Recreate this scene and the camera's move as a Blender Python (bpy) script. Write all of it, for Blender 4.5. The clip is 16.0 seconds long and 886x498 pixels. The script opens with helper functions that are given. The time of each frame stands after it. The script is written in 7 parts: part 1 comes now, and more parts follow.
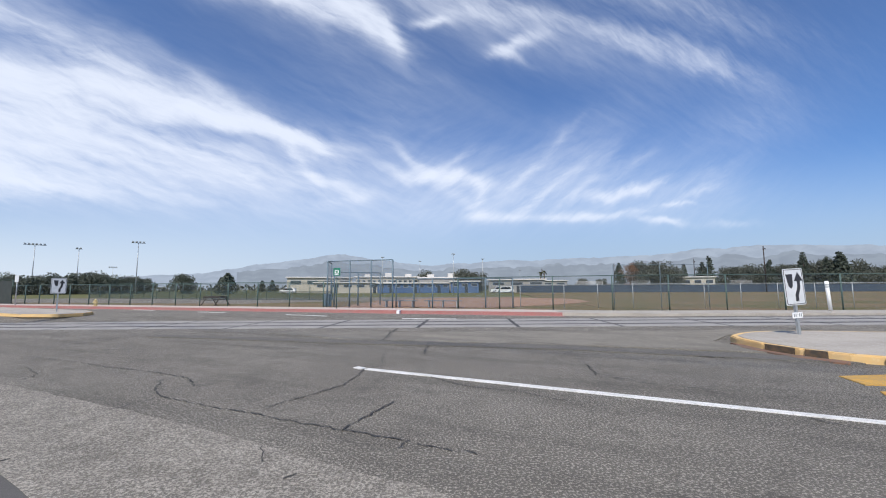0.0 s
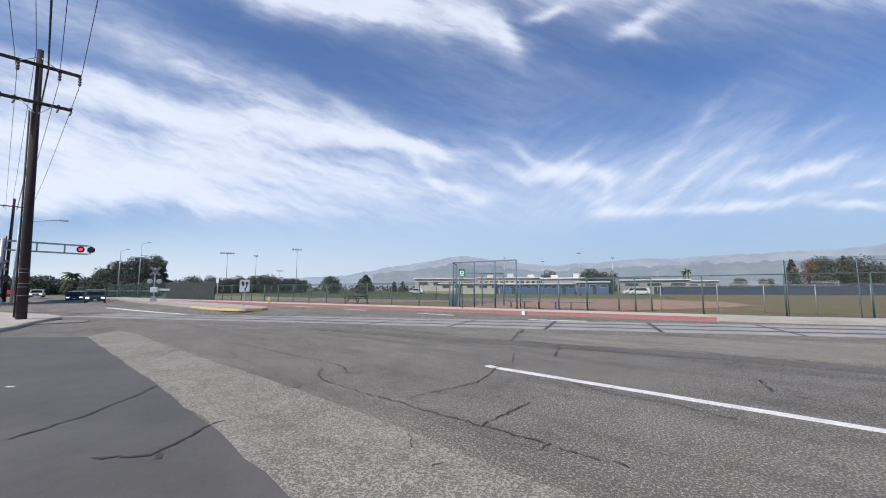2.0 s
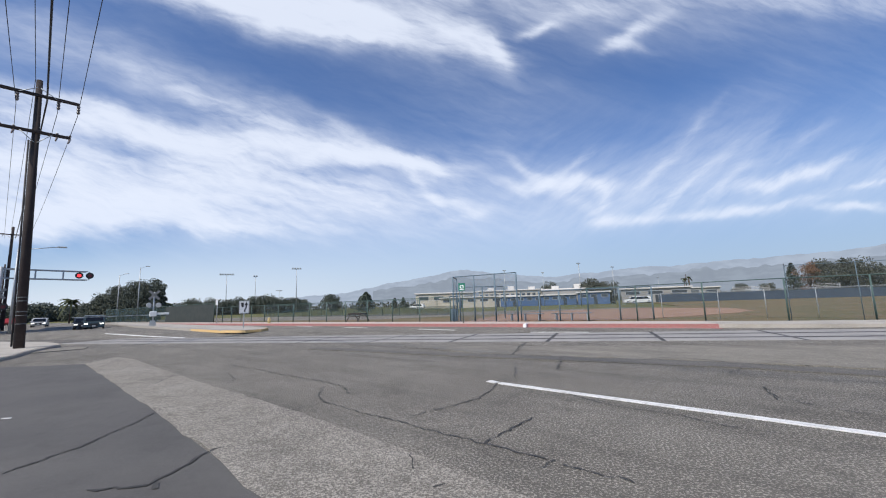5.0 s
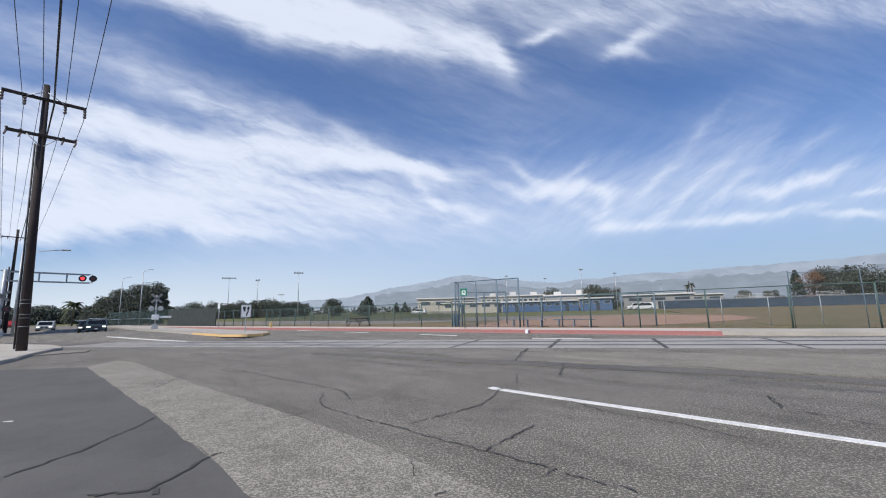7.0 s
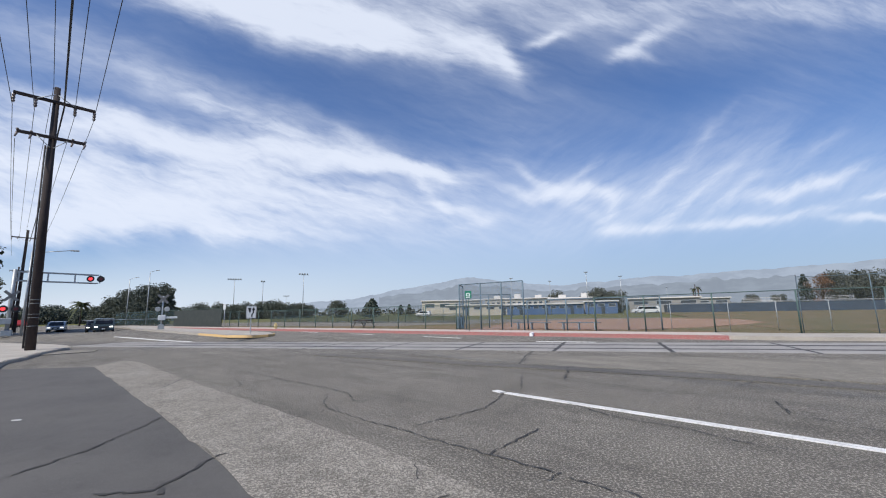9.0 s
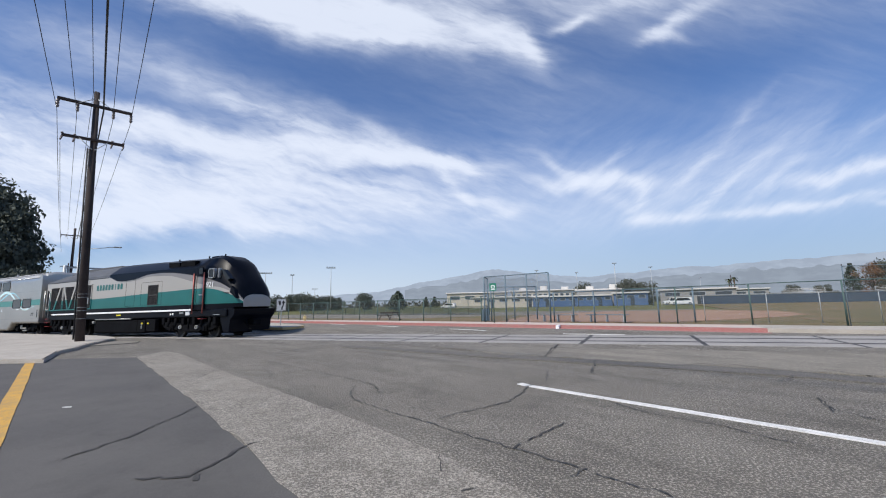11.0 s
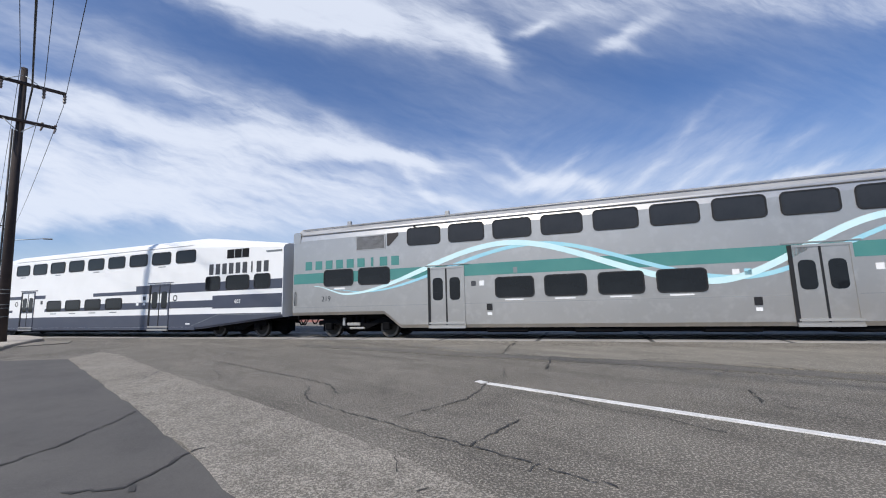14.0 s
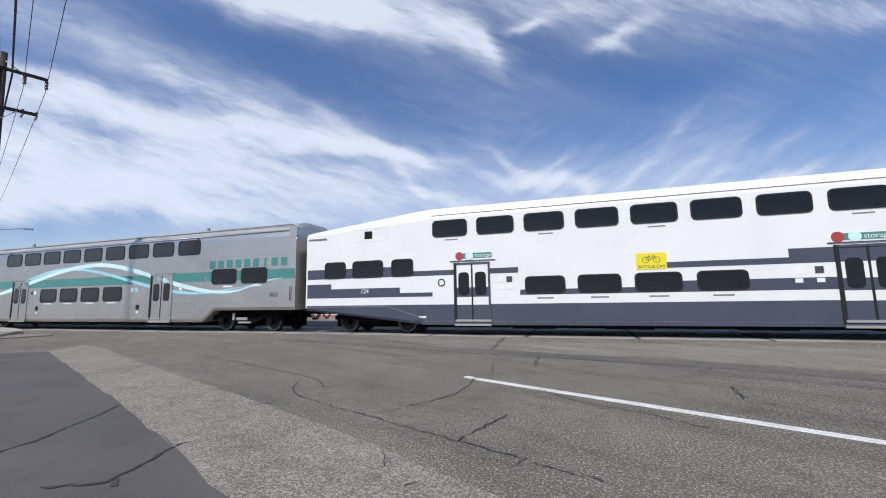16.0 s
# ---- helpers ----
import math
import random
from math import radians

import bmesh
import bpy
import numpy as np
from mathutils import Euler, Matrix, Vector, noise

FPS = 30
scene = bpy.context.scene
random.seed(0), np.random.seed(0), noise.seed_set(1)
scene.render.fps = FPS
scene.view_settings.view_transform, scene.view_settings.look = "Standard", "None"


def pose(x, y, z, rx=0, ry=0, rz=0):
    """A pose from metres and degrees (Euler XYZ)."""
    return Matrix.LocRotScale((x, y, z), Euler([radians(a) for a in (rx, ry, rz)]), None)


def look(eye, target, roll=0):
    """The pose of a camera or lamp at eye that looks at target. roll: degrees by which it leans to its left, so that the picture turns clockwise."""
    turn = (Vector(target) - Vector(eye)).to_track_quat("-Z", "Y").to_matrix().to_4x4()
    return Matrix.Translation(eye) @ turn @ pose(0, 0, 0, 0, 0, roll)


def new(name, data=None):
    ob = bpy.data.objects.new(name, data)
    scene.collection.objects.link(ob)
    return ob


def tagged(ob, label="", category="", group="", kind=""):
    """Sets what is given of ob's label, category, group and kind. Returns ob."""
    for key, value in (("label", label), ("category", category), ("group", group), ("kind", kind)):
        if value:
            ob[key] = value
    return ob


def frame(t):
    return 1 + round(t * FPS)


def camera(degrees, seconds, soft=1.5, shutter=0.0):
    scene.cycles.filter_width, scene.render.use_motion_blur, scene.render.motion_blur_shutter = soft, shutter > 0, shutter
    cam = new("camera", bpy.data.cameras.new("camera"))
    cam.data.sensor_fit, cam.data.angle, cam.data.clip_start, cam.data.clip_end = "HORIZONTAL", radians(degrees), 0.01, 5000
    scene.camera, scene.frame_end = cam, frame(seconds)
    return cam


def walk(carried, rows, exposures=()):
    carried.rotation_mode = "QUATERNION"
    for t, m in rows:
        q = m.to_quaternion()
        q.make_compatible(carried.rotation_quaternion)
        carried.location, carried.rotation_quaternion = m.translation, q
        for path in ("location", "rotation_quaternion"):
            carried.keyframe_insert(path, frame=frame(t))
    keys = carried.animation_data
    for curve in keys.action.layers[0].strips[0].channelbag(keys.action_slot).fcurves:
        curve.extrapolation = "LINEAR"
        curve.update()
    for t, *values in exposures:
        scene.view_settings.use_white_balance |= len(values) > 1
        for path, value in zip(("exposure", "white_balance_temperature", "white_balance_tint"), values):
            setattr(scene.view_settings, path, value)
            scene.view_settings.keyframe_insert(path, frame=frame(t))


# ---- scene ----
cam = camera(95.97, 16.0, 1.1)
PATH = [
    (0.0, 0.068, -0.023, 1.345, 95.66, 0.28, 2.73),
    (0.5, 0.065, -0.019, 1.342, 95.29, 0.16, 4.08),
    (1.0, 0.056, 0.002, 1.337, 95.10, -0.24, 7.89),
    (1.5, -0.014, 0.012, 1.315, 95.40, -0.37, 14.58),
    (2.0, -0.055, -0.028, 1.321, 95.84, 0.06, 20.03),
    (2.5, -0.044, -0.037, 1.328, 96.14, 1.05, 21.46),
    (3.0, -0.028, -0.031, 1.331, 96.27, 1.89, 20.26),
    (3.5, -0.024, -0.032, 1.332, 96.64, 2.28, 19.56),
    (4.0, -0.018, -0.029, 1.337, 97.22, 2.23, 19.89),
    (6.5, -0.017, -0.028, 1.343, 98.40, 1.59, 20.34),
    (7.0, -0.020, -0.032, 1.349, 98.64, 1.49, 20.41),
    (7.5, -0.022, -0.035, 1.350, 98.79, 1.40, 20.51),
    (8.0, -0.017, -0.034, 1.350, 98.81, 1.35, 20.58),
    (8.5, -0.022, -0.040, 1.351, 98.88, 1.25, 20.65),
    (9.0, -0.019, -0.034, 1.352, 98.97, 1.14, 21.02),
    (9.5, -0.023, -0.037, 1.352, 98.95, 1.02, 21.95),
    (9.7, -0.017, -0.038, 1.353, 98.82, 0.96, 22.88),
    (11.8, 0.002, 0.016, 1.367, 97.28, 1.44, 24.63),
    (12.0, 0.002, 0.008, 1.366, 97.27, 1.53, 22.65),
    (12.5, 0.012, 0.022, 1.365, 97.24, 1.72, 19.03),
    (13.0, 0.008, 0.033, 1.371, 97.18, 1.77, 17.96),
    (13.5, 0.008, 0.022, 1.371, 97.39, 1.46, 18.47),
    (14.0, 0.009, 0.026, 1.376, 97.49, 1.14, 19.04),
    (14.5, 0.022, 0.024, 1.391, 97.35, 1.08, 18.87),
    (15.0, 0.004, 0.014, 1.372, 97.44, 0.84, 18.10),
    (15.5, 0.005, 0.034, 1.374, 97.15, 0.81, 17.98),
    (16.0, 0.005, 0.032, 1.371, 96.89, 0.54, 17.57),
]
walk(cam, [(t, pose(x, y, z, rx, ry, rz)) for t, x, y, z, rx, ry, rz in PATH], [(0.0, 0.07), (3.0, 0.05), (9.5, 0.0), (12.0, 0.10), (12.5, 0.16), (13.0, 0.0), (16.0, -0.05)])

# ---- world, sun ----
SUN_DIR = Vector((-0.2, -0.62, 0.76)).normalized()   # towards the sun


def node(nt, kind, **kw):
    n = nt.nodes.new(kind)
    for k, v in kw.items():
        if k == "op":
            n.operation = v
        elif k == "blend":
            n.blend_type = v
    return n


def mth(nt, op, a, b=None, clamp=False):
    n = nt.nodes.new("ShaderNodeMath")
    n.operation, n.use_clamp = op, clamp
    for i, v in enumerate((a, b)):
        if v is None:
            continue
        if isinstance(v, (int, float)):
            n.inputs[i].default_value = v
        else:
            nt.links.new(v, n.inputs[i])
    return n.outputs[0]


def mixc(nt, fac, a, b):
    n = nt.nodes.new("ShaderNodeMix")
    n.data_type = "RGBA"
    for sock, v in ((n.inputs[0], fac), (n.inputs[6], a), (n.inputs[7], b)):
        if isinstance(v, (int, float)):
            sock.default_value = v
        elif isinstance(v, tuple):
            sock.default_value = (*v, 1)[:4]
        else:
            nt.links.new(v, sock)
    return n.outputs[2]


def ramp(nt, v, lo, hi):
    n = nt.nodes.new("ShaderNodeMapRange")
    n.interpolation_type = "SMOOTHSTEP"
    nt.links.new(v, n.inputs[0])
    n.inputs[1].default_value, n.inputs[2].default_value = lo, hi
    return n.outputs[0]


def noise_at(nt, vec, scale, detail=4.0, rough=0.55, dist=0.0):
    n = nt.nodes.new("ShaderNodeTexNoise")
    if vec is not None:
        nt.links.new(vec, n.inputs["Vector"])
    n.inputs["Scale"].default_value, n.inputs["Detail"].default_value = scale, detail
    n.inputs["Roughness"].default_value, n.inputs["Distortion"].default_value = rough, dist
    return n.outputs[0]


# the cirrus sheet: a plane square to SHEET_AHEAD, in units of about eight degrees, x to the right and y down
SHEET_RIGHT, SHEET_UP, SHEET_AHEAD = (0.9359, 0.3514, -0.0236), (0.0756, -0.1352, 0.9879), (-0.3440, 0.9264, 0.1531)
# patches: (x, y, half length, half width, turn in degrees, strength)
CIRRUS_HIGH = [
    (4.2, 0.10, 2.4, 0.42, 14, 1.15), (6.3, 0.52, 1.7, 0.34, 14, 1.25), (8.4, 0.85, 0.8, 0.30, 30, 0.95), (8.95, 1.1, 0.35, 0.16, 50, 0.6), (3.2, -0.65, 3.2, 0.5, 14, 0.9), (7.6, -0.35, 2.6, 0.5, 8, 0.7),
    (9.6, 0.65, 0.32, 0.10, -20, 0.8), (11.3, 0.72, 0.6, 0.16, -28, 0.8), (11.2, 0.98, 0.5, 0.10, 12, 0.5), (10.6, 0.30, 1.3, 0.25, -8, 0.45), (13.6, 0.15, 2.0, 0.26, 3, 0.55), (16.5, 0.2, 2.0, 0.4, 5, 0.4), (12.0, -1.2, 6.0, 0.7, 3, 0.5),
]
CIRRUS_LEFT = [
    (1.6, 1.95, 2.2, 0.20, 17, 0.5), (4.4, 2.15, 1.8, 0.18, 18, 0.42), (6.2, 2.45, 1.0, 0.14, 26, 0.4), (2.8, 1.45, 1.6, 0.14, 24, 0.22), (8.1, 3.7, 0.5, 0.12, 20, 0.4),
    (1.0, 3.90, 2.8, 0.38, -2, 1.0), (4.0, 4.05, 2.2, 0.26, 3, 0.75), (2.5, 2.45, 2.4, 0.34, 12, 0.95), (5.3, 2.72, 1.7, 0.28, 9, 0.85), (7.3, 3.02, 1.0, 0.18, 7, 0.95), (1.2, 3.15, 2.2, 0.42, 9, 0.75), (4.2, 3.35, 2.4, 0.42, 8, 0.75),
    (6.7, 3.65, 1.3, 0.32, 12, 0.55), (7.6, 3.45, 0.5, 0.11, 55, 0.55), (8.0, 3.28, 0.4, 0.09, 35, 0.4), (3.8, 1.65, 2.2, 0.28, 22, 0.28), (-3.0, 2.5, 3.4, 1.1, 8, 0.9), (-3.0, 4.0, 3.0, 0.6, 0, 0.7), (-5.0, 0.2, 3.5, 0.8, 14, 0.7),
    (2.4, 2.76, 0.7, 0.13, 5, -0.5), (6.5, 3.14, 0.8, 0.10, 6, -0.4), (0.2, 1.0, 1.6, 0.45, 14, -0.4),
]
CIRRUS_RIGHT = [
    (9.4, 3.15, 0.5, 0.08, 30, 0.45), (10.2, 3.1, 0.5, 0.08, -40, 0.4), (13.0, 3.35, 0.8, 0.08, -36, 0.5), (14.2, 3.7, 0.9, 0.08, -10, 0.45), (10.3, 3.75, 0.6, 0.10, 25, 0.45), (14.4, 2.6, 0.7, 0.10, -40, 0.25), (16.2, 3.1, 0.8, 0.10, -20, 0.35),
    (9.9, 3.42, 1.1, 0.14, 2, 0.95), (9.2, 3.0, 0.9, 0.2, 12, 0.25), (10.75, 3.7, 0.22, 0.32, 0, 0.7), (11.1, 4.02, 0.7, 0.10, -6, 0.6), (12.0, 3.6, 0.8, 0.11, -33, 0.75), (11.6, 3.3, 0.7, 0.10, -42, 0.45), (13.9, 3.32, 1.1, 0.13, -14, 0.8),
    (12.8, 3.92, 1.2, 0.11, -6, 0.85), (15.2, 3.80, 0.65, 0.08, 0, 1.0), (14.9, 2.95, 0.6, 0.11, -28, 0.5), (12.3, 2.5, 0.8, 0.10, -45, 0.35), (15.6, 3.42, 0.6, 0.06, -3, 0.6), (8.4, 3.9, 0.6, 0.13, -20, 0.3), (13.2, 2.7, 1.3, 0.4, -35, 0.2),
    (9.0, 2.5, 1.2, 0.4, 15, 0.16), (16.6, 2.7, 1.3, 0.3, -25, 0.25), (17.2, 3.75, 1.0, 0.10, -3, 0.45),
]
# the thin veil between them
CIRRUS_VEIL = [
    (0.8, 0.7, 2.2, 0.5, 14, 0.20), (9.0, 1.6, 3.0, 0.35, 12, 0.10),
    (2.0, 3.1, 4.6, 1.1, 8, 0.30), (7.5, 3.4, 2.2, 0.7, 8, 0.26), (11.5, 3.5, 3.2, 0.7, -10, 0.30), (15.5, 3.4, 2.4, 0.6, -10, 0.20), (3.2, 1.6, 3.0, 0.4, 20, 0.20), (12.0, 0.5, 2.8, 0.5, 4, 0.16), (7.5, -0.2, 3.2, 0.7, 10, 0.22),
    (13.0, 2.2, 2.2, 0.5, -30, 0.10), (17.5, 1.4, 2.4, 0.7, -15, 0.14), (-4.0, 2.5, 4.0, 1.6, 5, 0.35), (9.0, 2.2, 2.0, 0.45, 14, 0.08),
]


def build_world():
    world = bpy.data.worlds.new("sky")
    scene.world = world
    world.use_nodes = True
    nt = world.node_tree
    nt.nodes.clear()
    sky = nt.nodes.new("ShaderNodeTexSky")
    sky.sky_type, sky.sun_disc = "NISHITA", False
    sky.sun_elevation, sky.sun_rotation = math.asin(SUN_DIR.z), math.atan2(SUN_DIR.x, SUN_DIR.y)
    sky.air_density, sky.dust_density, sky.ozone_density = 1.0, 1.2, 2.2
    way = nt.nodes.new("ShaderNodeTexCoord").outputs["Generated"]
    sep = nt.nodes.new("ShaderNodeSeparateXYZ")
    nt.links.new(way, sep.inputs[0])
    v = mth(nt, "DIVIDE", sep.outputs[2], mth(nt, "MAXIMUM", mth(nt, "ABSOLUTE", sep.outputs[1]), 0.08))

    def along(axis):
        n = nt.nodes.new("ShaderNodeVectorMath")
        n.operation = "DOT_PRODUCT"
        nt.links.new(way, n.inputs[0])
        n.inputs[1].default_value = axis
        return n.outputs["Value"]
    depth = mth(nt, "MAXIMUM", mth(nt, "ABSOLUTE", along(SHEET_AHEAD)), 0.08)
    sx = mth(nt, "ADD", mth(nt, "MULTIPLY", mth(nt, "DIVIDE", along(SHEET_RIGHT), depth), 7.06), 7.84)
    sy = mth(nt, "ADD", mth(nt, "MULTIPLY", mth(nt, "DIVIDE", along(SHEET_UP), depth), -7.06), 4.41)
    sheet = nt.nodes.new("ShaderNodeCombineXYZ")
    nt.links.new(sx, sheet.inputs[0]), nt.links.new(sy, sheet.inputs[1])

    def warped(vec, scale, amount, detail):
        """The sheet pushed about by noise, so that edges fray."""
        n = nt.nodes.new("ShaderNodeTexNoise")
        nt.links.new(vec, n.inputs["Vector"])
        n.inputs["Scale"].default_value, n.inputs["Detail"].default_value = scale, detail
        off = nt.nodes.new("ShaderNodeVectorMath")
        off.operation = "MULTIPLY_ADD"
        nt.links.new(n.outputs["Color"], off.inputs[0])
        off.inputs[1].default_value, off.inputs[2].default_value = (amount, amount, 0), (-amount / 2, -amount / 2, 0)
        add = nt.nodes.new("ShaderNodeVectorMath")
        nt.links.new(vec, add.inputs[0]), nt.links.new(off.outputs[0], add.inputs[1])
        return add.outputs[0]
    soft_sheet = warped(sheet.outputs[0], 0.9, 0.55, 5)

    def field(turn, a, b, detail, vec, shift=0.0):
        """Noise drawn out along the wind."""
        mp = nt.nodes.new("ShaderNodeMapping")
        mp.vector_type = "TEXTURE"
        nt.links.new(vec, mp.inputs[0])
        mp.inputs[1].default_value, mp.inputs[2].default_value, mp.inputs[3].default_value = (shift, 0, 0), (0, 0, radians(turn)), (a, b, 1)
        return noise_at(nt, mp.outputs[0], 1.0, detail, 0.6, 0.3)

    def patches(rows):
        out = None
        for cx, cy, a, b, turn, k in rows:
            mp = nt.nodes.new("ShaderNodeMapping")
            mp.vector_type = "TEXTURE"
            nt.links.new(soft_sheet, mp.inputs[0])
            mp.inputs[1].default_value, mp.inputs[2].default_value, mp.inputs[3].default_value = (cx, cy, 0), (0, 0, radians(turn)), (a, b, 1)
            ln = nt.nodes.new("ShaderNodeVectorMath")
            ln.operation = "LENGTH"
            nt.links.new(mp.outputs[0], ln.inputs[0])
            q = ln.outputs["Value"]
            g = mth(nt, "MULTIPLY", mth(nt, "EXPONENT", mth(nt, "MULTIPLY", mth(nt, "MULTIPLY", q, q), -1.0)), k)
            out = g if out is None else mth(nt, "ADD", out, g)
        return out
    total = patches(CIRRUS_HIGH + CIRRUS_LEFT + CIRRUS_RIGHT)
    total = mth(nt, "MINIMUM", mth(nt, "MAXIMUM", total, 0.0), 1.3)
    thin = patches(CIRRUS_VEIL)
    fine_sheet = warped(sheet.outputs[0], 2.2, 0.22, 4)

    def fibres(turn, shift):
        return mth(nt, "ADD", mth(nt, "MULTIPLY", field(turn, 1.9, 0.34, 6, soft_sheet, shift), 0.55), mth(nt, "MULTIPLY", field(turn + 8, 0.8, 0.16, 6, fine_sheet, shift), 0.45))
    east = mth(nt, "MULTIPLY", ramp(nt, sx, 8.2, 10.6), ramp(nt, sy, 1.5, 2.6))
    lerp = nt.nodes.new("ShaderNodeMix")
    nt.links.new(east, lerp.inputs[0]), nt.links.new(fibres(12, 0.0), lerp.inputs[2]), nt.links.new(fibres(-38, 3.0), lerp.inputs[3])
    tex = mth(nt, "SUBTRACT", lerp.outputs[0], 0.5)
    # wisps: the fibres eat into the patches, and a thin veil lies about them
    bite = mth(nt, "MULTIPLY", tex, mth(nt, "ADD", mth(nt, "MULTIPLY", mth(nt, "MINIMUM", total, 0.7), 2.6), 0.25))
    core = mth(nt, "MULTIPLY", ramp(nt, mth(nt, "ADD", total, bite), -0.08, 1.30), 0.86)
    gauze = mth(nt, "MULTIPLY", thin, mth(nt, "ADD", mth(nt, "MULTIPLY", tex, 2.6), 1.0), True)
    gauze = mth(nt, "ADD", gauze, 0.035)
    cover = mth(nt, "SUBTRACT", 1.0, mth(nt, "MULTIPLY", mth(nt, "SUBTRACT", 1.0, core), mth(nt, "SUBTRACT", 1.0, gauze)))
    cover = mth(nt, "MULTIPLY", cover, ramp(nt, v, 0.06, 0.20))
    hazy = ramp(nt, v, 0.40, -0.02)
    base = mixc(nt, 1.0, sky.outputs[0], SKY_GAIN)
    base.node.blend_type = "MULTIPLY"
    base = mixc(nt, mth(nt, "MULTIPLY", hazy, 0.9), base, mixc(nt, ramp(nt, sx, 1.0, 13.0), HAZE_WEST, HAZE_EAST))
    col = mixc(nt, cover, base, CLOUD)
    bg = nt.nodes.new("ShaderNodeBackground")
    nt.links.new(col, bg.inputs[0])
    bg.inputs[1].default_value = 0.1
    out = nt.nodes.new("ShaderNodeOutputWorld")
    nt.links.new(bg.outputs[0], out.inputs[0])


SKY_GAIN, HAZE_WEST, HAZE_EAST, CLOUD = (0.54, 0.86, 1.29), (7.8, 8.6, 9.8), (4.5, 5.6, 7.2), (8.3, 8.9, 10.2)
build_world()
sun = new("sun", bpy.data.lights.new("sun", "SUN"))
sun.data.energy, sun.data.angle, sun.data.color = 4.3, radians(2.0), (1.0, 0.935, 0.84)
sun.matrix_world = look(SUN_DIR * 100, (0, 0, 0))


# ---- materials ----
def material(name, color, rough=0.7, metal=0.0, second=None, scale=6.0, bump=0.0, fine=60.0, third=None, spec=0.5, alpha=1.0, emit=None, strength=0.0, speck=(0.48, 0.72), mottle=0.0, clump=0.0, streak=0.0):
    """A surface with a base colour, blotches of a second one, fine grain of a third, and relief."""
    m = bpy.data.materials.new(name)
    m.use_nodes = True
    nt = m.node_tree
    b = nt.nodes["Principled BSDF"]
    co = nt.nodes.new("ShaderNodeTexCoord").outputs["Object"]
    col = color
    if second:
        col = mixc(nt, ramp(nt, noise_at(nt, co, scale, 5, 0.6), 0.35, 0.68), color, second)
    if third:
        col = mixc(nt, ramp(nt, noise_at(nt, co, fine, 2, 0.7), *speck), col, third)
    if mottle:
        col = mixc(nt, mth(nt, "MULTIPLY", ramp(nt, noise_at(nt, co, mottle, 6, 0.7), 0.45, 0.75), 0.4), col, tuple(c * 0.6 for c in color))
    if clump:
        # stains an arm and a stride wide
        col = mixc(nt, mth(nt, "MULTIPLY", ramp(nt, noise_at(nt, co, 3.5, 6, 0.75), 0.50, 0.70), clump), col, tuple(c * 0.45 for c in color))
        col = mixc(nt, mth(nt, "MULTIPLY", ramp(nt, noise_at(nt, co, 0.55, 5, 0.65, 0.8), 0.52, 0.72), clump), col, tuple(c * 0.5 for c in color))
    if streak:
        # dark wheel-worn streaks along the lanes
        mp = nt.nodes.new("ShaderNodeMapping")
        mp.vector_type = "TEXTURE"
        nt.links.new(co, mp.inputs[0])
        mp.inputs[2].default_value, mp.inputs[3].default_value = (0, 0, radians(-21)), (4.0, 0.8, 1)
        col = mixc(nt, mth(nt, "MULTIPLY", ramp(nt, noise_at(nt, mp.outputs[0], 1.0, 5, 0.65), 0.42, 0.68), streak), col, tuple(c * 0.42 for c in color))
        # coarse chippings laid bare in places
        chips = mth(nt, "MULTIPLY", ramp(nt, noise_at(nt, co, 17.0, 3, 0.8), 0.54, 0.66), ramp(nt, noise_at(nt, co, 0.8, 4, 0.6), 0.38, 0.6))
        col = mixc(nt, mth(nt, "MULTIPLY", chips, 0.55), col, third)
    if isinstance(col, tuple):
        b.inputs["Base Color"].default_value = (*col, 1)
    else:
        nt.links.new(col, b.inputs["Base Color"])
    b.inputs["Roughness"].default_value, b.inputs["Metallic"].default_value = rough, metal
    b.inputs["Specular IOR Level"].default_value = spec
    if bump:
        bp = nt.nodes.new("ShaderNodeBump")
        nt.links.new(noise_at(nt, co, fine, 3, 0.7), bp.inputs["Height"])
        bp.inputs["Strength"].default_value, bp.inputs["Distance"].default_value = bump, 0.02
        nt.links.new(bp.outputs[0], b.inputs["Normal"])
    b.inputs["Alpha"].default_value = alpha
    if emit:
        b.inputs["Emission Color"].default_value, b.inputs["Emission Strength"].default_value = (*emit, 1), strength
    return m


ASPHALT = material("asphalt", (0.113, 0.102, 0.086), 0.85, second=(0.150, 0.137, 0.116), scale=0.3, third=(0.40, 0.365, 0.31), fine=46, bump=0.9, spec=0.3, speck=(0.49, 0.64), mottle=1.6, clump=0.3, streak=0.32)
ASPHALT_NEW = material("asphalt_smooth", (0.108, 0.101, 0.094), 0.8, second=(0.086, 0.081, 0.077), scale=0.5, third=(0.13, 0.123, 0.114), fine=90, bump=0.2, spec=0.3, mottle=0.8, clump=0.28)
ASPHALT_WORN = material("asphalt_worn", (0.155, 0.140, 0.119), 0.9, second=(0.20, 0.182, 0.155), scale=0.6, third=(0.42, 0.382, 0.325), fine=50, bump=0.9, spec=0.3, speck=(0.42, 0.64), mottle=2.2, clump=0.35, streak=0.15)
ASPHALT_PALE = material("asphalt_pale", (0.215, 0.195, 0.163), 0.9, second=(0.175, 0.16, 0.135), scale=0.5, third=(0.36, 0.33, 0.28), fine=42, bump=0.6, spec=0.3, mottle=1.5, clump=0.2, streak=0.35)
TYRE_STREAK = material("tyre_marked_asphalt", (0.098, 0.091, 0.081), 0.8, second=(0.12, 0.111, 0.098), scale=0.6, third=(0.24, 0.22, 0.19), fine=48, bump=0.4, spec=0.3)
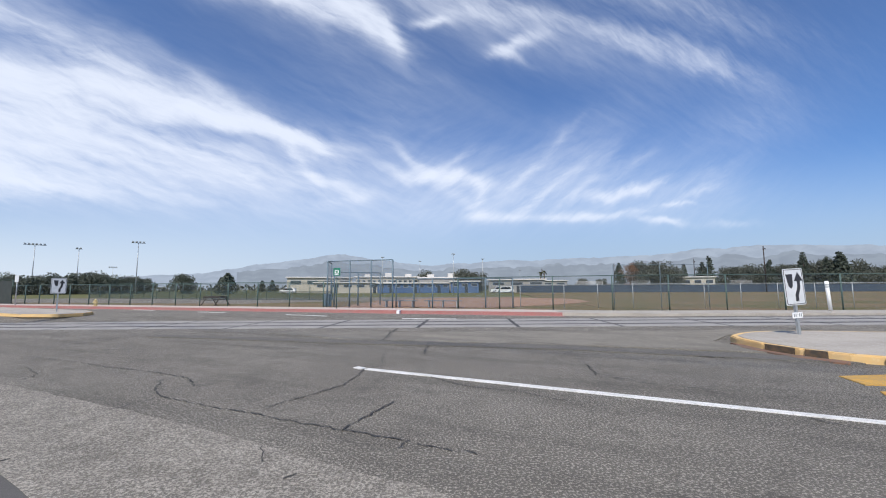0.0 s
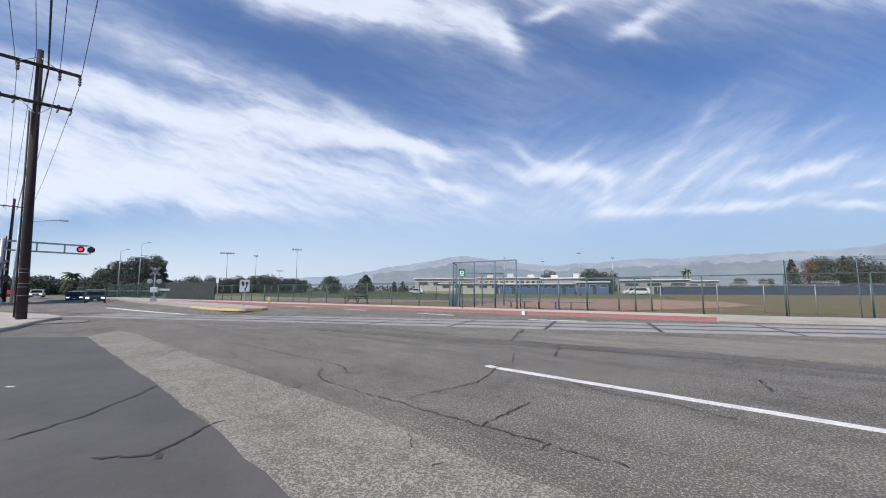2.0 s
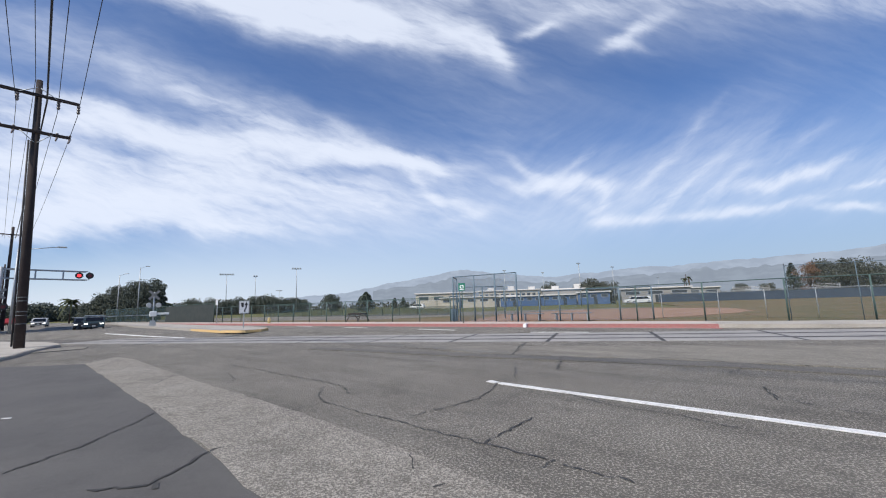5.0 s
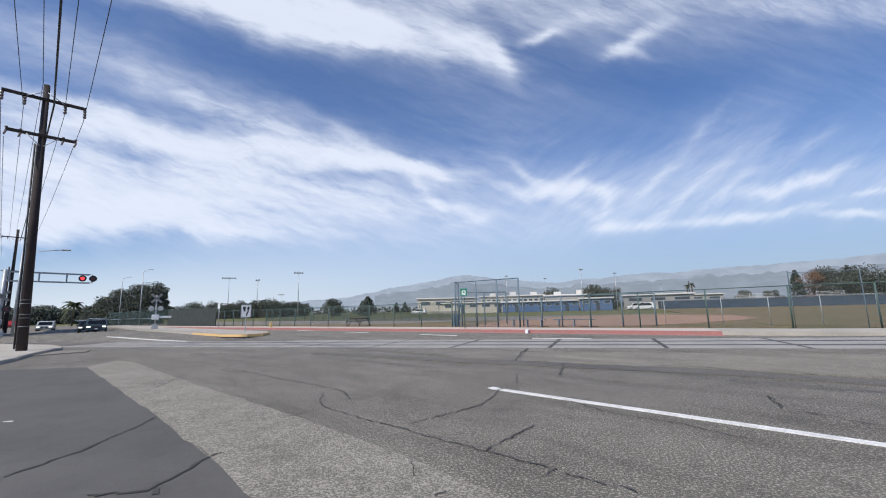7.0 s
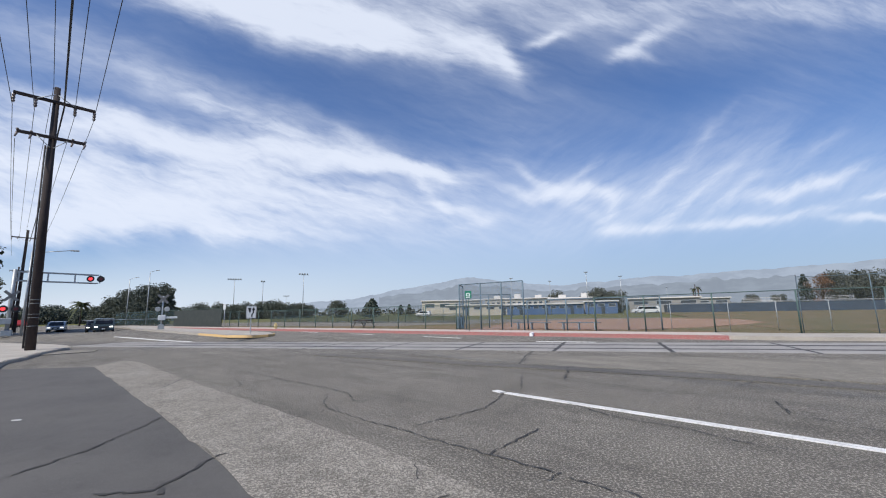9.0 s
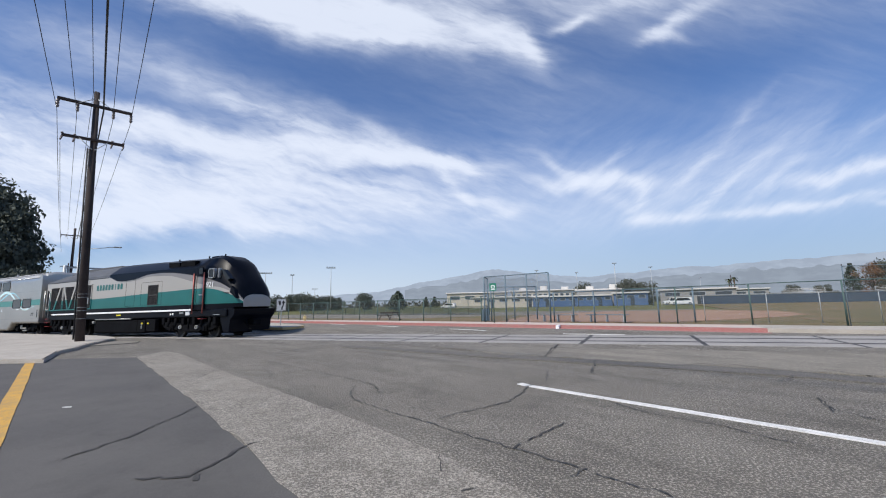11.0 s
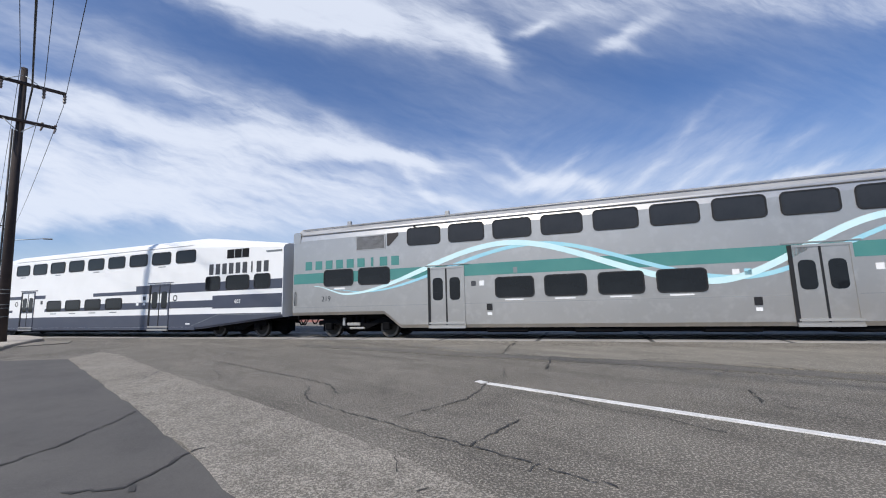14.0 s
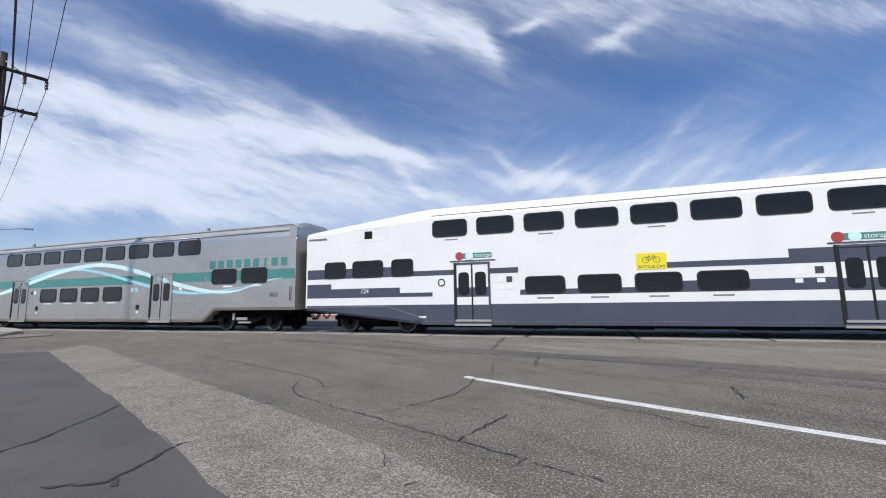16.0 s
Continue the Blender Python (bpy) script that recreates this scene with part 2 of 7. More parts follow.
TAR = material("crack_filler", (0.035, 0.033, 0.031), 0.8, second=(0.07, 0.066, 0.06), scale=3)
CONCRETE = material("concrete", (0.40, 0.36, 0.31), 0.9, second=(0.32, 0.29, 0.25), scale=0.9, third=(0.47, 0.44, 0.4), fine=30, bump=0.3, spec=0.3)
PANEL_CONCRETE = material("panel_concrete", (0.31, 0.295, 0.275), 0.9, second=(0.22, 0.21, 0.2), scale=0.8, third=(0.38, 0.36, 0.34), fine=30, bump=0.3, spec=0.3)
RUBBER = material("rubber_seal", (0.045, 0.043, 0.045), 0.8, second=(0.07, 0.065, 0.062), scale=2)
RAIL_STEEL = material("rail_steel", (0.10, 0.085, 0.08), 0.5, 0.6, second=(0.07, 0.055, 0.05), scale=3)
RED_KERB = material("red_kerb_paint", (0.34, 0.135, 0.125), 0.8, second=(0.30, 0.145, 0.13), scale=1.2, third=(0.38, 0.24, 0.21), fine=18)
PINK_WALK = material("pink_worn_concrete", (0.50, 0.37, 0.32), 0.9, second=(0.45, 0.40, 0.35), scale=0.6, third=(0.5, 0.45, 0.4), fine=20)
YELLOW_KERB = material("yellow_kerb_paint", (0.70, 0.46, 0.19), 0.8, second=(0.60, 0.42, 0.21), scale=2.0, third=(0.70, 0.50, 0.25), fine=16, bump=0.3)
YELLOW_LINE = material("yellow_road_paint", (0.58, 0.32, 0.05), 0.8, second=(0.42, 0.26, 0.08), scale=2.5, third=(0.3, 0.22, 0.12), fine=40)
WHITE_LINE = material("white_road_paint", (0.72, 0.71, 0.69), 0.8, second=(0.58, 0.57, 0.55), scale=3, third=(0.45, 0.44, 0.42), fine=45)
SCUFF = material("black_scuff", (0.06, 0.05, 0.04), 0.9, second=(0.14, 0.09, 0.05), scale=8)
RUST_DIRT = material("rusty_dirt", (0.24, 0.12, 0.07), 0.95, second=(0.16, 0.11, 0.085), scale=2.5, third=(0.12, 0.11, 0.10), fine=25)
GRASS = material("field_grass", (0.11, 0.125, 0.045), 0.95, second=(0.17, 0.145, 0.07), scale=0.09, third=(0.075, 0.09, 0.03), fine=3.0, bump=0.5, spec=0.1)
DRY_GRASS = material("dry_grass", (0.20, 0.138, 0.085), 0.95, second=(0.10, 0.105, 0.045), scale=0.16, mottle=0.7, third=(0.22, 0.18, 0.115), fine=4.0, bump=0.5, spec=0.1)
INFIELD = material("infield_clay", (0.31, 0.19, 0.135), 0.95, second=(0.35, 0.24, 0.17), scale=0.3, third=(0.25, 0.15, 0.11), fine=6, spec=0.1)
GALV = material("galvanised_steel", (0.42, 0.44, 0.45), 0.5, 0.5, second=(0.34, 0.36, 0.37), scale=4)
GREEN_POST = material("green_fence_paint", (0.05, 0.095, 0.09), 0.6, second=(0.065, 0.11, 0.1), scale=3)
BLUE_POST = material("blue_grey_fence_paint", (0.10, 0.15, 0.19), 0.6, second=(0.12, 0.17, 0.2), scale=3)
MESH_WIRE = material("chain_link", (0.12, 0.14, 0.14), 0.6, 0.3, alpha=0.09)
MESH_DENSE = material("chain_link_dense", (0.09, 0.13, 0.16), 0.6, 0.3, alpha=0.2)
SCREEN_GREEN = material("green_windscreen", (0.02, 0.042, 0.042), 0.9, second=(0.028, 0.052, 0.05), scale=0.5, alpha=0.5)
SCREEN_BLUE = material("blue_windscreen", (0.035, 0.055, 0.085), 0.9, second=(0.045, 0.065, 0.095), scale=0.3)
SCREEN_GREY = material("grey_slat_screen", (0.032, 0.04, 0.04), 0.9, second=(0.042, 0.05, 0.048), scale=1.5)
POLE_WOOD = material("creosoted_wood", (0.026, 0.019, 0.019), 0.9, second=(0.045, 0.033, 0.031), scale=1.5, third=(0.05, 0.035, 0.03), fine=25, bump=0.5)
WIRE = material("black_cable", (0.03, 0.03, 0.035), 0.7)
PORCELAIN = material("insulator", (0.16, 0.13, 0.12), 0.3)
SIGN_WHITE = material("sign_white", (0.62, 0.64, 0.66), 0.5, second=(0.55, 0.57, 0.58), scale=6)
SIGN_BLACK = material("sign_black", (0.025, 0.025, 0.03), 0.5)
SIGN_GREEN = material("sign_green", (0.01, 0.16, 0.10), 0.45)
BOLLARD = material("white_plastic", (0.8, 0.8, 0.78), 0.5, second=(0.68, 0.68, 0.66), scale=5)
HYDRANT = material("hydrant_paint", (0.62, 0.5, 0.25), 0.5, second=(0.55, 0.44, 0.22), scale=6)
RED_LIGHT = material("red_lamp", (0.5, 0.02, 0.02), 0.3, emit=(1.0, 0.05, 0.06), strength=1.6)
RED_LENS = material("red_lens_unlit", (0.10, 0.02, 0.025), 0.2)
HEADLIGHT = material("lit_headlamp", (0.9, 0.9, 0.85), 0.2, emit=(1.0, 0.95, 0.85), strength=1.6)
BLACK = material("matt_black", (0.018, 0.018, 0.02), 0.6)
BARRIER = material("barrier_white", (0.6, 0.58, 0.56), 0.6)
BARRIER_RED = material("barrier_red", (0.35, 0.05, 0.05), 0.6)
BARK = material("bark", (0.11, 0.08, 0.06), 0.95, second=(0.07, 0.05, 0.04), scale=4, bump=0.6)


def leaf_material(name, a, b):
    m = bpy.data.materials.new(name)
    m.use_nodes = True
    nt = m.node_tree
    p = nt.nodes["Principled BSDF"]
    geo = nt.nodes.new("ShaderNodeNewGeometry")
    nt.links.new(mixc(nt, geo.outputs["Random Per Island"], a, b), p.inputs["Base Color"])
    p.inputs["Roughness"].default_value, p.inputs["Specular IOR Level"].default_value = 0.8, 0.2
    return m


LEAF_DARK = leaf_material("dark_leaves", (0.072, 0.086, 0.072), (0.11, 0.122, 0.095))
LEAF_OLIVE = leaf_material("olive_leaves", (0.07, 0.078, 0.066), (0.105, 0.112, 0.088))
LEAF_CONIFER = leaf_material("conifer_needles", (0.058, 0.072, 0.06), (0.085, 0.10, 0.078))
LEAF_BROWN = leaf_material("browning_leaves", (0.16, 0.085, 0.05), (0.22, 0.13, 0.08))
LEAF_PALM = leaf_material("palm_fronds", (0.05, 0.06, 0.03), (0.09, 0.1, 0.05))

# rolling stock
SILVER = material("silver_coach_paint", (0.54, 0.515, 0.48), 0.36, 0.82, second=(0.50, 0.478, 0.446), scale=0.4, third=(0.57, 0.545, 0.51), fine=2.5)
SILVER_DARK = material("silver_roof", (0.40, 0.40, 0.40), 0.5, 0.3, second=(0.33, 0.33, 0.33), scale=1.0)
COACH_WHITE = material("white_coach_paint", (0.78, 0.785, 0.785), 0.4, second=(0.74, 0.745, 0.745), scale=0.6)
COACH_BLUE = material("blue_coach_paint", (0.055, 0.063, 0.092), 0.4, second=(0.065, 0.073, 0.1), scale=0.8)
TEAL = material("teal_stripe", (0.06, 0.215, 0.20), 0.42, second=(0.075, 0.235, 0.215), scale=1.0)
TEAL_LOCO = material("teal_loco_paint", (0.005, 0.105, 0.098), 0.35, second=(0.008, 0.12, 0.112), scale=0.8)
SWOOSH = material("white_swoosh", (0.62, 0.82, 0.83), 0.4, second=(0.55, 0.78, 0.8), scale=1.2)
SWOOSH_BLUE = material("pale_blue_swoosh", (0.30, 0.60, 0.72), 0.4, second=(0.36, 0.65, 0.72), scale=1.2)
GLASS = material("tinted_glass", (0.006, 0.007, 0.009), 0.06, second=(0.012, 0.014, 0.017), scale=0.8, spec=0.35)
GLASS_PALE = material("dusty_tinted_glass", (0.03, 0.031, 0.034), 0.12, second=(0.02, 0.021, 0.024), scale=0.8, spec=0.4)
GASKET = material("black_gasket", (0.018, 0.018, 0.02), 0.6, spec=0.3)
STEEL_FRAME = material("brushed_steel", (0.5, 0.49, 0.47), 0.35, 0.6)
LOCO_GREY = material("grey_loco_paint", (0.37, 0.35, 0.32), 0.4, 0.2, second=(0.37, 0.345, 0.31), scale=0.8)
LOCO_ROOF = material("grey_loco_roof", (0.10, 0.10, 0.10), 0.5, second=(0.075, 0.075, 0.076), scale=0.8)
LOCO_BLACK = material("black_loco_paint", (0.003, 0.004, 0.007), 0.35, second=(0.005, 0.006, 0.010), scale=1.0, spec=0.10)
# near black: the shade beneath the cars is put into these two colours
UNDERBODY = material("shaded_underbody", (0.004, 0.004, 0.005), 0.8, second=(0.006, 0.0065, 0.0075), scale=2.5, spec=0.08)
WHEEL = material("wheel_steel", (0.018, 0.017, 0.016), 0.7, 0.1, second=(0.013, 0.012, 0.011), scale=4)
GRILLE = material("grille_black", (0.008, 0.008, 0.009), 0.7, spec=0.2)
SLAT = material("grille_slat", (0.032, 0.028, 0.027), 0.6)
COPPER_RAIL = material("red_handrail", (0.36, 0.10, 0.08), 0.4, 0.2)
LETTER_GREY = material("grey_lettering", (0.2, 0.22, 0.23), 0.5)
LETTER_DARK = material("dark_lettering", (0.05, 0.052, 0.058), 0.5)
LETTER_WHITE = material("white_lettering", (0.8, 0.8, 0.8), 0.5)
BICYCLE_YELLOW = material("yellow_placard", (0.78, 0.66, 0.03), 0.5)
WHEEL_FACE = material("worn_wheel_face", (0.10, 0.095, 0.09), 0.6, 0.2, second=(0.06, 0.056, 0.052), scale=5)
TAUPE = material("taupe_loco_band", (0.20, 0.19, 0.185), 0.4, 0.1, second=(0.18, 0.17, 0.165), scale=0.8)


# ---- mesh helpers ----
def box(bm, x0, x1, y0, y1, z0, z1, bevel=0.0):
    vs = [bm.verts.new((x, y, z)) for x in (x0, x1) for y in (y0, y1) for z in (z0, z1)]
    fs = [bm.faces.new([vs[i] for i in f]) for f in ((0, 1, 3, 2), (4, 6, 7, 5), (0, 4, 5, 1), (2, 3, 7, 6), (0, 2, 6, 4), (1, 5, 7, 3))]
    if bevel:
        es = {e for f in fs for e in f.edges}
        bmesh.ops.bevel(bm, geom=list(es), offset=bevel, segments=1, affect="EDGES")
    return bm


def tube(bm, a, b, r, r2=None, n=8):
    a, b = Vector(a), Vector(b)
    r2 = r if r2 is None else r2
    q = (b - a).to_track_quat("Z", "Y")
    ra = [bm.verts.new(a + q @ Vector((r * math.cos(i * math.tau / n), r * math.sin(i * math.tau / n), 0))) for i in range(n)]
    rb = [bm.verts.new(b + q @ Vector((r2 * math.cos(i * math.tau / n), r2 * math.sin(i * math.tau / n), 0))) for i in range(n)]
    for i in range(n):
        bm.faces.new((ra[i], ra[(i + 1) % n], rb[(i + 1) % n], rb[i])).smooth = True
    bm.faces.new(ra[::-1]), bm.faces.new(rb)
    return bm


def prism(bm, pts, y0, y1):
    """A polygon in the x-z plane, drawn out from y0 to y1."""
    a = [bm.verts.new((x, y0, z)) for x, z in pts]
    b = [bm.verts.new((x, y1, z)) for x, z in pts]
    n = len(pts)
    bm.faces.new(a), bm.faces.new(b[::-1])
    for i in range(n):
        bm.faces.new((a[i], b[i], b[(i + 1) % n], a[(i + 1) % n]))
    return bm


def slab(bm, pts, z0, z1):
    """A polygon in the x-y plane, drawn out from z0 to z1."""
    a = [bm.verts.new((x, y, z0)) for x, y in pts]
    b = [bm.verts.new((x, y, z1)) for x, y in pts]
    n = len(pts)
    bm.faces.new(b), bm.faces.new(a[::-1])
    for i in range(n):
        bm.faces.new((a[i], a[(i + 1) % n], b[(i + 1) % n], b[i]))
    bmesh.ops.recalc_face_normals(bm, faces=bm.faces[:])
    return bm


def rounded(x0, x1, z0, z1, r, n=3):
    out = []
    for cx, cz, a0 in ((x1 - r, z1 - r, 0), (x0 + r, z1 - r, 90), (x0 + r, z0 + r, 180), (x1 - r, z0 + r, 270)):
        for i in range(n + 1):
            a = radians(a0 + 90 * i / n)
            out.append((cx + r * math.cos(a), cz + r * math.sin(a)))
    return out


def ring(bm, outer, inner, y0, y1):
    """A frame between two loops in the x-z plane."""
    n = len(outer)
    lo, li = [bm.verts.new((x, y1, z)) for x, z in outer], [bm.verts.new((x, y1, z)) for x, z in inner]
    fo, fi = [bm.verts.new((x, y0, z)) for x, z in outer], [bm.verts.new((x, y0, z)) for x, z in inner]
    for i in range(n):
        j = (i + 1) % n
        for q in ((fo[i], fo[j], fi[j], fi[i]), (lo[i], fo[i], fo[j], lo[j]), (fi[i], fi[j], li[j], li[i])):
            bm.faces.new(q)
    bmesh.ops.recalc_face_normals(bm, faces=bm.faces[:])
    return bm


def mesh_of(name, bm, mat, recalc=True):
    if recalc:
        bmesh.ops.recalc_face_normals(bm, faces=bm.faces[:])
    me = bpy.data.meshes.new(name)
    bm.to_mesh(me)
    bm.free()
    for m in (mat if isinstance(mat, (list, tuple)) else [mat]):
        me.materials.append(m)
    return me


def part(name, bm, mat, parent=None, label="", at=None):
    ob = new(name, bm if isinstance(bm, bpy.types.Mesh) else mesh_of(name, bm, mat))
    if parent:
        ob.parent = parent
    if at is not None:
        ob.matrix_basis = at
    if label:
        ob["label"] = label
    return ob


def thing(name, label, category, at=None, group="", kind=""):
    ob = new(name)
    ob.empty_display_size = 0.2
    if at is not None:
        ob.matrix_basis = at
    return tagged(ob, label, category, group, kind)


def solid(name, bm, mat, label, category, group="", kind="", at=None):
    return tagged(part(name, bm, mat, None, "", at), label, category, group, kind)


def lettering(name, text, size, mat, parent, x, z, y, depth=0.003):
    """Raised characters that stand on the near side of a car."""
    cu = bpy.data.curves.new(name, "FONT")
    cu.body, cu.size, cu.extrude = text, size, depth
    cu.align_x, cu.align_y = "CENTER", "CENTER"
    tmp = new(name, cu)
    me = bpy.data.meshes.new_from_object(tmp.evaluated_get(bpy.context.evaluated_depsgraph_get()))
    bpy.data.objects.remove(tmp)
    me.materials.clear()
    me.materials.append(mat)
    return part(name, me, mat, parent, "", pose(x, y, z, 90, 0, 0))


def skin(sections, mats, row_mats):
    """A closed hull through cross-sections: lists of (x, y, z), equally long; row_mats: the material of each strip."""
    bm = bmesh.new()
    rows = [[bm.verts.new(p) for p in sec] for sec in sections]
    n = len(rows[0])
    for a, b in zip(rows, rows[1:]):
        for i in range(n):
            j = (i + 1) % n
            f = bm.faces.new((a[i], a[j], b[j], b[i]))
            f.material_index = row_mats(i, a[i].co.x)
    for r in (rows[0][::-1], rows[-1]):
        bm.faces.new(r).material_index = 0
    return bm


# ---- the train ----
SIDE = 1.47      # half the width of a car
RAIL_Z = 0.04
TRACK_Y = 15.476
# the line climbs gently and runs a degree off the x axis
TRACK_TURN = Matrix.Translation((0, 0, 1.353)) @ Matrix.Rotation(radians(-0.424), 4, "Y") @ Matrix.Rotation(radians(-1.048), 4, "Z") @ Matrix.Translation((0, 0, -1.353))


def coach_section(x, bottom, top, shoulder):
    prof = [(SIDE - 0.05, bottom), (SIDE, bottom + 0.12), (SIDE, shoulder), (SIDE - 0.07, shoulder + (top - shoulder) * 0.45), (SIDE - 0.3, top - (top - shoulder) * 0.2), (SIDE - 0.75, top)]
    return [(x, -y, z) for y, z in prof] + [(x, y, z) for y, z in prof[::-1]]


def ribbon(curve, width, y, x0, x1, n=36):
    """A painted band along z = curve(x), narrowing to its ends."""
    bm = bmesh.new()
    lo, hi = [], []
    for i in range(n + 1):
        k = i / n
        x = x0 + (x1 - x0) * k
        d = (curve(x + 0.02) - curve(x - 0.02)) / 0.04
        w = width * min(1, 4.0 * k + 0.1, 4.0 * (1 - k) + 0.1) * math.sqrt(1 + d * d) / 2
        lo.append(bm.verts.new((x, y, curve(x) - w))), hi.append(bm.verts.new((x, y, curve(x) + w)))
    for i in range(n):
        bm.faces.new((lo[i], lo[i + 1], hi[i + 1], hi[i]))
    return bm


def wave(pts):
    """A smooth curve through a few heights."""
    def f(x):
        if x <= pts[0][0]:
            return pts[0][1]
        for (xa, za), (xb, zb) in zip(pts, pts[1:]):
            if x <= xb:
                k = (x - xa) / (xb - xa)
                return za + (zb - za) * k * k * (3 - 2 * k)
        return pts[-1][1]
    return f


def disc(r, width, n=20):
    bm = bmesh.new()
    for a, b, ra, rb in ((0, 0.02, r * 0.96, r), (0.02, width - 0.03, r, r), (width - 0.03, width, r * 1.05, r * 1.05)):
        tube(bm, (0, a, 0), (0, b, 0), ra, rb, n)
    ring_in = r * 0.78
    tube(bm, (0, -0.03, 0), (0, 0.0, 0), ring_in * 0.35, ring_in * 0.42, 12)
    return bm


WHEEL_MESH = mesh_of("wheel", disc(0.43, 0.14), WHEEL)
WHEEL_RING = mesh_of("wheel_rim", ring(bmesh.new(), [(0.42 * math.cos(i * math.tau / 24), 0.42 * math.sin(i * math.tau / 24)) for i in range(24)],
                                     [(0.33 * math.cos(i * math.tau / 24), 0.33 * math.sin(i * math.tau / 24)) for i in range(24)], -0.025, 0.0), WHEEL_FACE)


def bogie(parent, cx, base, pale, heavy=False):
    """A two-axle truck under a car: frame, boxes, springs, four wheels."""
    bm = bmesh.new()
    h = base / 2
    for s in (-1, 1):
        y0, y1 = (-1.12, -0.98) if s < 0 else (0.98, 1.12)
        prism(bm, [(-h - 0.5, 0.52), (-h + 0.3, 0.6), (-0.4, 0.34), (0.4, 0.34), (h - 0.3, 0.6), (h + 0.5, 0.52), (h + 0.5, 0.7), (h - 0.2, 0.8), (0.5, 0.6), (-0.5, 0.6), (-h + 0.2, 0.8), (-h - 0.5, 0.7)], y0, y1)
        for x in (-h, h):
            box(bm, x - 0.16, x + 0.16, y0 - 0.05, y1 + 0.02, 0.32, 0.62, 0.03)
        for x in (-0.28, 0.0, 0.28):
            tube(bm, (x, (y0 + y1) / 2, 0.36), (x, (y0 + y1) / 2, 0.86), 0.09, n=8)
    box(bm, -0.5, 0.5, -1.0, 1.0, 0.4, 0.75, 0.03)
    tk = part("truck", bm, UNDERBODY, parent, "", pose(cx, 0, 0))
    if pale:
        bm = bmesh.new()
        box(bm, -0.42, 0.2, -1.2, -1.13, 0.5, 0.62, 0.02), box(bm, -0.3, 0.4, -1.2, -1.13, 0.36, 0.44, 0.02), box(bm, -0.62, -0.5, -1.22, -1.12, 0.5, 0.82, 0.02)
        part("brake_gear", bm, STEEL_FRAME, tk)
    r = 1.12 if heavy else 0.98
    for x in (-h, h):
        for y, turn in ((-0.80, 0), (0.80, 180)):
            w = part("wheel", WHEEL_MESH, WHEEL, tk, "", pose(x, y, 0.43 + RAIL_Z * 0, 0, 0, turn) @ Matrix.Diagonal((r, 1, r, 1)))
            if y < 0:
                rim = part("wheel_rim", WHEEL_RING, WHEEL_FACE, tk, "", pose(x, y - 0.005, 0.43))
                rim.scale = (r, 1, r)
        bm = tube(bmesh.new(), (x, -0.85, 0.43), (x, 0.85, 0.43), 0.08)
        part("axle", bm, WHEEL, tk)
    return tk


PANES = {}


def window_on(car, x0, x1, z0, z1, glass, frame_mat=GASKET, name="window"):
    """A rounded pane in its gasket, on the near side."""
    key = (round(x1 - x0, 2), round(z1 - z0, 2), glass.name, frame_mat.name)
    if key not in PANES:
        w, h = (x1 - x0) / 2, (z1 - z0) / 2
        a = mesh_of("window", ring(bmesh.new(), rounded(-w - 0.008, w + 0.008, -h - 0.008, h + 0.008, 0.15), rounded(-w + 0.035, w - 0.035, -h + 0.035, h - 0.035, 0.12), -0.022, 0.01), frame_mat)
        b = mesh_of("pane", prism(bmesh.new(), rounded(-w + 0.03, w - 0.03, -h + 0.03, h - 0.03, 0.12), -0.012, 0.004), glass)
        PANES[key] = a, b
    a, b = PANES[key]
    fr = part(name, a, frame_mat, car, "", pose((x0 + x1) / 2, -SIDE, (z0 + z1) / 2))
    part("pane", b, glass, fr)
    return fr


